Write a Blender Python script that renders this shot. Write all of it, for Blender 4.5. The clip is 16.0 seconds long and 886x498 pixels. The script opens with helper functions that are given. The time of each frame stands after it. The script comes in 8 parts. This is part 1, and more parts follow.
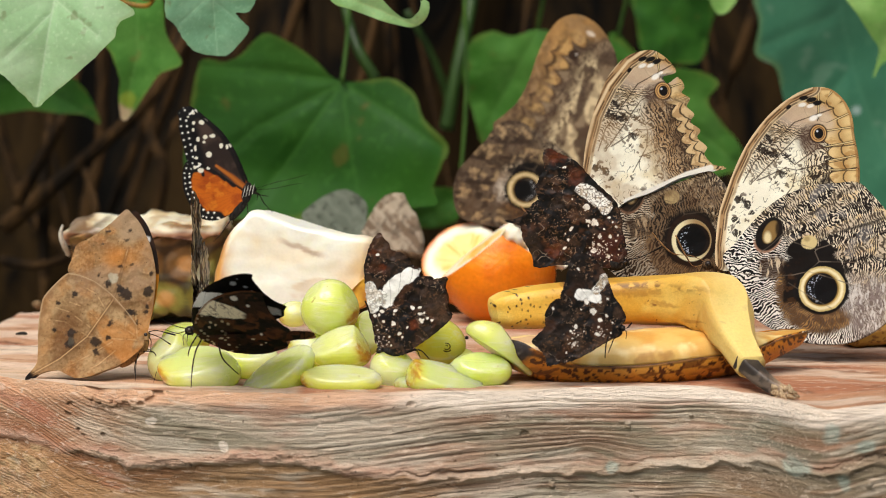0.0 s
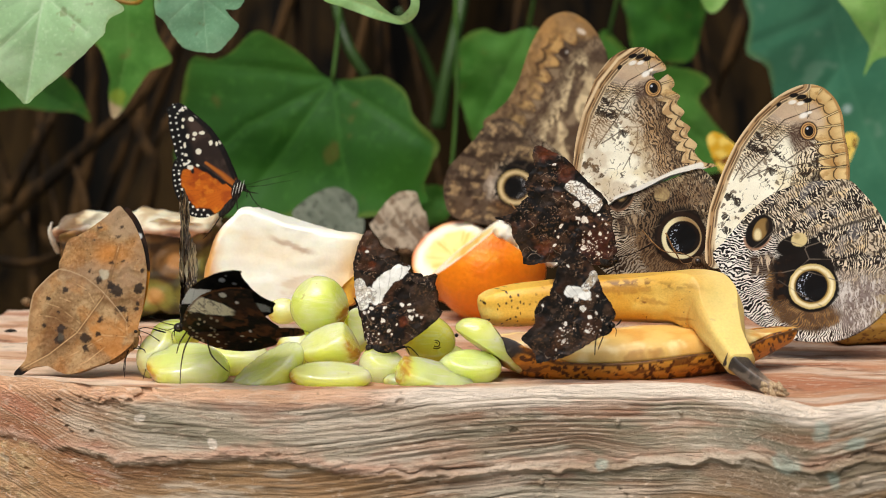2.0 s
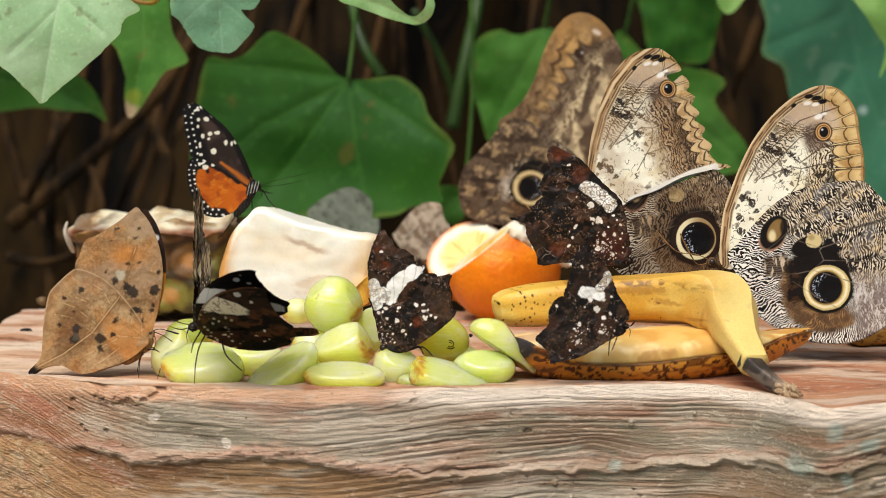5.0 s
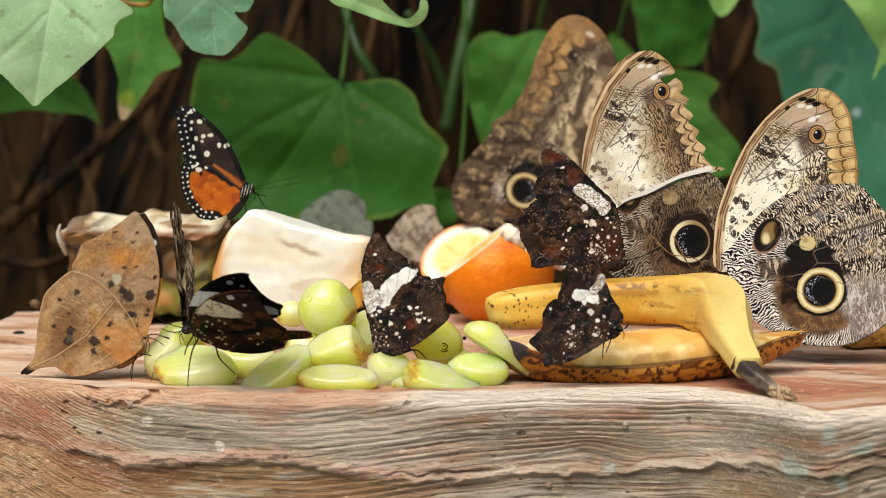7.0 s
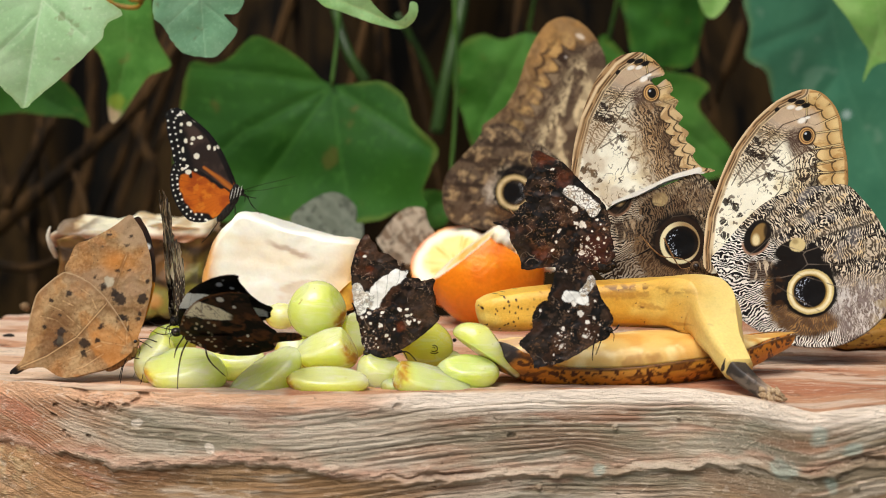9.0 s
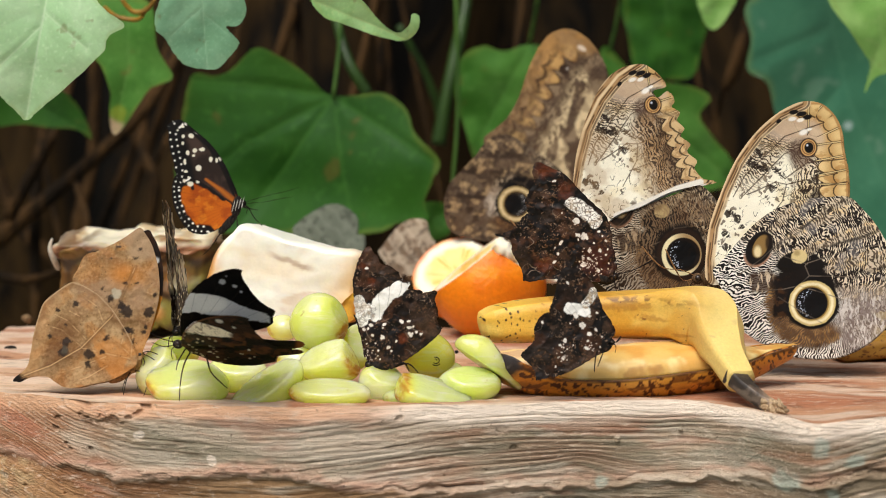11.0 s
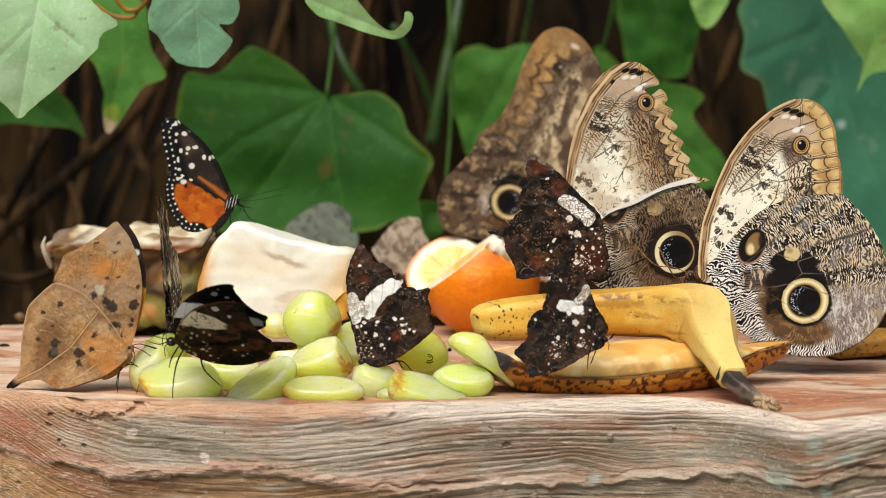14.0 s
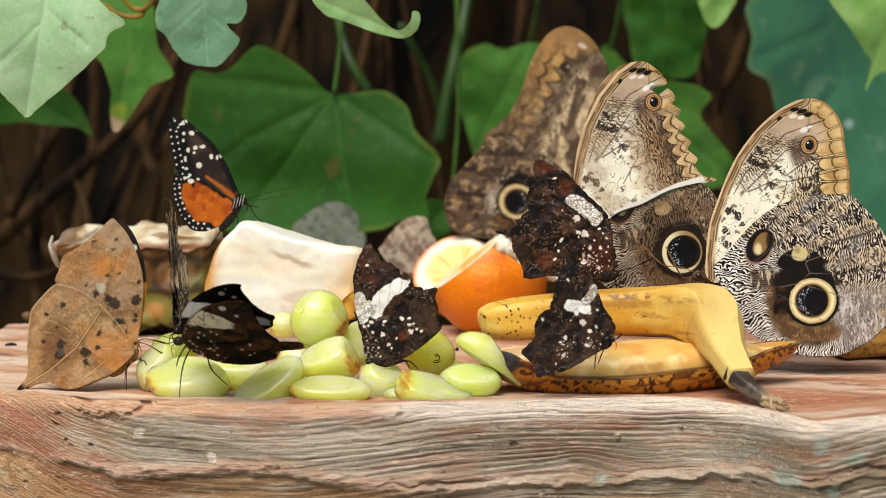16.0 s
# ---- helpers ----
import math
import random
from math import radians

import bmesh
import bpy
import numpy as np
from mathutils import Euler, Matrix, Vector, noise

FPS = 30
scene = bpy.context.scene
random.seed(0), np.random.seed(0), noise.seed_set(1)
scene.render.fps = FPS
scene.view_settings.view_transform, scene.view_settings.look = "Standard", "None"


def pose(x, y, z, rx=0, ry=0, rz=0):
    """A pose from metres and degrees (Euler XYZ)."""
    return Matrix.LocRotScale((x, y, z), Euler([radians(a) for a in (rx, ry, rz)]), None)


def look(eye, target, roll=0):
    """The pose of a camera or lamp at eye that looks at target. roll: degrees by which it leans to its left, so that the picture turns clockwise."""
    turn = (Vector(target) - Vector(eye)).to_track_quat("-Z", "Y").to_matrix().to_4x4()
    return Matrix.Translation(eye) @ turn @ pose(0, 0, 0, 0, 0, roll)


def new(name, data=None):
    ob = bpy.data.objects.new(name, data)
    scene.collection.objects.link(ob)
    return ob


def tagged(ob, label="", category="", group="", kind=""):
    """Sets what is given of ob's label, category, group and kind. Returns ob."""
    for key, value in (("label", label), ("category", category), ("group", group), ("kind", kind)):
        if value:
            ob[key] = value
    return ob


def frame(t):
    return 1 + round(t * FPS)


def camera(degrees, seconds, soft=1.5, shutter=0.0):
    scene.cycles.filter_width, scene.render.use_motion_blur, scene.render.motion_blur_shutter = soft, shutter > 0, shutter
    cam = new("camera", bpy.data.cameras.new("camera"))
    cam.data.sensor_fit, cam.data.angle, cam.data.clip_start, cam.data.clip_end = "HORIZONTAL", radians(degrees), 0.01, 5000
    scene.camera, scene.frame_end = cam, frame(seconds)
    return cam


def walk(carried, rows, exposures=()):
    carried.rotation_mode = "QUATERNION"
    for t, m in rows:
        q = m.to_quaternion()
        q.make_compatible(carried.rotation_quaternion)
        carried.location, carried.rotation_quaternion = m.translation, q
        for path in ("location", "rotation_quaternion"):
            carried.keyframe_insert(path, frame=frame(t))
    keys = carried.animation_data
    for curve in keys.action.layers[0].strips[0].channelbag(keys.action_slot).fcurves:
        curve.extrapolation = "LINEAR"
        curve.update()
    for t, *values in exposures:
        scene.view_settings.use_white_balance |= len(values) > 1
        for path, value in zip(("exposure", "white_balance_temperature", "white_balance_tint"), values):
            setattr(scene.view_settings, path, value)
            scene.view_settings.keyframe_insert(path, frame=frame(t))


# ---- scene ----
# camera and its path ------------------------------------------------------
cam = camera(24, 16.0, 0.7)
cam.data.dof.use_dof = True
cam.data.dof.focus_distance = 0.680
cam.data.dof.aperture_fstop = 15.0
PATH = [
    (0, 0.0, 0.0, 0.1020, 84.749, 0.000, 0.000),
    (0.5, 0.0006, 0.0003, 0.1017, 84.853, -0.063, -0.083),
    (1, 0.0011, 0.0007, 0.1014, 84.764, -0.033, -0.190),
    (1.5, 0.0008, 0.0008, 0.1008, 84.784, -0.062, -0.308),
    (2, 0.0009, 0.0009, 0.1009, 84.755, -0.069, -0.202),
    (2.5, 0.0003, 0.0008, 0.1018, 84.746, -0.093, 0.010),
    (3, 0.0006, 0.0008, 0.1019, 84.732, -0.119, 0.096),
    (3.5, 0.0006, 0.0006, 0.1015, 84.726, -0.119, 0.188),
    (4, 0.0008, 0.0003, 0.1008, 84.793, -0.186, 0.277),
    (6.5, 0.0024, 0.0007, 0.1011, 84.730, -0.125, 0.190),
    (7, 0.0013, 0.0010, 0.1012, 84.810, -0.185, 0.063),
    (7.5, 0.0011, 0.0, 0.1010, 84.924, -0.186, -0.060),
    (8, 0.0012, 0.0007, 0.1011, 84.933, -0.164, -0.082),
    (8.5, 0.0024, 0.0009, 0.1007, 84.887, -0.146, -0.137),
    (9, 0.0021, 0.0014, 0.1005, 84.917, -0.116, -0.155),
    (9.5, 0.0021, 0.0013, 0.1006, 85.029, -0.138, -0.110),
    (12, 0.0018, 0.0011, 0.1010, 85.221, -0.061, -0.131),
    (12.5, 0.0021, 0.0010, 0.1006, 85.171, -0.072, -0.113),
    (13, 0.0021, 0.0010, 0.1001, 85.133, -0.103, -0.133),
    (13.5, 0.0017, 0.0010, 0.1007, 85.174, -0.092, -0.261),
    (14, 0.0023, 0.0008, 0.0999, 85.231, -0.081, -0.278),
    (14.5, 0.0017, 0.0011, 0.1005, 85.114, -0.066, -0.255),
    (15, 0.0024, 0.0017, 0.1004, 84.998, -0.107, -0.150),
    (15.5, 0.0022, 0.0016, 0.1002, 84.992, -0.128, -0.176),
    (16, 0.0021, 0.0012, 0.1002, 85.192, -0.116, -0.092),
]
walk(cam, [(t, pose(x, y, z, a, b, c)) for t, x, y, z, a, b, c in PATH])

# light: bright diffuse day under a glass roof ------------------------------
scene.view_settings.exposure = -0.14
world = bpy.data.worlds.new("world")
scene.world = world
world.use_nodes = True
sky = world.node_tree.nodes.new("ShaderNodeTexSky")
sky.sky_type = "NISHITA"
sky.sun_disc = False
sky.sun_elevation, sky.sun_rotation = radians(57), radians(204)
sky.air_density, sky.dust_density = 1.0, 4.0
world.node_tree.nodes["Background"].inputs[1].default_value = 0.088
world.node_tree.links.new(sky.outputs[0], world.node_tree.nodes["Background"].inputs[0])
sun = new("sun", bpy.data.lights.new("sun", "SUN"))
sun.data.energy, sun.data.angle, sun.data.color = 3.9, radians(40), (1.0, 0.975, 0.92)
sun.matrix_world = look((-0.30, -0.66, 1.10), (0, 0, 0))

# helpers --------------------------------------------------------------------


def lin(c):
    """sRGB colour to linear."""
    c = np.asarray(c, float)
    return np.where(c <= 0.04045, c / 12.92, ((c + 0.055) / 1.055) ** 2.4)


def lattice(ix, iy, seed):
    h = np.sin(ix * 127.1 + iy * 311.7 + seed * 74.7) * 43758.5453
    return h - np.floor(h)


def soft(x, y, seed=0):
    """Smooth value noise, 0 to 1."""
    x, y = np.asarray(x, float), np.asarray(y, float)
    ix, iy = np.floor(x), np.floor(y)
    fx, fy = x - ix, y - iy
    fx, fy = fx * fx * (3 - 2 * fx), fy * fy * (3 - 2 * fy)
    a = lattice(ix, iy, seed) * (1 - fx) + lattice(ix + 1, iy, seed) * fx
    b = lattice(ix, iy + 1, seed) * (1 - fx) + lattice(ix + 1, iy + 1, seed) * fx
    return a * (1 - fy) + b * fy


def fbm(x, y, seed=0, octaves=4):
    total, weight = 0, 0
    for o in range(octaves):
        a = 0.6 + 1.1 * o
        u, v = x * math.cos(a) - y * math.sin(a), x * math.sin(a) + y * math.cos(a)
        total = total + soft(u * 2**o, v * 2**o, seed + o * 7) / 2**o
        weight += 1 / 2**o
    return total / weight


def dots(x, y, seed=0):
    """Scattered centres, one to each unit cell: the distance to the nearest, and its random number."""
    ix, iy = np.floor(x), np.floor(y)
    best, number = np.full(x.shape, 9.0), np.zeros(x.shape)
    for dx in (-1, 0, 1):
        for dy in (-1, 0, 1):
            cx, cy = ix + dx, iy + dy
            d = np.hypot(x - cx - lattice(cx, cy, seed + 1), y - cy - lattice(cx, cy, seed + 2))
            number = np.where(d < best, lattice(cx, cy, seed + 3), number)
            best = np.minimum(best, d)
    return best, number


def step(a, b, v):
    """Smooth step from 0 at a to 1 at b."""
    k = np.clip((v - a) / (b - a), 0, 1)
    return k * k * (3 - 2 * k)


def mix(c, colour, mask):
    return c + (lin(colour) - c) * np.clip(mask, 0, 1)[..., None]


def fill(x, colour):
    return np.broadcast_to(lin(colour), (*x.shape, 3)).copy()


def to_line(x, y, points):
    """Distance to a polyline, and the length along it of the nearest place."""
    best, along, run = np.full(x.shape, 1e9), np.zeros(x.shape), 0.0
    for (ax, ay), (bx, by) in zip(points, points[1:]):
        dx, dy = bx - ax, by - ay
        size = math.hypot(dx, dy)
        k = np.clip(((x - ax) * dx + (y - ay) * dy) / size**2, 0, 1)
        d = np.hypot(x - ax - k * dx, y - ay - k * dy)
        along = np.where(d < best, run + k * size, along)
        best = np.minimum(best, d)
        run += size
    return best, along


def smooth_loop(points, per=10, closed=True):
    """Catmull-Rom curve through the points."""
    p = np.asarray(points, float)
    n = len(p)
    out = []
    for i in range(n if closed else n - 1):
        if closed:
            a, b, c, d = p[i - 1], p[i], p[(i + 1) % n], p[(i + 2) % n]
        else:
            a, b, c, d = p[max(i - 1, 0)], p[i], p[i + 1], p[min(i + 2, n - 1)]
        for k in range(per):
            t = k / per
            out.append(0.5 * (2 * b + (c - a) * t + (2 * a - 5 * b + 4 * c - d) * t**2 + (3 * b - a - 3 * c + d) * t**3))
    if not closed:
        out.append(p[-1])
    return np.array(out)


def finish(name, mesh, material, parent, label=""):
    ob = new(name, mesh)
    if material:
        mesh.materials.append(material)
    ob.parent = parent
    if label:
        ob["label"] = label
    return ob


def part(name, bm, material, parent, label="", shade=True):
    mesh = bpy.data.meshes.new(name)
    bm.to_mesh(mesh)
    bm.free()
    if shade:
        mesh.shade_smooth()
    return finish(name, mesh, material, parent, label)


def thing(name, place, label, category, group="", rz=0.0):
    ob = new(name)
    ob.empty_display_size = 0.01
    ob.matrix_basis = pose(*place, 0, 0, rz)
    return tagged(ob, label, category, group)


def paint_points(mesh, colours, name="paint"):
    layer = mesh.color_attributes.new(name, "FLOAT_COLOR", "POINT")
    rgba = np.ones((len(mesh.vertices), 4), np.float32)
    rgba[:, :3] = colours
    layer.data.foreach_set("color", rgba.ravel())


def tube_bm(points, radii, sides=6, bm=None, round_path=6):
    """A round, tapered tube along a smooth path."""
    bm = bm or bmesh.new()
    path = smooth_loop(points, round_path, False) if len(points) > 2 else np.asarray(points, float)
    radii = np.interp(np.linspace(0, 1, len(path)), np.linspace(0, 1, len(radii)), radii)
    rings = []
    for i, p in enumerate(path):
        d = Vector(path[min(i + 1, len(path) - 1)] - path[max(i - 1, 0)]).normalized()
        a = d.cross(Vector((0.31, 0.2, 0.93)) if abs(d.z) < 0.9 else Vector((1, 0, 0))).normalized()
        b = d.cross(a)
        rings.append([bm.verts.new(Vector(p) + (a * math.cos(q) + b * math.sin(q)) * radii[i])
                      for q in (2 * math.pi * k / sides for k in range(sides))])
    for r, s in zip(rings, rings[1:]):
        for k in range(sides):
            bm.faces.new((r[k], r[(k + 1) % sides], s[(k + 1) % sides], s[k]))
    bm.faces.new(rings[0][::-1])
    bm.faces.new(rings[-1])
    return bm


def blob_bm(size, wobble=0.0, scale=60.0, seed=0, cuts=3, bm=None, at=(0, 0, 0), turn=None):
    """An ellipsoid with uneven skin; size gives its half axes."""
    bm = bm or bmesh.new()
    made = bmesh.ops.create_icosphere(bm, subdivisions=cuts, radius=1.0)["verts"]
    for v in made:
        p = Vector((v.co.x * size[0], v.co.y * size[1], v.co.z * size[2]))
        if wobble:
            p *= 1 + wobble * noise.noise(p * scale + Vector((seed, seed * 1.7, 0)))
        if turn:
            p.rotate(turn)
        v.co = p + Vector(at)
    return bm


# materials --------------------------------------------------------------------


def nodes_of(name, rough=0.6, spec=0.4):
    mat = bpy.data.materials.new(name)
    mat.use_nodes = True
    b = mat.node_tree.nodes["Principled BSDF"]
    b.inputs["Roughness"].default_value = rough
    b.inputs["Specular IOR Level"].default_value = spec
    return mat, mat.node_tree, b


def add(tree, kind, **values):
    n = tree.nodes.new(kind)
    for key, value in values.items():
        n.inputs[key].default_value = value
    return n


def coords(tree, scale=(1, 1, 1), turn=(0, 0, 0)):
    c = tree.nodes.new("ShaderNodeTexCoord")
    m = tree.nodes.new("ShaderNodeMapping")
    m.inputs["Scale"].default_value = scale
    m.inputs["Rotation"].default_value = turn
    tree.links.new(c.outputs["Object"], m.inputs[0])
    return m.outputs[0]


def noise_node(tree, vector, scale, detail=4.0, rough=0.55, distort=0.0):
    n = add(tree, "ShaderNodeTexNoise", Scale=scale, Detail=detail, Roughness=rough, Distortion=distort)
    tree.links.new(vector, n.inputs["Vector"])
    return n.outputs["Fac"]


def ramp(tree, fac, stops):
    r = tree.nodes.new("ShaderNodeValToRGB")
    while len(r.color_ramp.elements) < len(stops):
        r.color_ramp.elements.new(0.5)
    for e, (p, c) in zip(r.color_ramp.elements, stops):
        e.position = p
        e.color = (*lin(c), 1) if not isinstance(c, float) else (c, c, c, 1)
    tree.links.new(fac, r.inputs[0])
    return r.outputs[0]


def blend(tree, fac, a, b, mode="MIX"):
    m = tree.nodes.new("ShaderNodeMix")
    m.data_type, m.blend_type = "RGBA", mode
    for value, k in ((fac, 0), (a, 6), (b, 7)):
        if isinstance(value, (int, float)):
            m.inputs[k].default_value = value
        elif isinstance(value, tuple):
            m.inputs[k].default_value = (*lin(value), 1)
        else:
            tree.links.new(value, m.inputs[k])
    return m.outputs[2]


def bump(tree, b, height, strength=0.4, distance=0.0005):
    n = add(tree, "ShaderNodeBump", Strength=strength, Distance=distance)
    tree.links.new(height, n.inputs["Height"])
    tree.links.new(n.outputs[0], b.inputs["Normal"])


def painted(name, rough=0.65, spec=0.25, grain=2500.0, amount=0.25, glow=0.0, relief=0.0002):
    """A surface whose markings are stored on the mesh, with fine scales over them."""
    mat, tree, b = nodes_of(name, rough, spec)
    a = tree.nodes.new("ShaderNodeAttribute")
    a.attribute_name = "paint"
    fine = noise_node(tree, coords(tree), grain, 3)
    shade = ramp(tree, fine, [(0.3, 1.0 - amount), (0.7, 1.0)])
    tree.links.new(blend(tree, 1.0, a.outputs["Color"], shade, "MULTIPLY"), b.inputs["Base Color"])
    bump(tree, b, fine, 0.3, relief)
    if glow:
        b.inputs["Subsurface Weight"].default_value = glow
        b.inputs["Subsurface Radius"].default_value = (0.004, 0.003, 0.0015)
        b.inputs["Subsurface Scale"].default_value = 1.0
    return mat


WING = painted("wing_scales", 0.55, 0.22, 2500.0, 0.10)
DARK_WING = painted("dark_wing_scales", 0.42, 0.30, 1800.0, 0.12, relief=0.0003)


def make_thin_wing():
    """Wing scales that let some of the daylight through."""
    mat = painted("thin_wing_scales", 0.6, 0.12, 1500.0, 0.08, relief=0.0004)
    tree = mat.node_tree
    b = tree.nodes["Principled BSDF"]
    clear = tree.nodes.new("ShaderNodeBsdfTranslucent")
    tree.links.new(b.inputs["Base Color"].links[0].from_socket, clear.inputs["Color"])
    both = add(tree, "ShaderNodeMixShader", Fac=0.38)
    tree.links.new(b.outputs[0], both.inputs[1])
    tree.links.new(clear.outputs[0], both.inputs[2])
    tree.links.new(both.outputs[0], tree.nodes["Material Output"].inputs["Surface"])
    return mat


THIN_WING = make_thin_wing()
LEAF = painted("leaf_skin", 0.42, 0.45, 700.0, 0.09, relief=0.00014)
FRUIT = painted("fruit_skin", 0.46, 0.35, 1200.0, 0.12, 0.15, 0.0004)
ORANGE_PEEL = painted("orange_peel", 0.42, 0.4, 650.0, 0.14, 0.1, 0.0012)
FLESH = painted("fruit_flesh", 0.38, 0.45, 900.0, 0.05, 0.15)


def make_fur(name, dark, light):
    mat, tree, b = nodes_of(name, 0.85, 0.15)
    f = noise_node(tree, coords(tree, (1, 1, 0.3)), 1800, 4)
    tree.links.new(ramp(tree, f, [(0.35, dark), (0.7, light)]), b.inputs["Base Color"])
    bump(tree, b, f, 0.6, 0.0004)
    return mat


FUR_BROWN = make_fur("brown_fur", (0.2, 0.14, 0.09), (0.45, 0.35, 0.25))
FUR_DARK = make_fur("dark_fur", (0.05, 0.045, 0.04), (0.2, 0.18, 0.16))
FUR_TAN = make_fur("tan_fur", (0.4, 0.28, 0.17), (0.66, 0.5, 0.33))
EYE = nodes_of("insect_eye", 0.12, 0.6)[0]
EYE.node_tree.nodes["Principled BSDF"].inputs["Base Color"].default_value = (0.03, 0.02, 0.015, 1)
LEG = make_fur("leg_shell", (0.07, 0.055, 0.05), (0.16, 0.13, 0.11))
LEG_TAN = make_fur("pale_leg_shell", (0.35, 0.27, 0.18), (0.55, 0.45, 0.33))


def make_grape():
    mat, tree, b = nodes_of("grape_flesh", 0.22, 0.5)
    v = coords(tree)
    a = tree.nodes.new("ShaderNodeAttribute")
    a.attribute_name = "paint"
    info = tree.nodes.new("ShaderNodeObjectInfo")
    tint = ramp(tree, info.outputs["Random"], [(0.0, (0.88, 1.0, 0.80)), (0.6, (0.96, 1.0, 0.90)), (1.0, (1.0, 0.98, 0.78))])
    streak = noise_node(tree, coords(tree, (60, 420, 420)), 1.0, 4, 0.6, 0.8)
    col = blend(tree, 1.0, a.outputs["Color"], tint, "MULTIPLY")
    # wet highlights painted as pale streaks over the flesh colour
    col = blend(tree, ramp(tree, streak, [(0.50, 0.0), (0.68, 0.28)]), col, (0.99, 0.99, 0.88))
    col = blend(tree, ramp(tree, noise_node(tree, v, 260, 3, 0.6), [(0.68, 0.0), (0.74, 0.6)]), col, (0.62, 0.48, 0.16))
    tree.links.new(col, b.inputs["Base Color"])
    b.inputs["Transmission Weight"].default_value = 0.10
    b.inputs["IOR"].default_value = 1.36
    b.inputs["Subsurface Weight"].default_value = 1.0
    b.inputs["Subsurface Radius"].default_value = (0.022, 0.022, 0.009)
    b.inputs["Subsurface Scale"].default_value = 1.0
    b.inputs["Coat Weight"].default_value = 0.6
    b.inputs["Coat Roughness"].default_value = 0.12
    bump(tree, b, blend(tree, 0.5, noise_node(tree, v, 190, 3), streak), 0.6, 0.0012)
    return mat


GRAPE = make_grape()


def make_tray_wood():
    mat, tree, b = nodes_of("weathered_wood", 0.8, 0.25)
    a = tree.nodes.new("ShaderNodeAttribute")
    a.attribute_name = "paint"
    fine = noise_node(tree, coords(tree, (90, 420, 1500), (0, 0.04, 0)), 1.0, 5, 0.65, 0.6)
    speck = noise_node(tree, coords(tree), 700, 4, 0.6)
    blot = noise_node(tree, coords(tree, (1, 1.5, 2)), 130, 4, 0.6, 0.5)
    col = blend(tree, 1.0, a.outputs["Color"], ramp(tree, fine, [(0.28, 0.70), (0.50, 0.97), (0.7, 1.0)]), "MULTIPLY")
    flake = noise_node(tree, coords(tree, (120, 500, 700), (0, -0.08, 0)), 1.0, 6, 0.7, 1.2)
    col = blend(tree, ramp(tree, flake, [(0.56, 0.0), (0.64, 0.55)]), col, (0.88, 0.79, 0.70))
    col = blend(tree, ramp(tree, flake, [(0.31, 0.45), (0.40, 0.0)]), col, (0.46, 0.34, 0.26))
    col = blend(tree, ramp(tree, speck, [(0.26, 0.7), (0.33, 0.0)]), col, (0.26, 0.18, 0.13))
    col = blend(tree, ramp(tree, blot, [(0.60, 0.0), (0.72, 0.35)]), col, (0.90, 0.84, 0.76))
    # thin cracks between flakes that curl off
    warp = noise_node(tree, coords(tree, (60, 60, 120)), 1.0, 4, 0.6)
    shift = tree.nodes.new("ShaderNodeVectorMath")
    shift.operation = "ADD"
    tree.links.new(coords(tree, (26, 150, 300), (0, 0.05, 0)), shift.inputs[0])
    tree.links.new(blend(tree, 1.0, warp, (1.25, 1.25, 1.25), "MULTIPLY"), shift.inputs[1])
    cell = tree.nodes.new("ShaderNodeTexVoronoi")
    cell.feature = "DISTANCE_TO_EDGE"
    tree.links.new(shift.outputs[0], cell.inputs["Vector"])
    where = ramp(tree, noise_node(tree, coords(tree), 60, 4, 0.6), [(0.52, 0.0), (0.64, 1.0)])
    line = blend(tree, 1.0, ramp(tree, cell.outputs["Distance"], [(0.0, 1.0), (0.07, 0.0)]), where, "MULTIPLY")
    col = blend(tree, blend(tree, 1.0, line, (0.16, 0.16, 0.16), "MULTIPLY"), col, (0.30, 0.20, 0.15))
    tree.links.new(col, b.inputs["Base Color"])
    height = blend(tree, 0.5, blend(tree, 0.4, fine, speck), flake)
    bump(tree, b, blend(tree, blend(tree, 1.0, line, (0.25, 0.25, 0.25), "MULTIPLY"), height, (0.0, 0.0, 0.0)), 1.0, 0.0022)
    return mat


TRAY_WOOD = make_tray_wood()


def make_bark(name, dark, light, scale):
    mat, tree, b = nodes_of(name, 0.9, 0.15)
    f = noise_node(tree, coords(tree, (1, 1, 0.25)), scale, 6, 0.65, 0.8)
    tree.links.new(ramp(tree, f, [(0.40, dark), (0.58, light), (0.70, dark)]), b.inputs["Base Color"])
    bump(tree, b, f, 0.9, 0.008)
    return mat


# bark and root tones lowered so that the colour itself holds the deep shade
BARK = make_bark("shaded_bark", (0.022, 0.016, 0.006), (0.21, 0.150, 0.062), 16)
ROOT = make_bark("brown_root", (0.10, 0.070, 0.032), (0.29, 0.205, 0.105), 60)
# unseen ground, its pale tone chosen to throw light up under wings and tray
BOUNCE_GROUND = make_bark("pale_gravel", (0.38, 0.39, 0.35), (0.60, 0.60, 0.55), 40)


def make_stem(name, dark, light):
    mat, tree, b = nodes_of(name, 0.5, 0.4)
    f = noise_node(tree, coords(tree, (1, 1, 0.2)), 150, 4)
    tree.links.new(ramp(tree, f, [(0.3, dark), (0.7, light)]), b.inputs["Base Color"])
    return mat


STEM = make_stem("green_stem", (0.16, 0.30, 0.10), (0.36, 0.50, 0.2))
OCHRE_STEM = make_stem("ochre_stem", (0.45, 0.33, 0.08), (0.64, 0.48, 0.12))
DARK_STEM = make_stem("dark_green_stem", (0.12, 0.20, 0.06), (0.20, 0.31, 0.10))

# the feeding tray ---------------------------------------------------------------


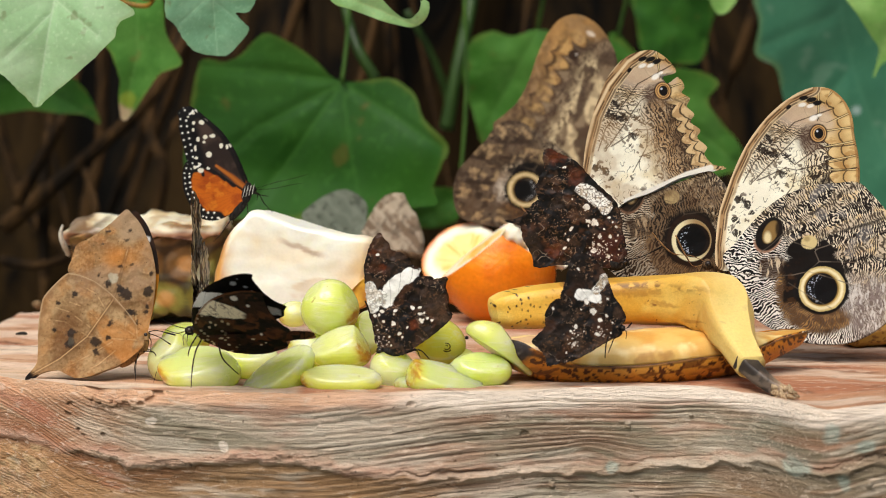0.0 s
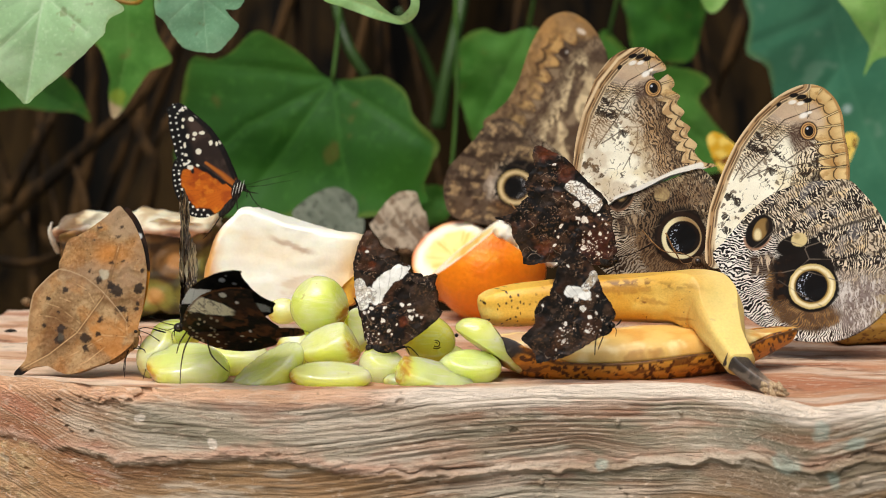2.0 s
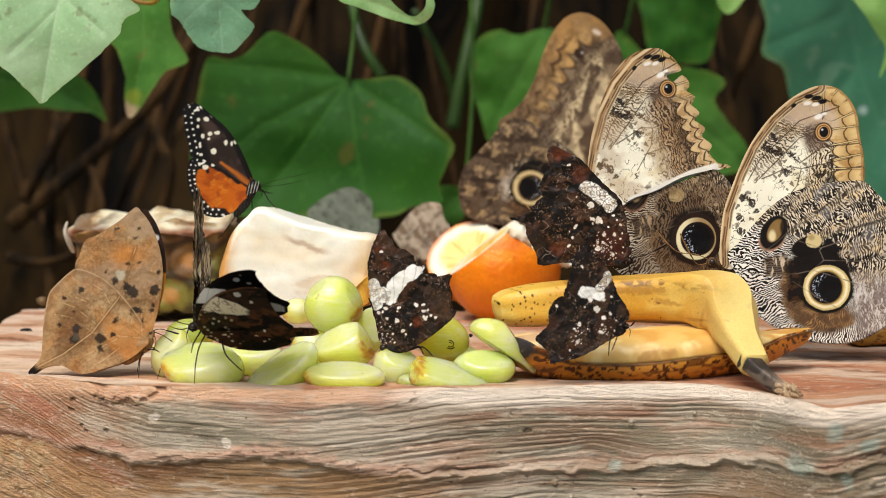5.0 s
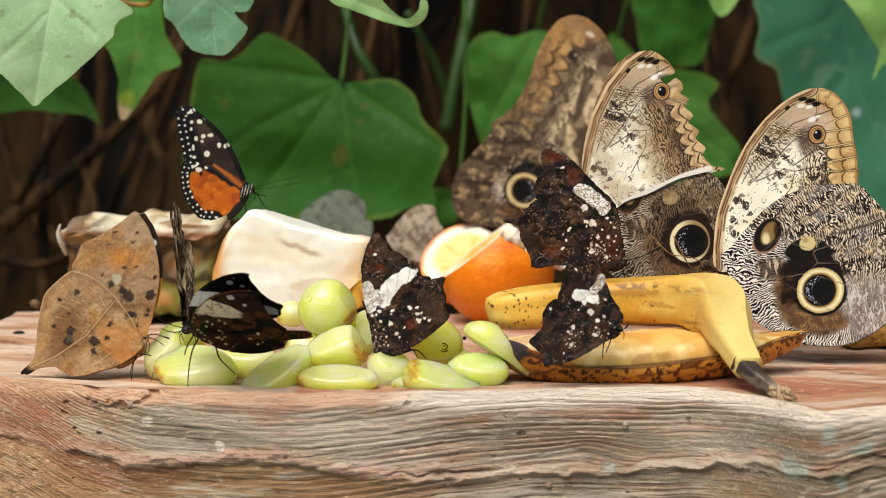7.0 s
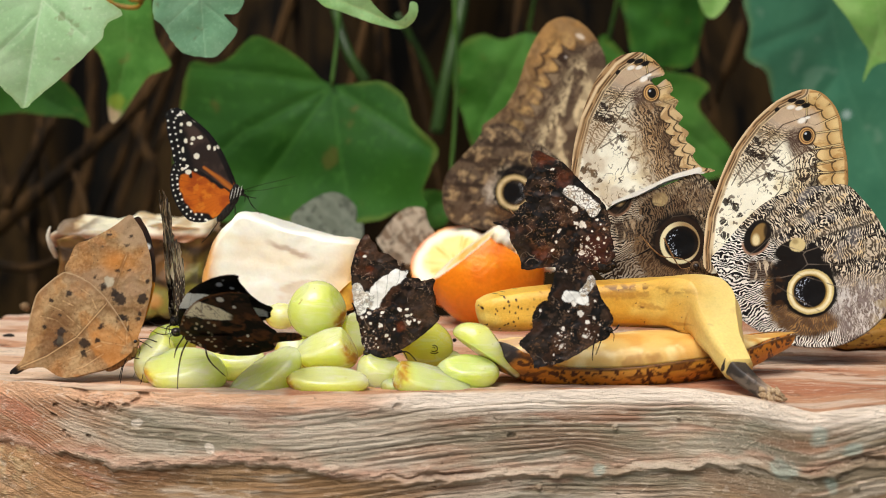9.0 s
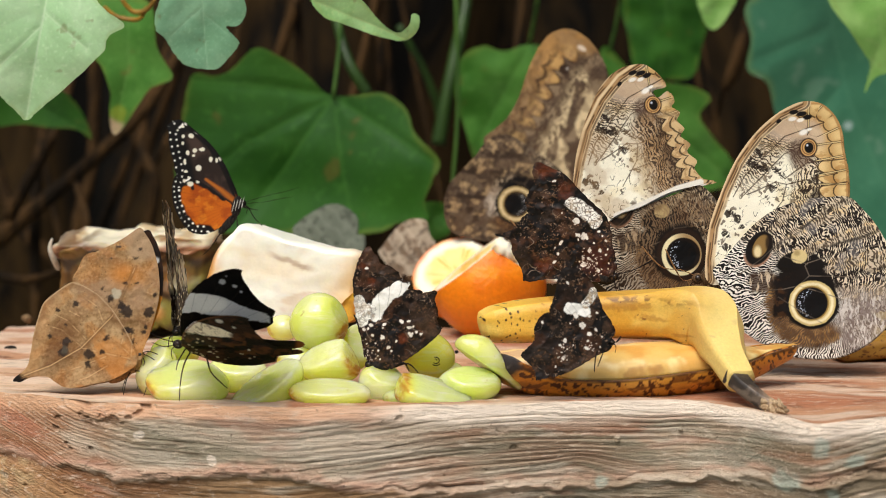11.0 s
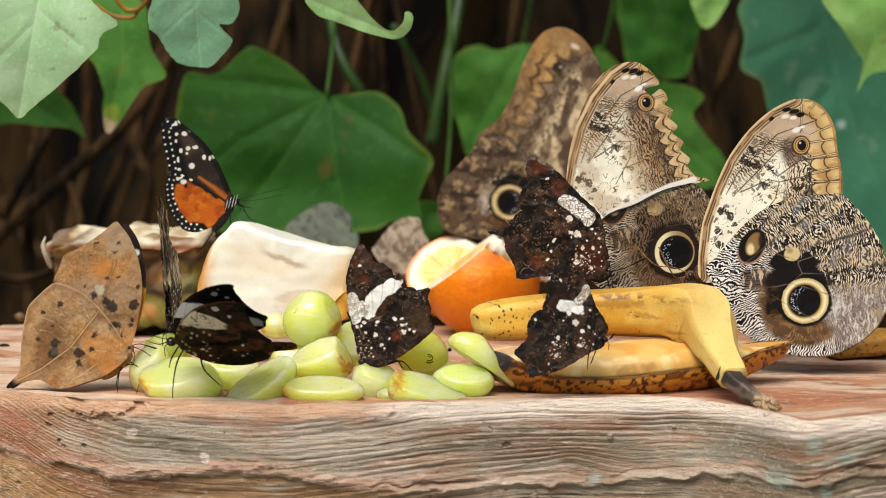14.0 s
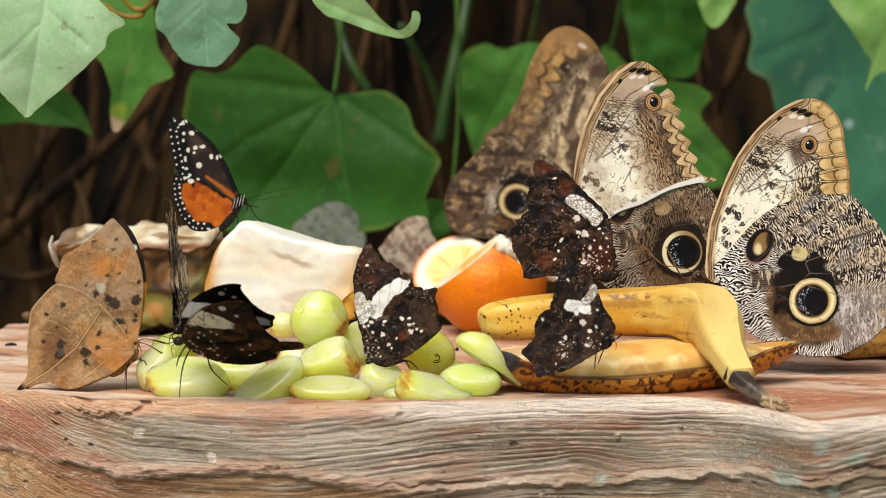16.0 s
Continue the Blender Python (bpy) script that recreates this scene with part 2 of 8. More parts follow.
def tray():
    """A thick slab of weathered wood with a pale worn lip, wavy grain, flaking layers and a long broken ledge along its front."""
    rig = tagged(new("feeding_tray"), "thick weathered reddish-tan wooden feeding tray with grey grain", "tray", kind="structure")
    nx, ntop, nface = 1300, 100, 290
    xs = np.linspace(-0.17, 0.17, nx)
    lip = np.interp(xs, [-0.20, -0.14, -0.118, -0.10, -0.05, 0.0, 0.05, 0.080, 0.096, 0.110, 0.122, 0.14, 0.20],
                    [0.682, 0.658, 0.642, 0.633, 0.626, 0.628, 0.637, 0.638, 0.626, 0.607, 0.607, 0.609, 0.613])
    lip = np.convolve(np.pad(lip, 21, "edge"), np.ones(43) / 43, "valid") + 0.0012 * (fbm(xs * 70, xs * 0, 3) - 0.5)
    back = 0.838 + 0.006 * (soft(xs * 30, xs * 0, 3) - 0.5)
    X = np.repeat(xs[:, None], ntop + nface, 1)
    Y, Z = np.zeros_like(X), np.zeros_like(X)
    k = np.linspace(0, 1, ntop) ** 0.7
    Y[:, :ntop] = back[:, None] + (lip - back)[:, None] * k
    top = fbm(X[:, :ntop] * 60, Y[:, :ntop] * 90, 5)
    Z[:, :ntop] = 0.0020 * (top - 0.5) - 0.004 * (1 - step(0, 0.05, k)) + 0.0008 * np.exp(-((1 - k) / 0.05) ** 2)
    # the front: a worn round lip, a flaking face that leans out, and a broken ledge
    D = np.repeat((0.062 * np.linspace(0, 1, nface) ** 1.25)[None], nx, 0)
    Xf = X[:, ntop:]
    crack = np.interp(Xf, [-0.20, -0.131, -0.111, -0.092, -0.0625, -0.044, -0.0256, 0.0, 0.037, 0.069, 0.0994, 0.134, 0.2],
                      [0.014, 0.018, 0.0195, 0.0225, 0.0205, 0.0205, 0.0238, 0.0234, 0.0236, 0.0222, 0.0185, 0.0145, 0.012])
    crack = crack + 0.0020 * (fbm(Xf * 55, D * 0, 2) - 0.5) + 0.0012 * (soft(Xf * 260, D * 0, 7) - 0.5)
    left = step(-0.085, -0.118, Xf + 0.010 * (fbm(Xf * 60, D * 60, 1) - 0.5))
    right = step(-0.03, 0.01, Xf)
    lean = np.interp(Xf, [-0.17, -0.135, -0.11, -0.09, -0.065, -0.04, -0.02, 0.0, 0.03, 0.05, 0.07, 0.10, 0.135, 0.17],
                     [-0.024, -0.013, -0.003, 0.0020, 0.0032, 0.0030, 0.0008, -0.0020, -0.0032, -0.0022, -0.0020, -0.0044, -0.0088, -0.013])
    flow = D - lean + 0.0030 * (fbm(Xf * 13, D * 40, 8, 3) - 0.5) + 0.0008 * (soft(Xf * 70, D * 120, 18) - 0.5)
    # a knot that the grain bends round
    bend = np.exp(-(((Xf - 0.045) / 0.010) ** 2 + ((D - 0.0175) / 0.0045) ** 2))
    flow = flow + 0.0028 * bend
    count = flow * 560 + 1.0 * fbm(Xf * 9, flow * 90, 9, 3) + 0.35 * soft(Xf * 60, flow * 260, 10)
    saw = count % 1
    wide = fbm(Xf * 16, flow * 70, 21, 3)
    keep = step(0.36, 0.56, wide) * (1 - 0.85 * left) * (0.35 + 0.65 * step(-0.055, -0.02, Xf)) * step(0.36, 0.52, fbm(Xf * 45, flow * 420, 22, 3))
    clear = np.exp(-(((Xf + 0.016) / 0.026) ** 2 + ((D - 0.0140) / 0.0065) ** 2)) * step(0.34, 0.46, fbm(Xf * 45, flow * 420, 22, 3))
    keep = np.maximum(keep, np.clip(1.4 * clear, 0, 1))
    keep = 0.30 + 0.70 * keep * (1 - 0.6 * left)
    groove = step(0.20, 0.03, np.abs(saw - 0.5)) * keep * (0.4 + 0.6 * step(0.3, 0.6, fbm(Xf * 80, flow * 500, 92, 3)))
    ridge = step(0.5, 1.0, saw) * keep
    thin = soft(Xf * 26, flow * 1700, 19)
    edge = step(0.0006, 0.0035, D)
    # layers that break off in long flakes
    pile = fbm(Xf * 26, flow * 210, 12, 4) * 5.5
    flakes = np.floor(pile) + step(0.55, 1.0, pile % 1)
    broken_edge = step(0.50, 0.66, pile % 1) * step(1.0, 0.86, pile % 1)
    near, number = dots(Xf * 120 + fbm(Xf * 300, D * 300, 5), D * 220 + 1.5 * fbm(Xf * 200, D * 300, 6), 15)
    pits = step(0.26, 0.06, near + 0.25 * fbm(Xf * 900, D * 900, 2)) * step(0.86, 0.90, number)
    for px, pz, r in ((-0.0951, 0.0032, 0.0012), (-0.0930, 0.0036, 0.0009), (-0.1127, 0.0125, 0.0009), (-0.1113, 0.0142, 0.0010), (-0.1044, 0.0130, 0.0008), (-0.1158, 0.0050, 0.0010),
                      (-0.1166, 0.0080, 0.0008), (-0.1270, 0.0270, 0.0007), (-0.1133, 0.0280, 0.0011), (-0.0747, 0.0125, 0.0007), (0.0105, 0.0030, 0.0013), (-0.0095, 0.0034, 0.0012), (0.0250, 0.0125, 0.0016)):
        q = np.hypot((Xf - px) * 0.7, D - pz) + 0.0022 * (fbm(Xf * 420, D * 600, 4, 3) - 0.5)
        pits = np.maximum(pits, step(r * 0.62, r * 0.25, q) * 0.85)
    stripe = np.sin((flow + 0.0012 * fbm(Xf * 40, flow * 200, 57)) / 0.00095 * 2 * np.pi) * left * step(0.30, 0.5, fbm(Xf * 30, flow * 160, 52))
    relief = edge * (0.00014 * stripe - 0.00042 * groove + 0.00026 * ridge - 0.00024 * step(0.35, 0.15, thin) + 0.00030 * flakes * (0.45 + 0.55 * step(0.3, 0.6, fbm(Xf * 20, D * 40, 13))) - 0.0010 * pits)
    knotty = step(-0.118, -0.104, Xf) * step(-0.060, -0.085, Xf) * step(0.010, 0.0045, D)
    chip = fbm(Xf * 150, D * 260, 71, 4)
    crevice = step(0.37, 0.30, chip) * knotty
    relief += knotty * 0.0022 * (chip - 0.5) - 0.0008 * crevice
    gap = D - crack + 0.0034 * (fbm(Xf * 75, D * 150, 28) - 0.5) + 0.0028 * (fbm(Xf * 240, D * 330, 30, 4) - 0.5)
    rough = fbm(Xf * 130, D * 210, 25)
    crumble = np.floor(fbm(Xf * 85, D * 190, 26, 3) * 6) / 6
    ledge = np.exp(-((gap + 0.0014) / 0.0019) ** 2) * (1 - right) * (0.25 + 0.75 * step(-0.128, -0.10, Xf))
    shelf = np.exp(-((gap - 0.0010) / 0.0010) ** 2) * right
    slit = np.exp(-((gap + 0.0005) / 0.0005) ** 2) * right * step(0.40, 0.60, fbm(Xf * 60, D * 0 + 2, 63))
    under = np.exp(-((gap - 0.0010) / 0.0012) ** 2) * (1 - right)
    lower = step(0.0, 0.0018, gap)
    broken = step(0.46, 0.62, fbm(Xf * 46, D * 0 + 1, 61))
    relief += ledge * (0.0014 + 0.0030 * (crumble - 0.4) + 0.0016 * (rough - 0.5)) + shelf * (0.0013 + 0.0026 * (rough - 0.4)) - 0.0014 * slit - 0.0009 * under * broken
    relief -= lower * (0.0016 * step(0.40, 0.75, fbm(Xf * 38, D * 20, 68)) * (1 - right) + 0.0030 * (fbm(Xf * 45, D * 90, 27) - 0.5))
    grit = step(-0.118, -0.128, Xf) * lower
    relief += grit * 0.0020 * (fbm(Xf * 330, D * 330, 29, 3) - 0.5)
    hollow = np.exp(-(((Xf + 0.018) / 0.012) ** 2 + ((D - 0.0300) / 0.0025) ** 2)) + np.exp(-(((Xf + 0.06) / 0.02) ** 2 + ((D - 0.0262) / 0.0016) ** 2))
    relief -= 0.0008 * hollow
    for px, pz, r in ((0.0570, 0.0108, 0.0012), (0.0765, 0.0078, 0.0008), (0.0335, 0.0285, 0.0012), (0.125, 0.0220, 0.0014), (0.0385, 0.0330, 0.0010)):
        relief += 0.0012 * step(r, r * 0.3, np.hypot(Xf - px, D - pz))
    swell = 0.0022 * (1 - np.exp(-D / 0.0012)) + 0.10 * D - 0.9 * np.clip(D - 0.045, 0, 1)
    Y[:, ntop:] = lip[:, None] - swell - relief + 0.0012
    Y[:, ntop:] -= 0.0012 * np.exp(-D / 0.001)
    Z[:, ntop:] = Z[:, ntop - 1:ntop] * np.exp(-D / 0.003) - D
    Z -= 0.0022 * np.exp(-((X - 0.113) / 0.012) ** 2) * step(0.660, 0.615, Y)
    n = ntop + nface
    verts = np.stack([X, Y, Z], -1).reshape(-1, 3)
    i, j = np.meshgrid(np.arange(nx - 1), np.arange(n - 1), indexing="ij")
    a = (i * n + j).ravel()
    mesh = bpy.data.meshes.new("slab")
    mesh.from_pydata(verts.tolist(), [], np.stack([a, a + 1, a + n + 1, a + n], 1).tolist())
    mesh.shade_smooth()
    # worn paint of the wood: salmon top, cream lip, grey-green and reddish front, ochre underneath, and shade painted
    # into the recesses
    xt, yt = X[:, :ntop], Y[:, :ntop]
    t = fill(xt, (0.80, 0.60, 0.46))
    t = mix(t, (0.70, 0.44, 0.32), step(0.45, 0.68, fbm(xt * 18, yt * 60, 31)) * 0.8)
    t = mix(t, (0.92, 0.82, 0.72), step(0.5, 0.7, fbm(xt * 25 + 7, yt * 110, 33)))
    t = mix(t, (0.42, 0.28, 0.19), step(0.64, 0.74, fbm(xt * 60, yt * 260, 35)) * 0.7)
    t = mix(t, (0.88, 0.80, 0.70), step(0.93, 0.99, k)[None] * step(0.40, 0.60, fbm(xt * 40, yt * 0, 36)) * 0.7)
    t = mix(t, (0.93, 0.80, 0.67), step(-0.07, -0.11, xt) * step(0.55, 0.9, k)[None] * step(0.35, 0.6, fbm(xt * 40, yt * 120, 37)) * 0.75)
    f = fill(Xf, (0.80, 0.70, 0.60))
    f = mix(f, (0.60, 0.58, 0.50), step(0.42, 0.60, fbm(Xf * 15, flow * 70, 41)) * step(0.002, 0.006, D) * 0.9)
    f = mix(f, (0.84, 0.77, 0.68), step(0.46, 0.64, fbm(Xf * 24, flow * 240, 43)) * 0.9)
    f = mix(f, (0.76, 0.54, 0.43), step(0.55, 0.70, fbm(Xf * 20 + 3, flow * 130, 45)) * 0.75)
    f = mix(f, (0.62, 0.36, 0.28), step(0.62, 0.74, fbm(Xf * 34 + 3, flow * 260, 55)) * 0.6)
    f = mix(f, (0.88, 0.75, 0.60), left * step(0.22, 0.46, fbm(Xf * 20, flow * 300, 46)) * 0.95)
    f = mix(f, (0.90, 0.84, 0.74), left * step(0.50, 0.62, fbm(Xf * 26, flow * 500, 56)) * 0.8)
    f = mix(f, (0.66, 0.42, 0.28), left * step(0.52, 0.72, fbm(Xf * 14, flow * 150, 48) + 0.22 * np.exp(-((gap + 0.004) / 0.004) ** 2)) * 0.8)
    f = mix(f, (0.62, 0.42, 0.30), step(0.1, 0.9, -stripe) * 0.35)
    f = mix(f, (0.94, 0.84, 0.70), step(0.2, 0.9, stripe) * 0.4)
    silver = np.exp(-((((Xf + 0.107) - (D - 0.012) * 0.8) / 0.0075) ** 2 + ((D - 0.0115) / 0.0055) ** 2))
    f = mix(f, (0.89, 0.83, 0.74), step(0.25, 0.8, silver + 0.7 * (fbm(Xf * 60, flow * 400, 59) - 0.5)) * 0.75)
    f = mix(f, (0.60, 0.70, 0.66), step(0.54, 0.64, fbm(Xf * 34, D * 80, 47)) * step(0.06, 0.105, Xf) * 0.45)
    # pale worn lip, with grey flakes broken out under it
    cream = step(0.0062, 0.0022, D + 0.010 * (fbm(Xf * 50, D * 120, 49) - 0.5)) * (0.35 + 0.65 * step(-0.03, 0.0, Xf)) * (1 - 0.7 * left)
    f = mix(f, (0.97, 0.91, 0.85), cream * 0.95)
    f = mix(f, (0.50, 0.44, 0.38), step(0.0012, 0.0022, D) * step(0.0075, 0.0055, D) * (1 - left) * step(0.49, 0.56, fbm(Xf * 70, D * 420, 70)) * (0.35 + 0.65 * step(0.02, -0.02, Xf)) * 0.75)
    f = mix(f, (0.94, 0.80, 0.65), step(0.0022, 0.0006, D + 0.0016 * (fbm(Xf * 90, D * 90, 73) - 0.5)) * (1 - 0.5 * left) * 0.8)
    f = mix(f, (0.92, 0.84, 0.75), ridge * edge * 0.45)
    worn = np.exp(-((Xf + 0.016) / 0.026) ** 2) * step(0.0025, -0.001, gap)
    f = mix(f, (0.90, 0.83, 0.75), worn * (0.3 + 0.45 * step(0.35, 0.6, fbm(Xf * 30, flow * 200, 69))))
    f = mix(f, (0.46, 0.36, 0.29), groove * edge * 0.50)
    f = mix(f, (0.52, 0.42, 0.34), step(0.30, 0.14, thin) * edge * (1 - left) * 0.35)
    f = mix(f, (0.52, 0.36, 0.28), broken_edge * edge * step(0.40, 0.55, fbm(Xf * 70, D * 90, 62)) * 0.25)
    # pits and crevices are sunk and also painted dark, as shade
    f = mix(f, (0.24, 0.16, 0.11), np.maximum(pits * edge * 0.7, crevice * 0.6))
    f = mix(f, (0.62, 0.37, 0.23), np.exp(-((gap + 0.0030) / 0.0028) ** 2) * step(-0.088, -0.105, Xf) * step(0.3, 0.5, fbm(Xf * 60, flow * 300, 74)) * 0.8)
    f = mix(f, (0.84, 0.68, 0.58), ledge * step(-0.108, -0.095, Xf) * 0.8)
    f = mix(f, (0.66, 0.42, 0.36), ledge * step(0.50, 0.62, fbm(Xf * 60, D * 200, 64)) * 0.7)
    f = mix(f, (0.88, 0.74, 0.64), shelf * 0.85)
    # painted shade inside the slit
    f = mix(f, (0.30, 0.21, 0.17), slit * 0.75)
    f = mix(f, (0.66, 0.50, 0.33), lower * step(0.02, -0.03, Xf) * step(-0.110, -0.085, Xf) * step(0.25, 0.50, fbm(Xf * 20, D * 50, 51)) * 0.85)
    f = mix(f, (0.76, 0.58, 0.40), lower * step(-0.07, -0.11, Xf) * (0.5 + 0.5 * step(0.3, 0.6, fbm(Xf * 30, D * 50, 53))))
    # rust brown below the ledge, deepened by painted shade
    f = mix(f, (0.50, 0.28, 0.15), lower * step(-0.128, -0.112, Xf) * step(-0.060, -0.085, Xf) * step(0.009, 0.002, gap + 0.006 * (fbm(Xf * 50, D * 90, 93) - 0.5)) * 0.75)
    f = mix(f, (0.82, 0.72, 0.54), grit * step(0.48, 0.6, fbm(Xf * 300, D * 300, 65)) * 0.55)
    f = mix(f, (0.56, 0.40, 0.22), hollow * 0.35)
    f = mix(f, (0.64, 0.44, 0.20), step(0.0275, 0.0325, D + 0.0020 * fbm(Xf * 40, D * 40, 67) + 0.10 * np.clip(Xf - 0.10, 0, 1)) * step(0.07, 0.10, Xf) * 0.8)
    f = mix(f, (0.50, 0.44, 0.35), step(0.075, 0.115, Xf) * step(0.003, 0.009, D) * step(0.2, 0.5, fbm(Xf * 26, flow * 160, 66)) * 0.85)
    f = mix(f, (0.86, 0.64, 0.48), (0.05 + 0.16 * step(0.45, 0.65, fbm(Xf * 18, flow * 90, 76))) * (0.5 + 0.5 * left))
    f = mix(f, (0.60, 0.55, 0.46), step(0.46, 0.62, fbm(Xf * 12 + 5, flow * 50, 77)) * (1 - left) * step(0.004, 0.009, D) * (1 - 0.7 * worn) * 0.45)
    f = mix(f, (0.92, 0.86, 0.78), step(0.55, 0.68, fbm(Xf * 40, flow * 300, 78)) * (1 - left) * 0.5)
    # shade of the broken ledge, painted on the wood just below it
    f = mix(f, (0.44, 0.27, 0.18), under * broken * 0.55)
    # rust and rose stains, and the smooth pale wear along the lip
    f = mix(f, (0.80, 0.50, 0.38), step(0.56, 0.68, fbm(Xf * 28 + 2, flow * 150, 94)) * (0.35 + 0.35 * left))
    f = mix(f, (0.88, 0.70, 0.60), np.exp(-((gap + 0.0016) / 0.0013) ** 2) * (0.35 + 0.4 * step(0.4, 0.6, fbm(Xf * 90, D * 200, 95))))
    wear = step(0.0056, 0.0022, D + 0.0034 * (fbm(Xf * 70, D * 160, 96, 3) - 0.5) + 0.0014 * (soft(Xf * 24, D * 0, 97) - 0.5))
    f = mix(f, (0.97, 0.90, 0.82), wear * step(-0.035, 0.0, Xf) * 0.85)
    f = mix(f, (0.92, 0.72, 0.56), wear * step(0.0, -0.035, Xf) * 0.65)
    for px, pz, rx, rz in ((0.1145, 0.0055, 0.0035, 0.0035), (0.105, 0.0175, 0.0045, 0.003), (0.125, 0.0110, 0.004, 0.002), (0.118, 0.0200, 0.003, 0.003), (0.052, 0.0240, 0.003, 0.002)):
        q = np.hypot((Xf - px) / rx, (D - pz) / rz) + 1.4 * (fbm(Xf * 220, D * 260, 98, 3) - 0.5)
        f = mix(f, (0.72, 0.80, 0.75), step(1.1, 0.5, q) * 0.6)
    for px, pz, r in ((-0.0895, 0.0088, 0.0011), (-0.0668, 0.0152, 0.0010), (-0.0885, 0.0082, 0.0008), (-0.0664, 0.0163, 0.0009)):
        f = mix(f, (0.97, 0.91, 0.84), step(r * 1.3, r * 0.8, np.hypot((Xf - px) * 0.75, D - pz) + 0.0006 * (fbm(Xf * 900, D * 900, 5) - 0.5)))
    f = mix(f, (0.56, 0.50, 0.38), (0.20 + 0.25 * step(0.42, 0.62, fbm(Xf * 10, D * 30, 99))) * (1 - 0.7 * left) * (1 - wear))
    f = mix(f, (0.66, 0.48, 0.34), 0.12 * left * np.ones_like(D))
    f = mix(f, (0.50, 0.34, 0.14), step(0.026, 0.036, D + 0.10 * np.clip(Xf - 0.10, 0, 1) + 0.005 * (fbm(Xf * 40, D * 60, 100) - 0.5)) * step(0.05, 0.09, Xf) * 0.7)
    f = f * (0.92 + 0.08 * wear[..., None])
    t = mix(t, (0.66, 0.44, 0.30), 0.30 * step(0.0, 0.08, xt))
    t = mix(t, (0.95, 0.84, 0.74), step(-0.04, -0.10, xt) * step(0.40, 0.60, fbm(xt * 22, yt * 130, 38)) * 0.7)
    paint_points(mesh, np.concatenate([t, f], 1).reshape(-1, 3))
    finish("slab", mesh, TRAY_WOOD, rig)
    bm = bmesh.new()
    bmesh.ops.create_cube(bm, size=1.0)
    for v in bm.verts:
        v.co = Vector((v.co.x * 0.38, 0.76 + v.co.y * 0.14, -0.30 + v.co.z * 0.57))
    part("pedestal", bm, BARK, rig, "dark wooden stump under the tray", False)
    return rig


tray()

# ground and the shaded back of the enclosure --------------------------------------


def grid_sheet(name, nx, ny, place, material, label):
    """A sheet of nx by ny cells; place gives the point for two numbers from 0 to 1."""
    pts = [place(i / nx, j / ny) for i in range(nx + 1) for j in range(ny + 1)]
    faces = [(i * (ny + 1) + j, (i + 1) * (ny + 1) + j, (i + 1) * (ny + 1) + j + 1, i * (ny + 1) + j + 1)
             for i in range(nx) for j in range(ny)]
    mesh = bpy.data.meshes.new(name)
    mesh.from_pydata(pts, [], faces)
    mesh.shade_smooth()
    return tagged(finish(name, mesh, material, None), label, name.replace("_", " "), kind="structure")


# out of view; added as a pale reflector below the tray
grid_sheet("ground", 60, 60, lambda a, b: ((a - 0.5) * 60, (b - 0.5) * 60, -0.58), BOUNCE_GROUND, "unseen ground, kept pale to bounce light upwards")


def bark_wall(a, b):
    x, z = (a - 0.5) * 3.0, -0.6 + b * 2.2
    ripple = 0.10 * noise.noise(Vector((x * 7, 0, z * 1.2))) + 0.05 * noise.noise(Vector((x * 19, 4, z * 3)))
    return (x, 1.42 + ripple + 0.25 * (abs(x) / 1.5) ** 2 * -1, z)


grid_sheet("backdrop", 160, 60, bark_wall, BARK, "brown bark and matted roots, deep shade put into their colour")

# leaves ----------------------------------------------------------------------------


def layer(outline, cell, paint, camber, unit, smooth):
    """One side of a thin sheet with this outline (x, z), on a fine grid, with the colours of its points."""
    loop = smooth_loop(outline, smooth) if smooth else np.asarray(outline, float)
    lo, hi = loop.min(0) - cell, loop.max(0) + cell
    nx, ny = (int(math.ceil((hi[i] - lo[i]) / cell)) for i in (0, 1))
    cx, cy = np.meshgrid(lo[0] + (np.arange(nx) + 0.5) * cell, lo[1] + (np.arange(ny) + 0.5) * cell, indexing="ij")
    inside = np.zeros(cx.shape, bool)
    for (ax, ay), (bx, by) in zip(loop, np.roll(loop, -1, 0)):
        if ay != by:
            inside ^= ((ay > cy) != (by > cy)) & (cx < (bx - ax) * (cy - ay) / (by - ay) + ax)
    count = np.zeros((nx + 1, ny + 1), int)
    for a in (0, 1):
        for b in (0, 1):
            count[a:nx + a, b:ny + b] += inside
    used = count > 0
    index = np.full(used.shape, -1)
    index[used] = np.arange(used.sum())
    gx, gy = np.meshgrid(lo[0] + np.arange(nx + 1) * cell, lo[1] + np.arange(ny + 1) * cell, indexing="ij")
    p = np.stack([gx[used], gy[used]], 1)
    rim = np.where(count[used] < 4)[0]
    after = np.roll(loop, -1, 0)
    dense = np.concatenate([loop + (after - loop) * t for t in (0, 0.2, 0.4, 0.6, 0.8)])
    for s in range(0, len(rim), 400):
        r = rim[s:s + 400]
        d = ((p[r][:, None] - dense[None]) ** 2).sum(2)
        p[r] = dense[d.argmin(1)]
    i, j = np.where(inside)
    quads = np.stack([index[i, j], index[i + 1, j], index[i + 1, j + 1], index[i, j + 1]], 1)
    lift = camber(p[:, 0], p[:, 1]) if camber else np.zeros(len(p))
    return np.stack([p[:, 0] * unit, lift, p[:, 1] * unit], 1), quads, paint(p[:, 0], p[:, 1])


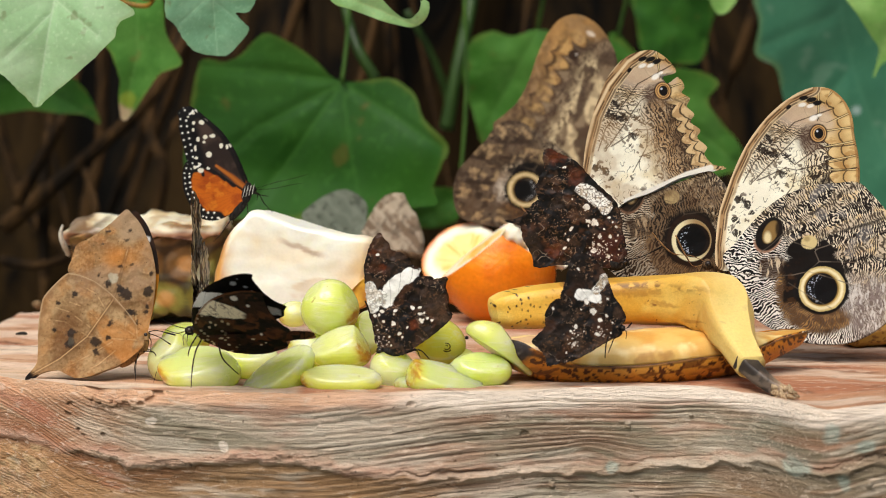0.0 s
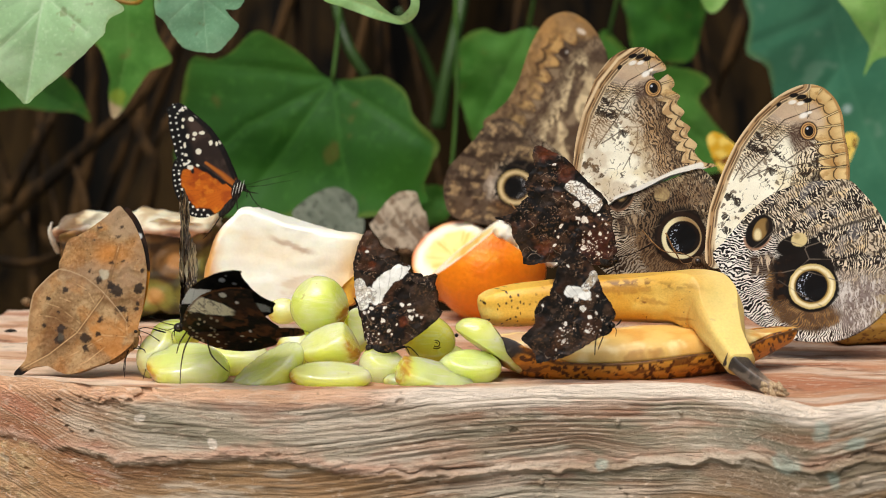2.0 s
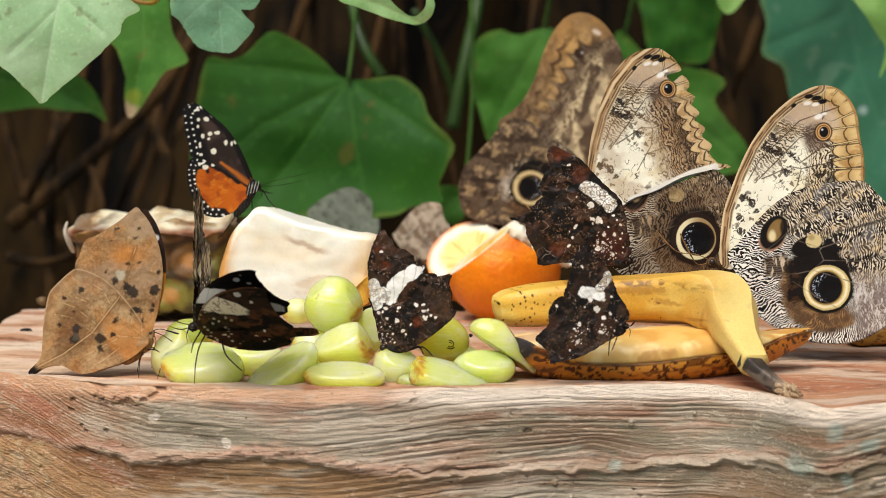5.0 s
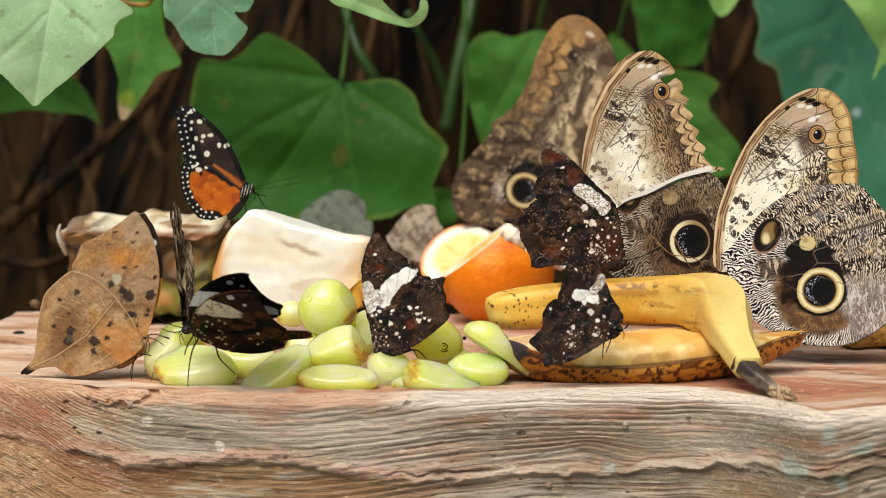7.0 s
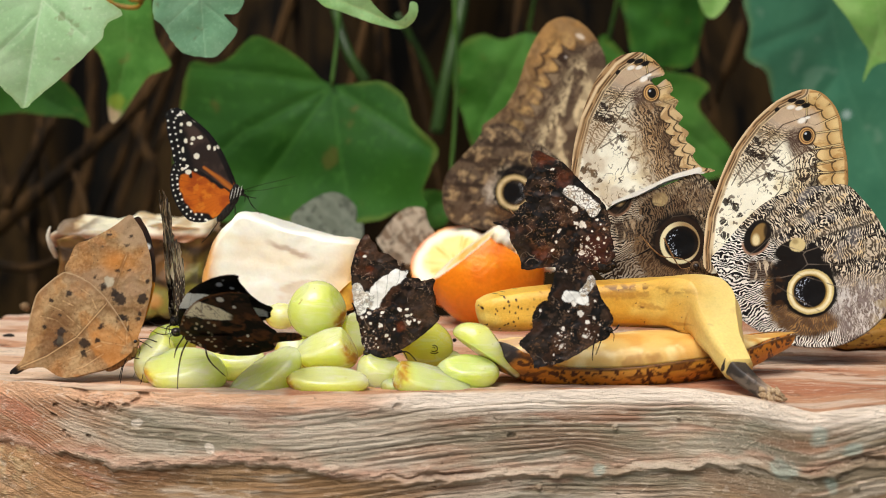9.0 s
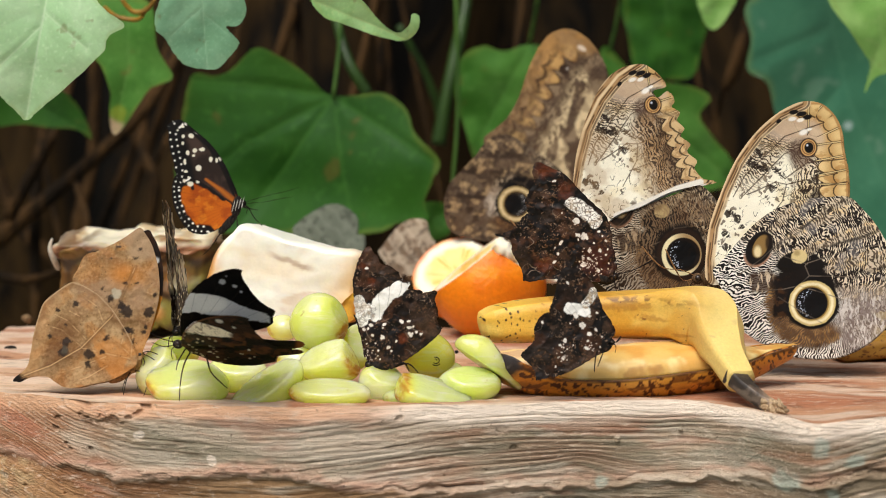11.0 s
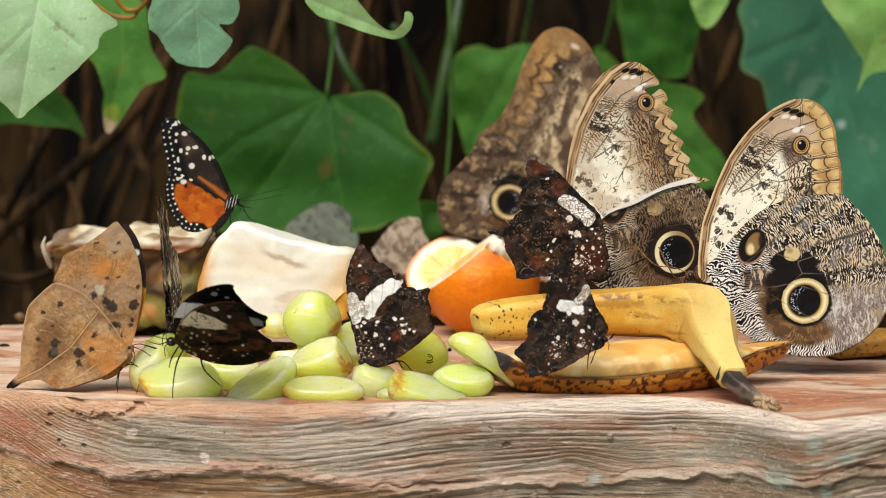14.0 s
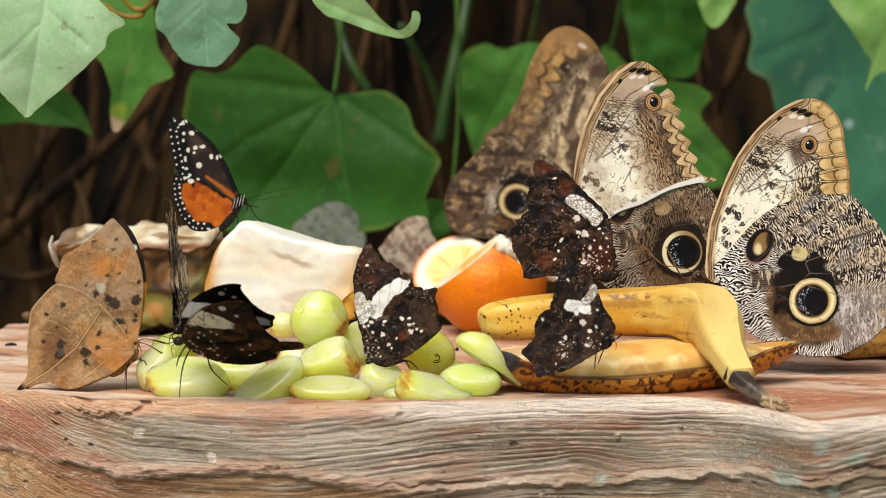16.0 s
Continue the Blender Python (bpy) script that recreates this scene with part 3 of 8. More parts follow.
def raster(outline, cell, paint, back_paint=None, camber=None, thick=0.00012, unit=1.0, smooth=8, back_cell=2.5):
    """A thin sheet with a fine side towards the viewer and a plainer one behind it."""
    front, quads, colours = layer(outline, cell, paint, camber, unit, smooth)
    rear, others, hues = layer(outline, cell * back_cell, back_paint or paint, camber, unit, smooth)
    rear[:, 1] += thick
    mesh = bpy.data.meshes.new("sheet")
    mesh.from_pydata(np.concatenate([front, rear]).tolist(), [], np.concatenate([quads, others[:, ::-1] + len(front)]).tolist())
    mesh.shade_smooth()
    paint_points(mesh, np.concatenate([colours, hues]))
    return mesh


def ragged(points, amount, seed, per=5):
    """The outline with small uneven teeth between its corners."""
    loop = smooth_loop(points, per)
    mid = loop.mean(0)
    r = random.Random(seed)
    return [mid + (p - mid) * (1 + amount * r.uniform(-1, 1)) for p in loop]


def leaf(place, unit, outline, ribs, colours, seed, label, tilt=(0, 0), cell=4.0, teeth=0.006, cup=0.10, side=9.0, edge=(0.45, 0.36, 0.16), strength=0.35, rim=0.22, depth=0.0, blots=()):
    """A leaf in the plane that faces the viewer: outline and ribs in units from its place, the first rib from the stalk to the tip."""
    if depth:
        k = depth / place[1]
        place, unit = (place[0] * k, depth, 0.102 + (place[2] - 0.102) * k), unit * k
    rig = thing("leaf", place, label, "leaf", "leaves behind the tray")
    dark, light, vein = colours
    span = float(np.ptp(np.array(outline), 0).max())
    main, others = ribs[0], ribs[1:]

    def lines(x, y):
        d, run = to_line(x, y, main)
        rib = d
        for line in others:
            rib = np.minimum(rib, to_line(x, y, line)[0] * 1.25)
        along = (run - 0.7 * d) / (span / side)
        return rib, np.abs(((along + 0.3 * seed) % 1) - 0.5) * span / side, d

    def paint(x, y):
        rib, branch, d = lines(x, y)
        c = fill(x, dark)
        c = mix(c, light, step(0.3, 0.72, fbm(x / span * 5, y / span * 5, seed)) * 0.85)
        net = np.abs(fbm(x / span * 30, y / span * 30, seed + 5, 2) - 0.5)
        c = mix(c, vein, step(0.06, 0.0, net) * 0.08)
        c = mix(c, vein, step(span * 0.006, span * 0.002, branch) * 0.07)
        c = mix(c, vein, step(span * 0.009, span * 0.003, rib) * strength)
        c = mix(c, edge, step(0.74, 0.80, fbm(x / span * 9, y / span * 9, seed + 9)) * 0.4)
        c = mix(c, (0.62, 0.64, 0.26), step(span * 0.022, span * 0.004, to_line(x, y, outline + outline[:1])[0] + span * 0.06 * (fbm(x / span * 7, y / span * 7, seed + 3) - 0.4)) * rim)
        for bx, by, size, colour in blots:
            c = mix(c, colour, step(size * 1.2, size * 0.6, np.hypot(x - bx, y - by) + 0.5 * size * (fbm(x / size, y / size, seed + 6) - 0.5)))
        return mix(c, vein, step(0.80, 0.86, soft(x / span * 60, y / span * 60, seed + 11)) * 0.3)

    def camber(x, y):
        rib, branch, d = lines(x, y)
        return unit * (-cup * np.minimum(d, span * 0.3) + 0.10 * span * (fbm(x / span * 2.5, y / span * 2.5, seed + 2, 2) - 0.5)
                       - 0.0018 * span * np.sqrt(np.clip(branch / (span / side), 0, 0.5)) - 0.004 * span * step(0, span * 0.05, rib))

    mesh = raster(ragged(outline, teeth, seed), cell, paint, camber=camber, thick=0.0004, unit=unit, smooth=0)
    blade = finish("blade", mesh, LEAF, rig)
    blade.matrix_basis = pose(0, 0, 0, tilt[0], 0, tilt[1])
    start = blade.matrix_basis @ Vector((main[0][0] * unit, 0.0006, main[0][1] * unit))
    top = Vector((start.x * 0.9, BRANCH_Y - place[1], BRANCH_Z - place[2]))
    part("stalk", tube_bm([start, start * 0.7 + top * 0.3 + Vector((0.004, 0, 0.006)), top], [0.0010, 0.0012, 0.0016]), STEM, rig)
    return rig


LIGHT_GREEN = ((0.68, 0.84, 0.62), (0.77, 0.90, 0.71), (0.86, 0.95, 0.80))
BLUE_GREEN = ((0.46, 0.65, 0.50), (0.55, 0.73, 0.58), (0.66, 0.81, 0.66))
# darker green; on the leaves in the shade it carries that shade as colour
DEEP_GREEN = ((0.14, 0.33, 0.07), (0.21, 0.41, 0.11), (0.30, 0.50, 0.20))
MID_GREEN = ((0.24, 0.45, 0.13), (0.34, 0.55, 0.22), (0.44, 0.62, 0.31))
SEA_GREEN = ((0.22, 0.45, 0.33), (0.27, 0.50, 0.37), (0.34, 0.56, 0.42))
YOUNG_GREEN = ((0.50, 0.70, 0.34), (0.62, 0.79, 0.45), (0.66, 0.78, 0.48))
BRANCH_Y, BRANCH_Z = 0.98, 0.215
branch = part("branch", tube_bm([(-0.32, 0.98, 0.205), (-0.1, 0.985, 0.218), (0.1, 0.975, 0.212), (0.34, 0.985, 0.222)], [0.006, 0.005, 0.005, 0.006], 8), ROOT, None)
tagged(branch, "brown branch that carries the leaves over the tray", "branch")
prop = part("branch", tube_bm([(-0.32, 0.98, 0.206), (-0.36, 1.02, -0.1), (-0.35, 1.05, -0.585)], [0.006, 0.008, 0.011], 8), ROOT, branch)

leaf((-0.1640, 0.8400, 0.1115), 0.00023, [(-70, 120), (90, 120), (140, 70), (176, 42), (152, 26), (143, 12), (140, -2), (122, -20), (106, -38), (88, -54), (64, -76), (38, -98), (18, -116), (1, -131), (-16, -114), (-36, -92), (-56, -70), (-90, -44), (-120, 0), (-120, 30)],
     [[(50, 120), (25, 0), (1, -128)], [(40, 60), (110, 0)], [(35, 40), (-50, -40)]], LIGHT_GREEN, 3, "pale green pointed leaf with fine veins", (12, 6), 2.0, 0.009, strength=0.45, rim=0.2, depth=0.73)
leaf((-0.1326, 0.9200, 0.1074), 0.00025, [(-50, 110), (40, 100), (52, 20), (77, -30), (35, -50), (5, -85), (-25, -123), (-45, -133), (-47, -90), (-42, -60), (-53, -15), (-70, 10), (-66, 60)],
     [[(0, 110), (-5, -10), (-40, -128)]], MID_GREEN, 4, "mid-green pointed leaf in half shade", (8, -12), 3.0, blots=((-42, -122, 20, (0.74, 0.64, 0.50)), (-30, -98, 16, (0.48, 0.56, 0.16))))
leaf((-0.0960, 0.8600, 0.1186), 0.00023, [(-70, 50), (-40, 80), (60, 80), (84, 38), (70, 10), (48, 8), (60, -8), (71, -22), (55, -45), (35, -68), (10, -70), (-25, -62), (-45, -40), (-60, -15), (-77, 5)],
     [[(5, 80), (10, -10), (15, -68)], [(5, 40), (-50, -10)], [(8, 30), (55, -10)]], BLUE_GREEN, 5, "grey-green scalloped leaf hanging above", (10, 8), 2.0, 0.015, strength=0.45, rim=0.1, depth=0.76)
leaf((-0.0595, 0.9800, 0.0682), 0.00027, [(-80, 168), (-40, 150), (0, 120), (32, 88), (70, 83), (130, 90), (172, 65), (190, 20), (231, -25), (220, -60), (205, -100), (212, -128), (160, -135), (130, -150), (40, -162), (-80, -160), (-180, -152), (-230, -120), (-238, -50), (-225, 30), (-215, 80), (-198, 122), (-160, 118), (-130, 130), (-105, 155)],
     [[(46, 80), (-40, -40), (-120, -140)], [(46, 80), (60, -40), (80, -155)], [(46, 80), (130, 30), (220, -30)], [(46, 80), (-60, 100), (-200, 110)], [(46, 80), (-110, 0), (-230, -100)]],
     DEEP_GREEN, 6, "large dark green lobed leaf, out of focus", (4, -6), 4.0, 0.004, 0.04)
leaf((-0.0264, 0.8600, 0.1232), 0.00023, [(-100, 40), (-30, 50), (20, -5), (50, -26), (72, -8), (77, 12), (90, 8), (87, -18), (65, -40), (30, -36), (-10, -22), (-50, -6), (-80, 6)],
     [[(-100, 35), (-20, 0), (65, -38)]], ((0.56, 0.75, 0.46), (0.68, 0.85, 0.58), (0.84, 0.90, 0.62)), 7, "pale green leaf with a curled tip", (20, 0), 2.0, depth=0.76)
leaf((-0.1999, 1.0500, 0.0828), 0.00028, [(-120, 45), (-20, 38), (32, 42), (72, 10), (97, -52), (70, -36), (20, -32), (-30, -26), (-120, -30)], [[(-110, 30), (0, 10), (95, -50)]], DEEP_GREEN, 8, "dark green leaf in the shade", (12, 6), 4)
leaf((0.0404, 1.1000, 0.0878), 0.00030, [(-88, 75), (-50, 95), (-15, 85), (40, 98), (90, 60), (100, -50), (40, -100), (-20, -112), (-62, -110), (-82, -50), (-100, 10)], [[(30, 95), (-20, 0), (-70, -105)], [(20, 70), (70, -50)]],
     MID_GREEN, 9, "green leaf behind the owl butterflies", (8, 0), 4)
leaf((0.1176, 1.0700, 0.0708), 0.00029, [(-115, 150), (-60, 112), (-10, 95), (50, 85), (78, 65), (60, 35), (82, 0), (122, -50), (124, -90), (70, -102), (-40, -110), (-110, -40)], [[(-100, 140), (10, 10), (120, -85)]],
     MID_GREEN, 10, "green leaf behind the owl butterflies", (8, 0), 4)
leaf((0.2034, 1.0500, 0.0799), 0.00028, [(-178, 200), (-168, 140), (-174, 85), (-135, 60), (-115, 0), (-80, -70), (-20, -165), (30, -240), (160, -260), (220, -120), (200, 240), (-100, 250)],
     [[(-40, 240), (20, 30), (140, -240)], [(-20, 160), (-160, 100)], [(10, 60), (-80, -50)]], SEA_GREEN, 11, "large blue-green leaf, out of focus", (4, 6), 5, 0.002, 0.04, edge=(0.50, 0.62, 0.52), blots=((19, -17, 9, (0.66, 0.75, 0.71)), (-158, 60, 14, (0.55, 0.64, 0.55))))
leaf((0.1924, 0.9200, 0.1198), 0.00025, [(-82, 70), (-40, 0), (-15, -36), (0, -62), (-8, -110), (12, -80), (60, -60), (100, 30), (40, 90)], [[(0, 80), (15, -10), (-4, -105)]], YOUNG_GREEN, 12, "pale green leaf with a browned tip", (10, 0), 3)
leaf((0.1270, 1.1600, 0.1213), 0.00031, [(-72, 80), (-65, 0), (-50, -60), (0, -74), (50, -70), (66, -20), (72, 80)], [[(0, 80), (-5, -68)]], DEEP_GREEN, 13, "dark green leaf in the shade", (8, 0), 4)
leaf((0.1336, 1.0000, 0.1294), 0.00027, [(-32, 40), (-18, -14), (2, -26), (24, 0), (36, 40)], [[(2, 40), (3, -24)]], YOUNG_GREEN, 15, "small bright green leaf tip", (8, 0), 3)
leaf((-0.0038, 1.0000, 0.0295), 0.00027, [(-40, 20), (0, 40), (42, 30), (36, -22), (-28, -32)], [[(42, 30), (-35, -25)]], MID_GREEN, 14, "small green leaf close to the tray", (8, 0), 4)

# roots and stems ---------------------------------------------------------------------


def strand(name, points, radii, material, label, category, group):
    bm = tube_bm(points, radii, 8)
    ob = part(name, bm, material, None)
    return tagged(ob, label, category, group)


for pts, rad in (
    ([(-0.2526, 1.2000, 0.0051), (-0.2094, 1.1800, 0.0389), (-0.1658, 1.1700, 0.0774), (-0.1469, 1.2000, 0.1155)], [0.006, 0.004, 0.004, 0.005]),
    ([(-0.2356, 1.1500, 0.0217), (-0.2112, 1.1400, 0.0626), (-0.2051, 1.1600, 0.0870), (-0.2017, 1.2000, 0.1348)], [0.004, 0.003, 0.003]),
    ([(-0.2349, 1.1000, -0.0048), (-0.2140, 1.1000, -0.0078), (-0.1964, 1.1200, -0.0006), (-0.1869, 1.1200, 0.0177), (-0.1978, 1.1500, 0.0405)], [0.003, 0.002, 0.002]),
    ([(-0.0305, 1.2000, 0.0865), (-0.0308, 1.1900, 0.1154), (-0.0336, 1.2000, 0.1477)], [0.003, 0.0025, 0.003]),
    ([(-0.1678, 1.2000, 0.0051), (-0.1608, 1.2000, 0.0378), (-0.1715, 1.2200, 0.0599), (-0.1701, 1.2500, 0.1027)], [0.004, 0.003, 0.004]),
):
    strand("root", pts, rad, ROOT, "brown woody root hanging in the shade", "root", "roots behind the tray")
r = random.Random(21)
for _ in range(22):
    x, z, y = r.uniform(-0.30, 0.30), r.uniform(-0.05, 0.12), r.uniform(1.16, 1.30)
    lean, sag = r.uniform(-0.16, 0.16), r.uniform(-0.02, 0.02)
    wide = r.uniform(0.0015, 0.0055)
    strand("root", [(x, y, z - 0.5), (x + sag, y - 0.02, z - 0.1), (x + lean * 0.4, y, z), (x + lean, y + 0.03, z + 0.25)], [wide * 1.3, wide, wide * 0.8, wide], ROOT,
           "brown woody root hanging in the shade", "root", "roots behind the tray")
for pts, rad in (
    ([(-0.0328, 1.0200, 0.0916), (-0.0410, 1.0200, 0.1053), (-0.0469, 1.0300, 0.1219), (-0.0520, 1.0500, 0.1419)], [0.003, 0.0026, 0.002]),
    ([(0.0018, 1.1200, 0.0633), (0.0079, 1.1200, 0.0966), (0.0155, 1.1300, 0.1329), (0.0172, 1.1400, 0.1515)], [0.004, 0.0035, 0.003]),
    ([(0.0050, 1.1500, 0.0716), (-0.0043, 1.1400, 0.0995), (-0.0195, 1.1300, 0.1269)], [0.0025, 0.002, 0.002]),
    ([(-0.1265, 0.8510, 0.1310), (-0.1222, 0.8520, 0.1262), (-0.1168, 0.8510, 0.1266), (-0.1128, 0.8500, 0.1310)], [0.00085, 0.0011, 0.0008]),
    ([(-0.1336, 0.8500, 0.1280), (-0.1280, 0.8500, 0.1239), (-0.1195, 0.8500, 0.1230), (-0.1179, 0.8600, 0.1278)], [0.0008, 0.001, 0.0008]),
):
    strand("plant_stem", pts, rad, OCHRE_STEM if rad[0] < 0.0009 else DARK_STEM, "green plant stem among the leaves", "stem", "stems behind the tray")

# fruit ---------------------------------------------------------------------------------


def painted_bm(name, bm, material, parent, paint, label=""):
    """Links a bmesh and stores on it the colours that paint gives for its points."""
    ob = part(name, bm, material, parent, label)
    co = np.empty(len(ob.data.vertices) * 3)
    ob.data.vertices.foreach_get("co", co)
    co = co.reshape(-1, 3)
    paint_points(ob.data, paint(co[:, 0], co[:, 1], co[:, 2]))
    return ob


def ring_cap(bm, face, rings=9):
    """Replaces a flat many-sided face by rings of small ones."""
    verts = list(face.verts)
    bm.faces.remove(face)
    mid = sum((v.co for v in verts), Vector()) / len(verts)
    last = verts
    for k in range(1, rings):
        inner = [bm.verts.new(v.co.lerp(mid, k / rings)) for v in verts]
        for i in range(len(verts)):
            j = (i + 1) % len(verts)
            bm.faces.new((last[i], last[j], inner[j], inner[i]))
        last = inner
    bm.faces.new(last)


def grape(place, size, turn=(0, 0, 0), cut=None, seed=0, mark=None, ripe=0.0, label="halved pale green grape, wet and translucent"):
    """A grape, or a piece of one: cut gives the normal and offset of the knife's plane."""
    rig = thing("grape", place, label, "grape", "grapes on the tray")
    bm = blob_bm(size, 0.05, 90, seed, 4, turn=Euler([radians(a) for a in turn]))
    for normal, offset in cut or ():
        got = bmesh.ops.bisect_plane(bm, geom=bm.verts[:] + bm.edges[:] + bm.faces[:], plane_co=Vector(normal) * offset, plane_no=normal, clear_outer=True)
        rim = [e for e in got["geom_cut"] if isinstance(e, bmesh.types.BMEdge)]
        for face in bmesh.ops.contextual_create(bm, geom=rim)["faces"]:
            ring_cap(bm, face, 7)
    worn = [v for v in bm.verts if any(abs(v.co.dot(Vector(n).normalized()) - o / Vector(n).length) < 0.0011 for n, o in cut or ())]
    for _ in range(3):
        bmesh.ops.smooth_vert(bm, verts=worn, factor=0.5, use_axis_x=True, use_axis_y=True, use_axis_z=True)
    bmesh.ops.recalc_face_normals(bm, faces=bm.faces)
    r = random.Random(seed)
    end = Vector((r.choice((-1, 1)) * 0.9, -0.45, r.uniform(-0.3, 0.3))).normalized()
    reach = max(v.co.dot(end) for v in bm.verts)
    brown = r.choice((0.0, 0.3, 0.6))
    if mark:
        end, brown = Vector(mark).normalized(), 0.95
        reach = max(v.co.dot(end) for v in bm.verts)

    def skin(x, y, z):
        c = mix(fill(x, (0.94, 0.955, 0.52)), (0.98, 0.99, 0.76), step(0.35, 0.7, fbm(x * 130 + seed, z * 130, 5)))
        c = mix(c, (1.0, 0.93, 0.46), np.full(x.shape, ripe))
        for normal, offset in cut or ():
            n = Vector(normal).normalized()
            flat = step(0.0004, 0.00015, np.abs(x * n.x + y * n.y + z * n.z - offset / Vector(normal).length))
            c = mix(c, (0.95, 0.98, 0.66), flat * (0.45 + 0.4 * step(0.4, 0.7, fbm(x * 400, z * 400, 8))))
        ends = step(0.55, 1.0, (x * end.x + y * end.y + z * end.z) / reach + 0.35 * (fbm(x * 250, z * 250, 7) - 0.5))
        c = mix(c, (0.93, 0.80, 0.38), ends * brown)
        return mix(c, (0.74, 0.45, 0.14), step(0.75, 1.0, ends + 0.5 * (fbm(x * 500, z * 500, 9) - 0.5)) * brown)

    flesh = painted_bm("flesh", bm, GRAPE, rig, skin)
    return rig


def G(x):
    return x * 0.001


GRAPES = []
MARKS = {0: (0.9, -0.3, -0.3), 1: (-0.9, -0.45, -0.15), 3: (-0.8, -0.4, -0.5), 4: (-0.95, -0.3, 0.1), 5: (0.9, -0.4, 0.2), 8: (-0.75, -0.45, 0.5)}
for place, size, turn, cut in (
    ((-0.0363, 0.6680, 0.0214), (9.6, 8.5, 9.4), (0, 10, 0), [((0.82, -0.35, 0.40), 0.0078), ((-0.62, -0.35, 0.70), 0.0084)]),
    ((-0.0763, 0.6450, 0.0057), (13.2, 9.5, 8.2), (0, 8, 10), [((-0.15, -0.45, 0.88), 0.0046)]),
    ((-0.0871, 0.6550, 0.0074), (6.5, 6.0, 8.4), (0, 20, 0), [((-0.5, -0.5, 0.7), 0.0045)]),
    ((-0.0519, 0.6400, 0.0059), (13.5, 7.5, 8.5), (0, -28, 6), [((-0.50, -0.42, 0.76), 0.0008)]),
    ((-0.0313, 0.6360, 0.0040), (12.8, 6.5, 5.4), (0, 2, 0), [((0.02, -0.35, 0.94), 0.0026)]),
    ((-0.0319, 0.6550, 0.0103), (11.0, 7.5, 7.6), (0, -6, 0), [((-0.42, -0.40, 0.82), 0.0042), ((0.85, -0.2, 0.48), 0.0064)]),
    ((-0.0497, 0.6900, 0.0168), (5.4, 5.0, 4.4), (0, 0, 0), None),
    ((-0.0160, 0.6500, 0.0042), (7.4, 6.0, 6.8), (0, 30, 0), [((0.3, -0.6, 0.74), 0.0046)]),
    ((-0.0003, 0.6380, 0.0042), (13.4, 6.5, 6.6), (0, 12, 4), [((0.30, -0.42, 0.86), 0.0016), ((-0.80, -0.45, 0.40), 0.0085)]),
    ((0.0117, 0.6480, 0.0041), (10.0, 6.5, 5.8), (0, 0, 0), [((0.1, -0.5, 0.86), 0.0040)]),
    ((0.0178, 0.6510, 0.0098), (13.0, 5.5, 7.4), (0, 40, 0), [((-0.55, -0.25, -0.80), 0.0012), ((0.82, 0.0, 0.58), 0.0052)]),
    ((-0.0011, 0.6640, 0.0109), (8.6, 6.8, 7.8), (0, 30, 0), None),
    ((-0.0838, 0.6750, 0.0105), (8.0, 6.0, 5.5), (0, 0, 0), None),
    ((-0.0246, 0.6720, 0.0128), (4.5, 5.0, 7.5), (0, 0, 0), [((0.4, -0.8, 0.4), 0.003)]),
    ((0.0051, 0.6650, 0.0045), (6.0, 5.0, 4.5), (0, 0, 0), None),
    ((-0.0621, 0.6600, 0.0060), (9.5, 6.5, 6.6), (0, 0, 0), [((0, -0.5, 0.86), 0.004)]),
    ((-0.0437, 0.6680, 0.0068), (7.0, 6.0, 7.0), (0, 0, 0), None),
    ((-0.0113, 0.6420, 0.0015), (4.0, 4.0, 2.6), (0, 0, 0), None),
):
    k = len(GRAPES)
    if place[1] < 0.6465:
        place = (place[0] * 1.004, place[1] + 0.0025, place[2] - 0.0012)
    GRAPES.append(grape(place, tuple(G(s) for s in size), turn, cut, 40 + k, MARKS.get(k), 0.75 if k == 11 else 0.0))
scar = [Vector((0.0022 + (0.0004 + 0.00012 * a) * math.cos(a), -0.0064, -0.0006 + (0.0004 + 0.0001 * a) * math.sin(a))) for a in np.linspace(0.3, 11.9, 26)]
part("scar", tube_bm(scar, [0.00018] * 3, 5), ROOT, GRAPES[11], "brown ring-shaped scar")


def sweep(path, rings, profile, caps=True):
    """A skin along a smooth path: rings gives half width and half height on the way, profile the section as points."""
    p = smooth_loop(path, 44, False)
    n = len(p)
    t = np.linspace(0, 1, n)
    w = np.interp(t, [r[0] for r in rings], [r[1] for r in rings])
    h = np.interp(t, [r[0] for r in rings], [r[2] for r in rings])
    bm = bmesh.new()
    loops = []
    for i in range(n):
        d = Vector(p[min(i + 1, n - 1)] - p[max(i - 1, 0)]).normalized()
        side = d.cross(Vector((0, 0, 1))).normalized()
        up = side.cross(d)
        loops.append([bm.verts.new(Vector(p[i]) + side * a * w[i] + up * b * h[i]) for a, b in profile])
    m = len(profile)
    for r, s in zip(loops, loops[1:]):
        for k in range(m):
            bm.faces.new((r[k], s[k], s[(k + 1) % m], r[(k + 1) % m]))
    if caps:
        bm.faces.new(loops[0])
        bm.faces.new(loops[-1][::-1])
    bmesh.ops.recalc_face_normals(bm, faces=bm.faces)
    return bm


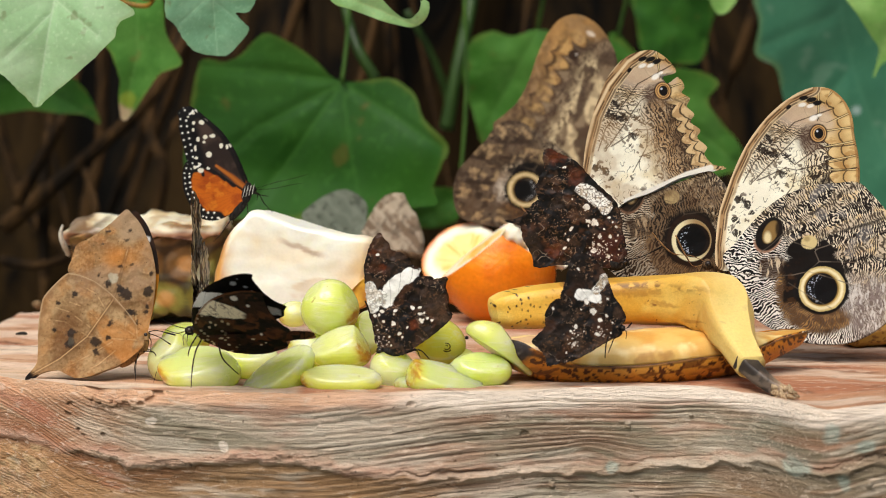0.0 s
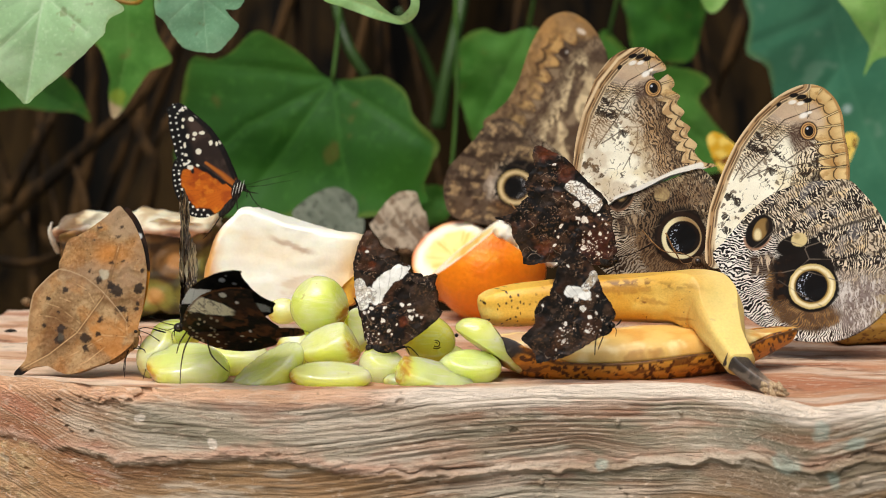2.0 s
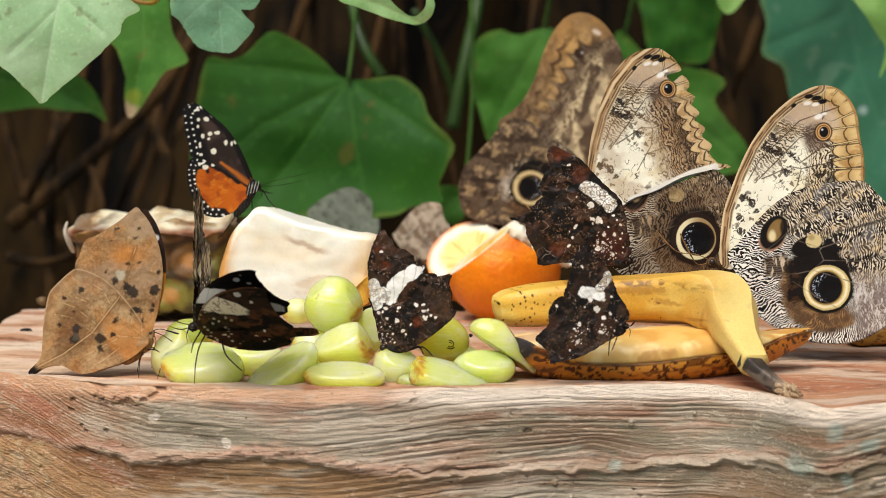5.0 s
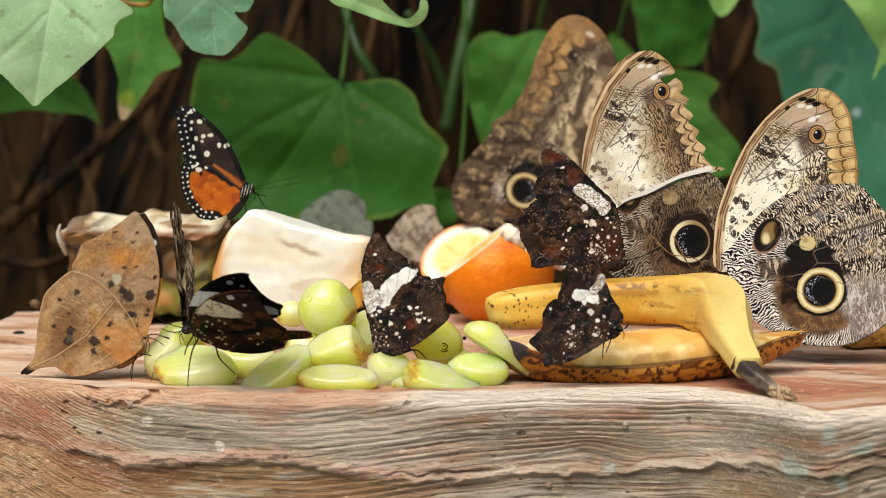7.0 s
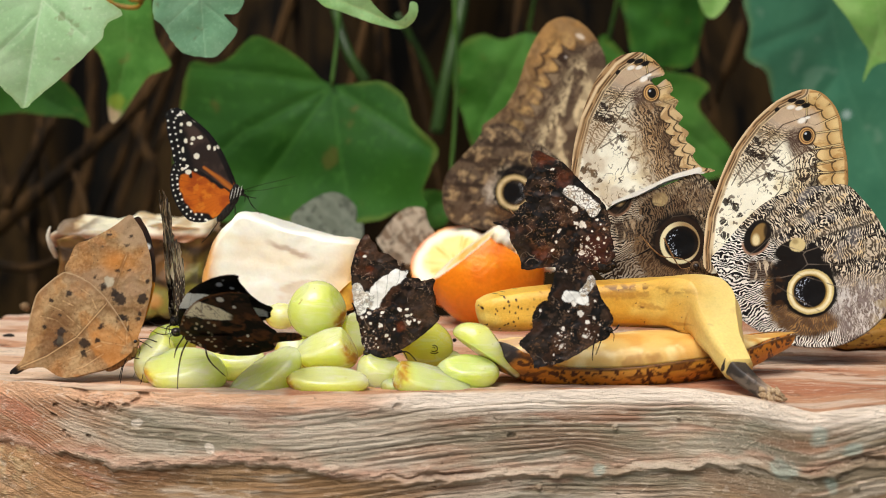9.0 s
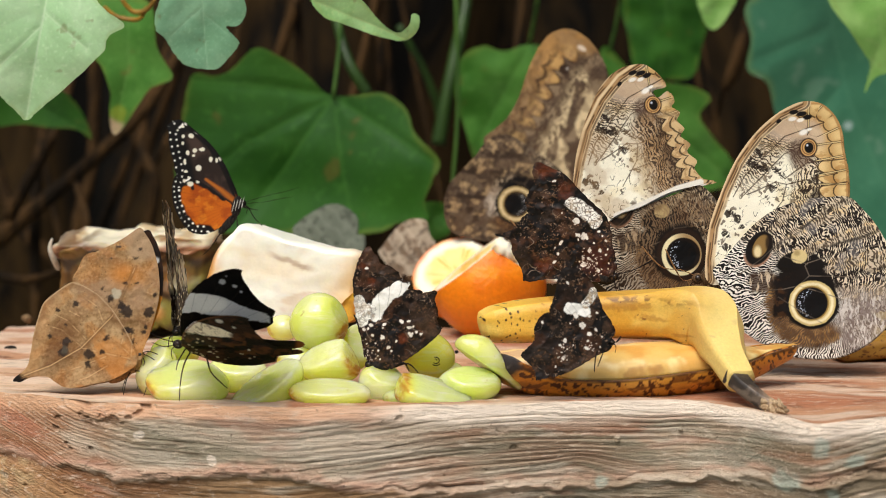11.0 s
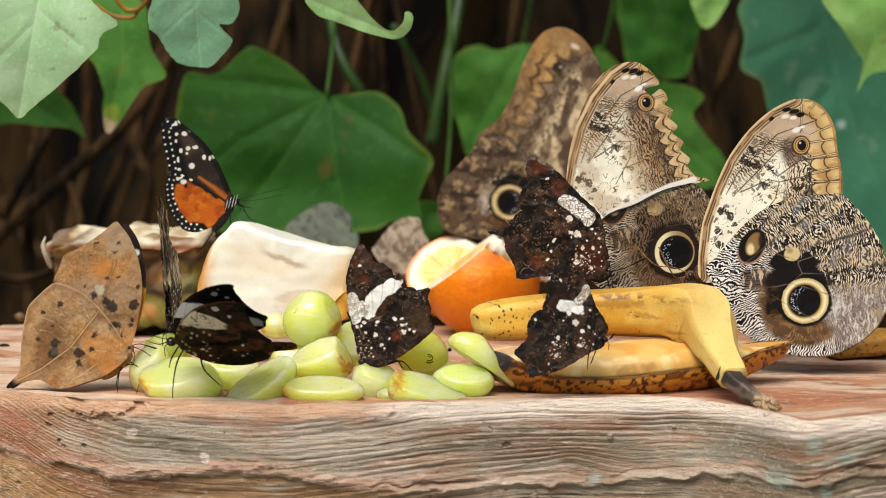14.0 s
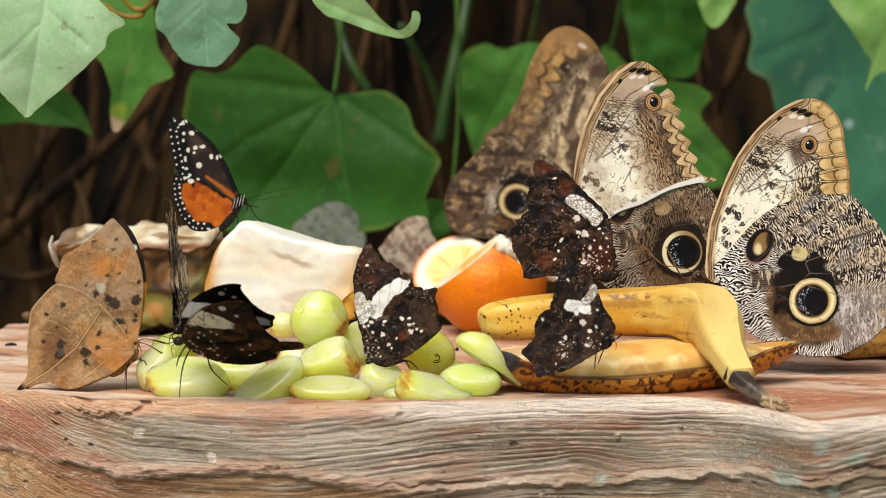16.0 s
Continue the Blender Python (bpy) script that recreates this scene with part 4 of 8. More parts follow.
def peel_paint(seed, brown, ripe=0.0):
    def paint(x, y, z):
        c = mix(fill(x, (0.85, 0.64, 0.25)), (0.78, 0.44, 0.05), np.full(x.shape, ripe))
        c = mix(c, (0.89, 0.74, 0.37), step(0.45, 0.7, fbm(x * 90, z * 120, seed)) * (1 - ripe))
        c = mix(c, (0.82, 0.60, 0.18), step(0.5, 0.7, fbm(x * 60 + 3, z * 60, seed + 3)) * 0.6)
        near, number = dots(x * 560 + 1.8 * fbm(x * 500, z * 500, 3), z * 820 + y * 350 + 1.8 * fbm(x * 500, z * 500, 4), seed + 5)
        size = np.clip(number - brown, 0, 1) * 0.95
        c = mix(c, (0.34, 0.18, 0.06), step(size + 0.06, size - 0.04, near) * step(0.0, 0.05, size))
        c = mix(c, (0.42, 0.23, 0.07), step(brown * 0.20 + 0.58, brown * 0.20 + 0.63, fbm(x * 150, z * 420, seed + 8, 4)) * 0.85)
        return c
    return paint


BOWL = [(math.cos(a), math.sin(a)) for a in np.linspace(math.pi, 2 * math.pi, 61)]
RIDGED = [(math.cos(a) * (1 - 0.05 * math.cos(5 * a)), min(math.sin(a) * (1 - 0.05 * math.cos(5 * a)), 0.66 + 0.06 * math.sin(a))) for a in np.linspace(0, 2 * math.pi, 241)[:-1]]


def banana_half():
    """The lower half of a split banana: speckled peel below, soft flesh above."""
    rig = thing("banana_half", (0.0656, 0.6550, 0.0033), "split overripe banana half with brown-speckled peel on the tray", "banana")
    o = Vector((0.0656, 0.6550, 0.0033))
    path = [Vector(q) - o for q in [(0.0193, 0.6530, 0.0138), (0.0253, 0.6560, 0.0109), (0.0390, 0.6600, 0.0062), (0.0571, 0.6610, 0.0057), (0.0754, 0.6630, 0.0074), (0.0941, 0.6670, 0.0094), (0.1075, 0.6710, 0.0125), (0.1180, 0.6750, 0.0135)]]
    rings = [(0, 0.0040, 0.0036), (0.010, 0.0068, 0.0062), (0.05, 0.0092, 0.0076), (0.12, 0.0115, 0.0080), (0.3, 0.0145, 0.0090), (0.5, 0.0150, 0.0098), (0.72, 0.0125, 0.0088), (0.86, 0.0085, 0.0072), (0.95, 0.0050, 0.0050), (1, 0.002, 0.002)]
    outer = BOWL + [(a * 0.93, b * 0.93 + 0.02) for a, b in BOWL[::-1]]

    def skin(x, y, z):
        c = peel_paint(2, 0.35, 0.7)(x, y, z)
        edge_z = np.interp(x, [p[0] for p in path], [p[2] for p in path])
        c = mix(c, (0.28, 0.16, 0.07), step(0.0009, 0.0003, np.abs(z - edge_z + 0.0003)) * 0.85)
        c = mix(c, (0.30, 0.17, 0.07), step(0.50, 0.62, fbm(x * 70, z * 300, 44)) * step(-0.0025, -0.006, z - edge_z) * 0.6)
        c = mix(c, (0.16, 0.13, 0.12), step(-0.0345, -0.0400, x + 0.006 * (fbm(x * 300, z * 300, 3) - 0.5) + 0.9 * np.clip(edge_z - z - 0.001, 0, 1)))
        return mix(c, (0.40, 0.36, 0.33), step(-0.0400, -0.0430, x) * step(0.5, 0.65, fbm(x * 400, z * 400, 5)) * 0.7)

    painted_bm("peel", sweep(path, rings, outer), FRUIT, rig, skin)
    top = [(math.cos(a) * 0.92, 0.95 * math.sin(a) ** 0.8 - 0.05) for a in np.linspace(0, math.pi, 41)] + [(a * 0.90, b * 0.9) for a, b in BOWL[1:-1]]

    def soft_flesh(x, y, z):
        c = fill(x, (0.87, 0.71, 0.40))
        c = mix(c, (0.82, 0.60, 0.28), step(0.45, 0.70, fbm(x * 80, y * 160, 4)))
        c = mix(c, (0.62, 0.42, 0.20), step(0.60, 0.72, fbm(x * 120 + 4, y * 90 + z * 200, 14)) * 0.6)
        c = mix(c, (0.80, 0.66, 0.54), step(-0.030, -0.036, x) * 0.8)
        return mix(c, (0.93, 0.82, 0.56), step(0.55, 0.75, fbm(x * 140, y * 300, 6)))

    painted_bm("flesh", sweep(path, [(0.01, 0.0052, 0.0002), (0.08, 0.0088, 0.0010), (0.16, 0.0115, 0.0042), (0.3, 0.0140, 0.0094), (0.5, 0.0146, 0.0102), (0.66, 0.0130, 0.0082), (0.76, 0.0100, 0.0040), (0.84, 0.0060, 0.0008), (0.97, 0.0015, 0.0002)], top), FLESH, rig, soft_flesh, "soft yellow banana flesh")


def banana_piece():
    """A cut banana lying across, with its stalk hanging over the lip."""
    rig = thing("banana", (0.0671, 0.6720, 0.0220), "cut yellow banana in its peel with a dark stalk", "banana")
    o = Vector((0.0671, 0.6720, 0.0220))
    path = [Vector(q) - o for q in [(0.0151, 0.6750, 0.0194), (0.0214, 0.6760, 0.0206), (0.0363, 0.6780, 0.0220), (0.0548, 0.6780, 0.0235), (0.0710, 0.6740, 0.0244), (0.0819, 0.6670, 0.0252), (0.0889, 0.6590, 0.0225), (0.0906, 0.6500, 0.0171), (0.0923, 0.6420, 0.0125), (0.0947, 0.6340, 0.0077)]]
    rings = [(0, 0.0010, 0.0010), (0.010, 0.0034, 0.0032), (0.04, 0.0060, 0.0054), (0.09, 0.0080, 0.0068), (0.17, 0.0098, 0.0080), (0.35, 0.0105, 0.0086), (0.5, 0.0105, 0.0098), (0.62, 0.0100, 0.0122),
             (0.74, 0.0078, 0.0088), (0.86, 0.0058, 0.0058), (1, 0.0044, 0.0050)]

    def skin(x, y, z):
        c = peel_paint(9, 0.86)(x, y, z)
        near, number = dots(x * 620 + y * 260 + 0.8 * fbm(x * 400, z * 400, 3), z * 430 + x * 160, 15)
        dense = mix(fill(x, (0.92, 0.73, 0.30)), (0.95, 0.82, 0.44), step(0.45, 0.7, fbm(x * 90, z * 120, 7)))
        dense = mix(dense, (0.25, 0.17, 0.07), step(0.36, 0.20, near + 0.2 * fbm(x * 700, z * 700, 6)) * step(0.42, 0.5, number))
        dense = mix(dense, (0.30, 0.19, 0.08), step(0.0054, 0.0066, z) * step(0.46, 0.58, fbm(x * 300, y * 300, 16)) * 0.8)
        left = step(-0.028, -0.04, x)[:, None]
        c = c * (1 - left) + dense * left
        c = mix(c, (0.94, 0.83, 0.52), step(0.004, 0.024, x) * (0.5 + 0.5 * step(0.25, 0.5, fbm(x * 60, z * 60, 12))) * 0.75)
        c = mix(c, (0.72, 0.66, 0.36), np.exp(-(((x - 0.0215) / 0.005) ** 2 + ((z - 0.004) / 0.004) ** 2)) * 0.45)
        for bx, bz, w, h in ((0.003, 0.0012, 0.005, 0.0013), (-0.006, 0.0046, 0.011, 0.0017), (0.012, -0.0035, 0.003, 0.0008), (-0.010, -0.002, 0.004, 0.0007)):
            c = mix(c, (0.58, 0.34, 0.12), step(0.35, 0.8, np.exp(-(((x - bx) / w) ** 2 + ((z - bz) / h) ** 2)) + 0.9 * (fbm(x * 900 + y * 300, z * 1000, 18, 3) - 0.5)) * 0.45)
        return mix(c, (0.40, 0.25, 0.13), step(0.40, 0.60, fbm(x * 700 + y * 200, z * 900, 14, 3)) * np.exp(-(((z - 0.0060 - 0.0012 * soft(x * 200, z * 0, 4)) / 0.0011) ** 2)) * step(0.025, 0.0, x) * step(-0.022, -0.016, x) * 0.8)

    painted_bm("peel", sweep(path, rings, RIDGED), FRUIT, rig, skin)
    stalk = [Vector(q) - o for q in [(0.0929, 0.6360, 0.0091), (0.0960, 0.6310, 0.0057), (0.0999, 0.6280, 0.0027), (0.1044, 0.6265, -0.0002)]]
    end = painted_bm("stalk", sweep(stalk, [(0, 0.0040, 0.0042), (0.2, 0.0031, 0.0033), (0.7, 0.0026, 0.0027), (1, 0.0034, 0.0032)], RIDGED), FRUIT, rig,
                     lambda x, y, z: mix(mix(fill(x, (0.22, 0.19, 0.17)), (0.42, 0.36, 0.31), step(0.45, 0.65, fbm(x * 300, z * 300, 3))), (0.78, 0.66, 0.54), step(0.0325, 0.0365, x + 0.002 * (fbm(x * 500, z * 500, 6) - 0.5))), "dark shrivelled stalk")
    frayed = bmesh.new()
    r = random.Random(4)
    base = Vector(stalk[-1])
    for _ in range(60):
        d = Vector((r.uniform(0.4, 1), r.uniform(-0.5, 0.3), r.uniform(-0.9, -0.1))).normalized()
        s = base + Vector((r.uniform(-5, 0.5), r.uniform(-3.0, 2), r.uniform(-2.6, 3.0))) * 0.001
        tube_bm([s, s + d * r.uniform(0.002, 0.0045)], [0.0010, 0.0004], 5, frayed)
    part("frayed_end", frayed, make_fur("pale_fibre", (0.52, 0.42, 0.31), (0.80, 0.70, 0.56)), rig, "pale frayed end of the stalk")


banana_half()
banana_piece()


def orange_piece(place, radius, planes, seed, label):
    """A piece cut from an orange by one or two knife strokes: rows of a normal and an offset from the middle."""
    rig = thing("orange_piece", place, label, "orange", "orange pieces on the tray")
    bm = blob_bm((radius, radius, radius), 0.03, 90, seed, 5)
    for normal, offset in planes:
        n = Vector(normal).normalized()
        got = bmesh.ops.bisect_plane(bm, geom=bm.verts[:] + bm.edges[:] + bm.faces[:], plane_co=n * offset, plane_no=n, clear_outer=True)
        rim = [e for e in got["geom_cut"] if isinstance(e, bmesh.types.BMEdge)]
        before = set(bm.faces)
        bmesh.ops.edgeloop_fill(bm, edges=rim)
        for f in [f for f in bm.faces if f not in before]:
            ring_cap(bm, f)
    bmesh.ops.recalc_face_normals(bm, faces=bm.faces)
    for v in bm.verts:
        r = v.co.length / radius
        if r < 0.9:
            v.co += v.co.normalized() * 0.0012 * noise.noise(v.co * 240)

    def skin(x, y, z):
        r = np.sqrt(x * x + y * y + z * z) / radius + 0.02 * (soft(x * 300, z * 300, 4) - 0.5)
        c = fill(x, (0.96, 0.53, 0.03))
        c = mix(c, (0.88, 0.41, 0.01), step(0.42, 0.7, fbm(x * 60, z * 60, seed)))
        c = mix(c, (0.98, 0.66, 0.14), step(0.60, 0.70, fbm(x * 110, z * 220, seed + 4)) * 0.5)
        c = mix(c, (0.99, 0.95, 0.84), step(0.965, 0.945, r))
        cells = np.abs(2 * soft(np.arctan2(z, x) * 6, r * 2, seed) - 1)
        pulp = step(0.76, 0.66, r + 0.16 * (fbm(x * 150, z * 150, 8) - 0.5))
        c = mix(c, (0.98, 0.86, 0.54), pulp)
        return mix(c, (0.95, 0.68, 0.22), pulp * step(0.35, 0.8, cells) * 0.75)

    inside = bm.copy()
    for solid, outer in ((bm, True), (inside, False)):
        drop = [f for f in solid.faces if all(v.co.length > radius * 0.955 for v in f.verts) != outer]
        bmesh.ops.delete(solid, geom=drop, context="FACES")
    painted_bm("peel", bm, ORANGE_PEEL, rig, skin)
    painted_bm("pulp", inside, FLESH, rig, skin, "pale juicy pulp edged with white pith")
    return rig


wedge = orange_piece((0.0214, 0.8000, 0.0210), 0.0222, [((-0.62, 0.0, 0.78), 0.0106), ((0.565, -0.08, 0.825), 0.0142)], 1, "orange wedge with bright dimpled peel and white pith")
lumps = random.Random(12)
rope = [Vector((0.0020 + 0.0232 * t, -0.0150 + 0.026 * t * (t - 0.2), 0.0160 - 0.0160 * t)) for t in np.linspace(0, 1, 12)]
pith = tube_bm(rope, [0.0036 - 0.0024 * k / 11 + lumps.uniform(-0.0004, 0.0005) for k in range(12)], 14, round_path=8)
for v in pith.verts:
    v.co += Vector((noise.noise(v.co * 420), noise.noise(v.co * 420 + Vector((5, 0, 0))), noise.noise(v.co * 420 + Vector((0, 9, 0))))) * 0.0013
painted_bm("pith", pith, FLESH, wedge, lambda x, y, z: mix(fill(x, (0.97, 0.94, 0.85)), (0.95, 0.82, 0.56), step(0.55, 0.7, fbm(x * 300, z * 300, 3)) * 0.6), "ragged white pith along the cut")
orange_piece((0.0100, 0.8380, 0.0202), 0.0185, [((-0.22, -0.66, 0.72), 0.0025), ((0.5, -0.3, 0.8), 0.011)], 2, "cut orange half with its pale pulp showing")


def chunk_bm(outline, depth, lean, wobble, seed, rings=14, bevel=0.18):
    """A solid block: the outline (x, z) swept backwards, rounded at both ends, with an uneven skin."""
    loop = smooth_loop(outline, 16)
    mid = loop.mean(0)
    bm = bmesh.new()
    loops = []
    for k in range(rings + 1):
        t = k / rings
        e = min(t, 1 - t) / bevel
        s = 1 - 0.10 * (1 - min(e, 1)) ** 2
        ring = []
        for p in loop:
            q = mid + (p - mid) * s
            v = Vector((q[0] + lean[0] * t, t * depth, q[1] + lean[1] * t))
            v += Vector((noise.noise(v * 70 + Vector((seed, 0, 0))), noise.noise(v * 70 + Vector((0, seed, 5))), noise.noise(v * 70 + Vector((9, 0, seed))))) * wobble
            v += Vector((noise.noise(v * 260), noise.noise(v * 260 + Vector((3, 3, 3))), noise.noise(v * 260 + Vector((7, 0, 7))))) * wobble * 0.35
            ring.append(bm.verts.new(v))
        loops.append(ring)
    m = len(loop)
    for r, s in zip(loops, loops[1:]):
        for k in range(m):
            bm.faces.new((r[k], r[(k + 1) % m], s[(k + 1) % m], s[k]))
    for ring, back in ((loops[0], False), (loops[-1], True)):
        last = ring
        for f in [1 - 0.05 * q for q in range(1, 20)]:
            c = sum((v.co for v in ring), Vector()) / m
            inner = []
            for v in ring:
                p = c + (v.co - c) * f
                p.y = c.y + (v.co.y - c.y) * f**8 + (wobble * 0.9 * noise.noise(Vector((p.x, 0, p.z)) * 60 + Vector((seed, 2, 0))) + wobble * 0.3 * noise.noise(Vector((p.x, 0, p.z)) * 240)) * (1 - f**8)
                inner.append(bm.verts.new(p))
            for k in range(m):
                bm.faces.new((last[k], inner[k], inner[(k + 1) % m], last[(k + 1) % m]))
            last = inner
        bm.faces.new(last)
    bmesh.ops.recalc_face_normals(bm, faces=bm.faces)
    return bm


def design(points, unit):
    return [(x * unit, y * unit) for x, y in points]


def pineapple_wedge():
    rig = thing("pineapple_wedge", (-0.0525, 0.7150, 0.0169), "wet creamy-white peeled pineapple wedge with browned edges", "pineapple")
    shape = design([(-143, 30), (-139, 70), (-123, 120), (-97, 155), (-73, 174), (-25, 160), (25, 142), (85, 128), (145, 116), (149, 80), (140, 30), (130, 2), (85, -8), (5, -12), (-75, -8), (-125, -5)], 0.00019)

    def paint(x, y, z):
        c = fill(x, (1.0, 0.985, 0.92))
        c = mix(c, (0.96, 0.88, 0.66), step(0.55, 0.75, fbm(x * 60, z * 90, 3)) * 0.35)
        c = mix(c, (0.84, 0.62, 0.32), step(0.46, 0.66, fbm(x * 70 + 8, z * 50, 6)) * step(-0.008, -0.026, x) * 0.85)
        c = mix(c, (0.90, 0.74, 0.48), step(0.52, 0.66, fbm(x * 45, z * 220 + y * 60, 21)) * 0.12)
        c = mix(c, (0.95, 0.82, 0.62), step(0.3, 0.9, np.exp(-(((x + 0.004) / 0.016) ** 2 + ((z - 0.018) / 0.007) ** 2)) + 0.5 * (fbm(x * 120, z * 160, 25) - 0.5)) * 0.32)
        c = mix(c, (0.86, 0.58, 0.22), step(0.0022, 0.0006, np.abs(x + 0.0262 - 0.12 * z + 0.002 * (fbm(x * 200, z * 200, 23) - 0.5))) * 0.7)
        c = mix(c, (0.88, 0.70, 0.24), step(0.018, 0.027, x) * step(0.008, -0.004, z))
        c = mix(c, (0.82, 0.56, 0.20), step(-0.020, -0.027, x - 0.10 * z + 0.005 * (fbm(x * 200, z * 200, 5) - 0.5)) * 0.8)
        c = mix(c, (0.93, 0.72, 0.34), step(0.004, 0.024, x - 0.6 * z + 0.012 * (fbm(x * 90, z * 90, 27) - 0.5)) * 0.7)
        c = mix(c, (0.62, 0.40, 0.20), step(0.0014, 0.0004, np.abs(z - 0.0195 + 0.25 * (x - 0.004) + 0.004 * (fbm(x * 150, z * 20, 28) - 0.5))) * step(0.010, 0.004, np.abs(x - 0.004)) * 0.5)
        return mix(c, (0.78, 0.58, 0.32), step(0.66, 0.74, fbm(x * 70, z * 160, 9)) * 0.35)

    painted_bm("flesh", chunk_bm(shape, 0.040, (0.004, -0.003), 0.0009, 3), FLESH, rig, paint)
    strip = design([(97, -8), (107, 20), (125, 40), (141, 48), (145, 25), (133, -5)], 0.00019)
    painted_bm("rind", chunk_bm(strip, 0.034, (0.003, -0.002), 0.0008, 6), FRUIT, rig,
               lambda x, y, z: mix(fill(x, (0.86, 0.66, 0.22)), (0.70, 0.46, 0.16), step(0.45, 0.65, fbm(x * 120, z * 120, 3))), "yellow-brown strip of rind")
    for child in rig.children[-1:]:
        child.location.y = -0.0012


def pineapple_slab():
    rig = thing("pineapple_slab", (-0.1134, 0.7850, 0.0042), "cut pineapple slab with mossy green-brown rind lying on the tray", "pineapple")
    u = 0.00021
    rind = design([(-137, 120), (-143, 150), (-115, 158), (-55, 154), (45, 150), (137, 156), (143, 120), (139, 60), (137, -2), (45, -8), (-55, -8), (-115, 0), (-139, 60)], u)
    top = design([(-147, 152), (-105, 164), (-45, 162), (25, 168), (95, 170), (141, 168), (145, 148), (85, 140), (-5, 136), (-95, 134), (-143, 130)], u)

    def bark_skin(x, y, z):
        eyes = np.hypot(((x * 62 + np.floor(z * 75) * 0.5) % 1) - 0.5, ((z * 75) % 1) - 0.5)
        c = fill(x, (0.44, 0.31, 0.15))
        c = mix(c, (0.50, 0.48, 0.20), step(0.4, 0.7, fbm(x * 90, z * 90, 2)))
        c = mix(c, (0.74, 0.52, 0.28), step(0.30, 0.15, eyes) * 0.8)
        return mix(c, (0.15, 0.10, 0.06), step(0.42, 0.55, eyes) * 0.8)

    painted_bm("rind", chunk_bm(rind, 0.045, (0.0, 0.0), 0.0030, 8), FRUIT, rig, bark_skin, "rough green-brown rind")
    def cut_face(x, y, z):
        wob = 0.003 * (fbm(x * 200, z * 200, 4) - 0.5)
        c = mix(fill(x, (0.98, 0.94, 0.82)), (0.80, 0.64, 0.42), step(0.54, 0.68, fbm(x * 120, z * 200, 2)) * 0.7)
        c = mix(c, (0.62, 0.34, 0.11), step(0.0328, 0.0308, z + wob) * 0.85)
        c = mix(c, (0.30, 0.13, 0.05), step(0.0328, 0.0300, z + wob) * step(0.50, 0.60, fbm(x * 90, z * 300, 14)) * 0.8)
        left = step(-0.012, -0.020, x)
        c = mix(c, (0.40, 0.24, 0.12), left * step(0.48, 0.60, fbm(x * 160, z * 160, 15)) * 0.8)
        return mix(c, (0.50, 0.50, 0.16), step(-0.022, -0.029, x + 2 * wob) * step(0.45, 0.58, fbm(x * 300, z * 60, 16)) * 0.8)

    painted_bm("flesh", chunk_bm(top, 0.040, (0.0, 0.001), 0.0026, 5), FLESH, rig, cut_face, "cream-coloured cut flesh")
    hook = tube_bm([Vector(q) - Vector((-0.1134, 0.7850, 0.0042)) for q in [(-0.1424, 0.7900, 0.0274), (-0.1432, 0.7850, 0.0311), (-0.1442, 0.7830, 0.0356), (-0.1433, 0.7830, 0.0392)]], [0.0011, 0.0011, 0.0009, 0.0003])
    part("dried_leaf_tip", hook, make_fur("dried_tip", (0.74, 0.70, 0.62), (0.93, 0.90, 0.83)), rig, "pale dried leaf tip")


def peel_scrap():
    rig = thing("banana_peel", (0.1619, 0.7350, 0.0044), "scrap of browned banana peel lying behind the butterfly", "banana peel")
    o = Vector((0.1619, 0.7350, 0.0044))
    path = [Vector(q) - o for q in [(0.1418, 0.7350, 0.0024), (0.1498, 0.7350, 0.0040), (0.1650, 0.7400, 0.0054), (0.1836, 0.7500, 0.0045)]]
    painted_bm("peel", sweep(path, [(0, 0.002, 0.001), (0.2, 0.008, 0.004), (0.7, 0.010, 0.0055), (1, 0.008, 0.004)], RIDGED), FRUIT, rig, lambda x, y, z: mix(peel_paint(6, 0.5)(x, y, z), (0.50, 0.30, 0.12), np.full(x.shape, 0.5)))


pineapple_wedge()
pineapple_slab()
peel_scrap()

# butterflies ----------------------------------------------------------------------------


def spots_on(x, y, c, colour, marks, blur=1.2):
    """Round marks: rows of x, y, radius."""
    for mx, my, r in marks:
        d = np.hypot(x - mx, (y - my) * 0.9) + 1.6 * (soft(x / 3.0, y / 3.0, 5) - 0.5)
        c = mix(c, colour, step(r + blur, r - blur, d))
    return c


OWL_LEAD = [(-186, 42), (-188, 77), (-181, 136), (-161, 195), (-137, 249), (-102, 298), (-63, 333), (-23, 352)]
OWL_EDGE = [(-35, 349), (11, 349), (33, 330), (46, 303), (51, 269), (59, 229), (60, 182)]
OWL_FORE = [(-186, 42), (-188, 77), (-181, 136), (-161, 195), (-137, 249), (-102, 298), (-63, 333), (-23, 352), (11, 349), (33, 330), (46, 303), (51, 269), (59, 229), (60, 185), (45, 142), (-25, 92), (-115, 52), (-165, 32)]
OWL_HIND = [(-175, 57), (-155, 80), (-115, 127), (-75, 160), (-25, 180), (25, 186), (60, 187), (85, 166), (115, 129), (137, 82), (147, 22), (133, -33), (101, -68), (61, -91), (21, -98), (-38, -93), (-87, -71), (-122, -47), (-146, -12), (-158, 22)]


def rippled(x, y, field, period, seed, tear=0.5):
    """Fine wavy lines that follow a field, fork and break off: -1 to 1."""
    bent = field + period * (2.6 * (fbm(x / 11, y / 11, seed, 3) - 0.5) + 3.4 * (fbm(x / 34, y / 34, seed + 4, 2) - 0.5))
    return np.sin(bent / period * 2 * np.pi) + tear * 3.2 * (fbm(x / 4.6, y / 4.6, seed + 8, 2) - 0.5)


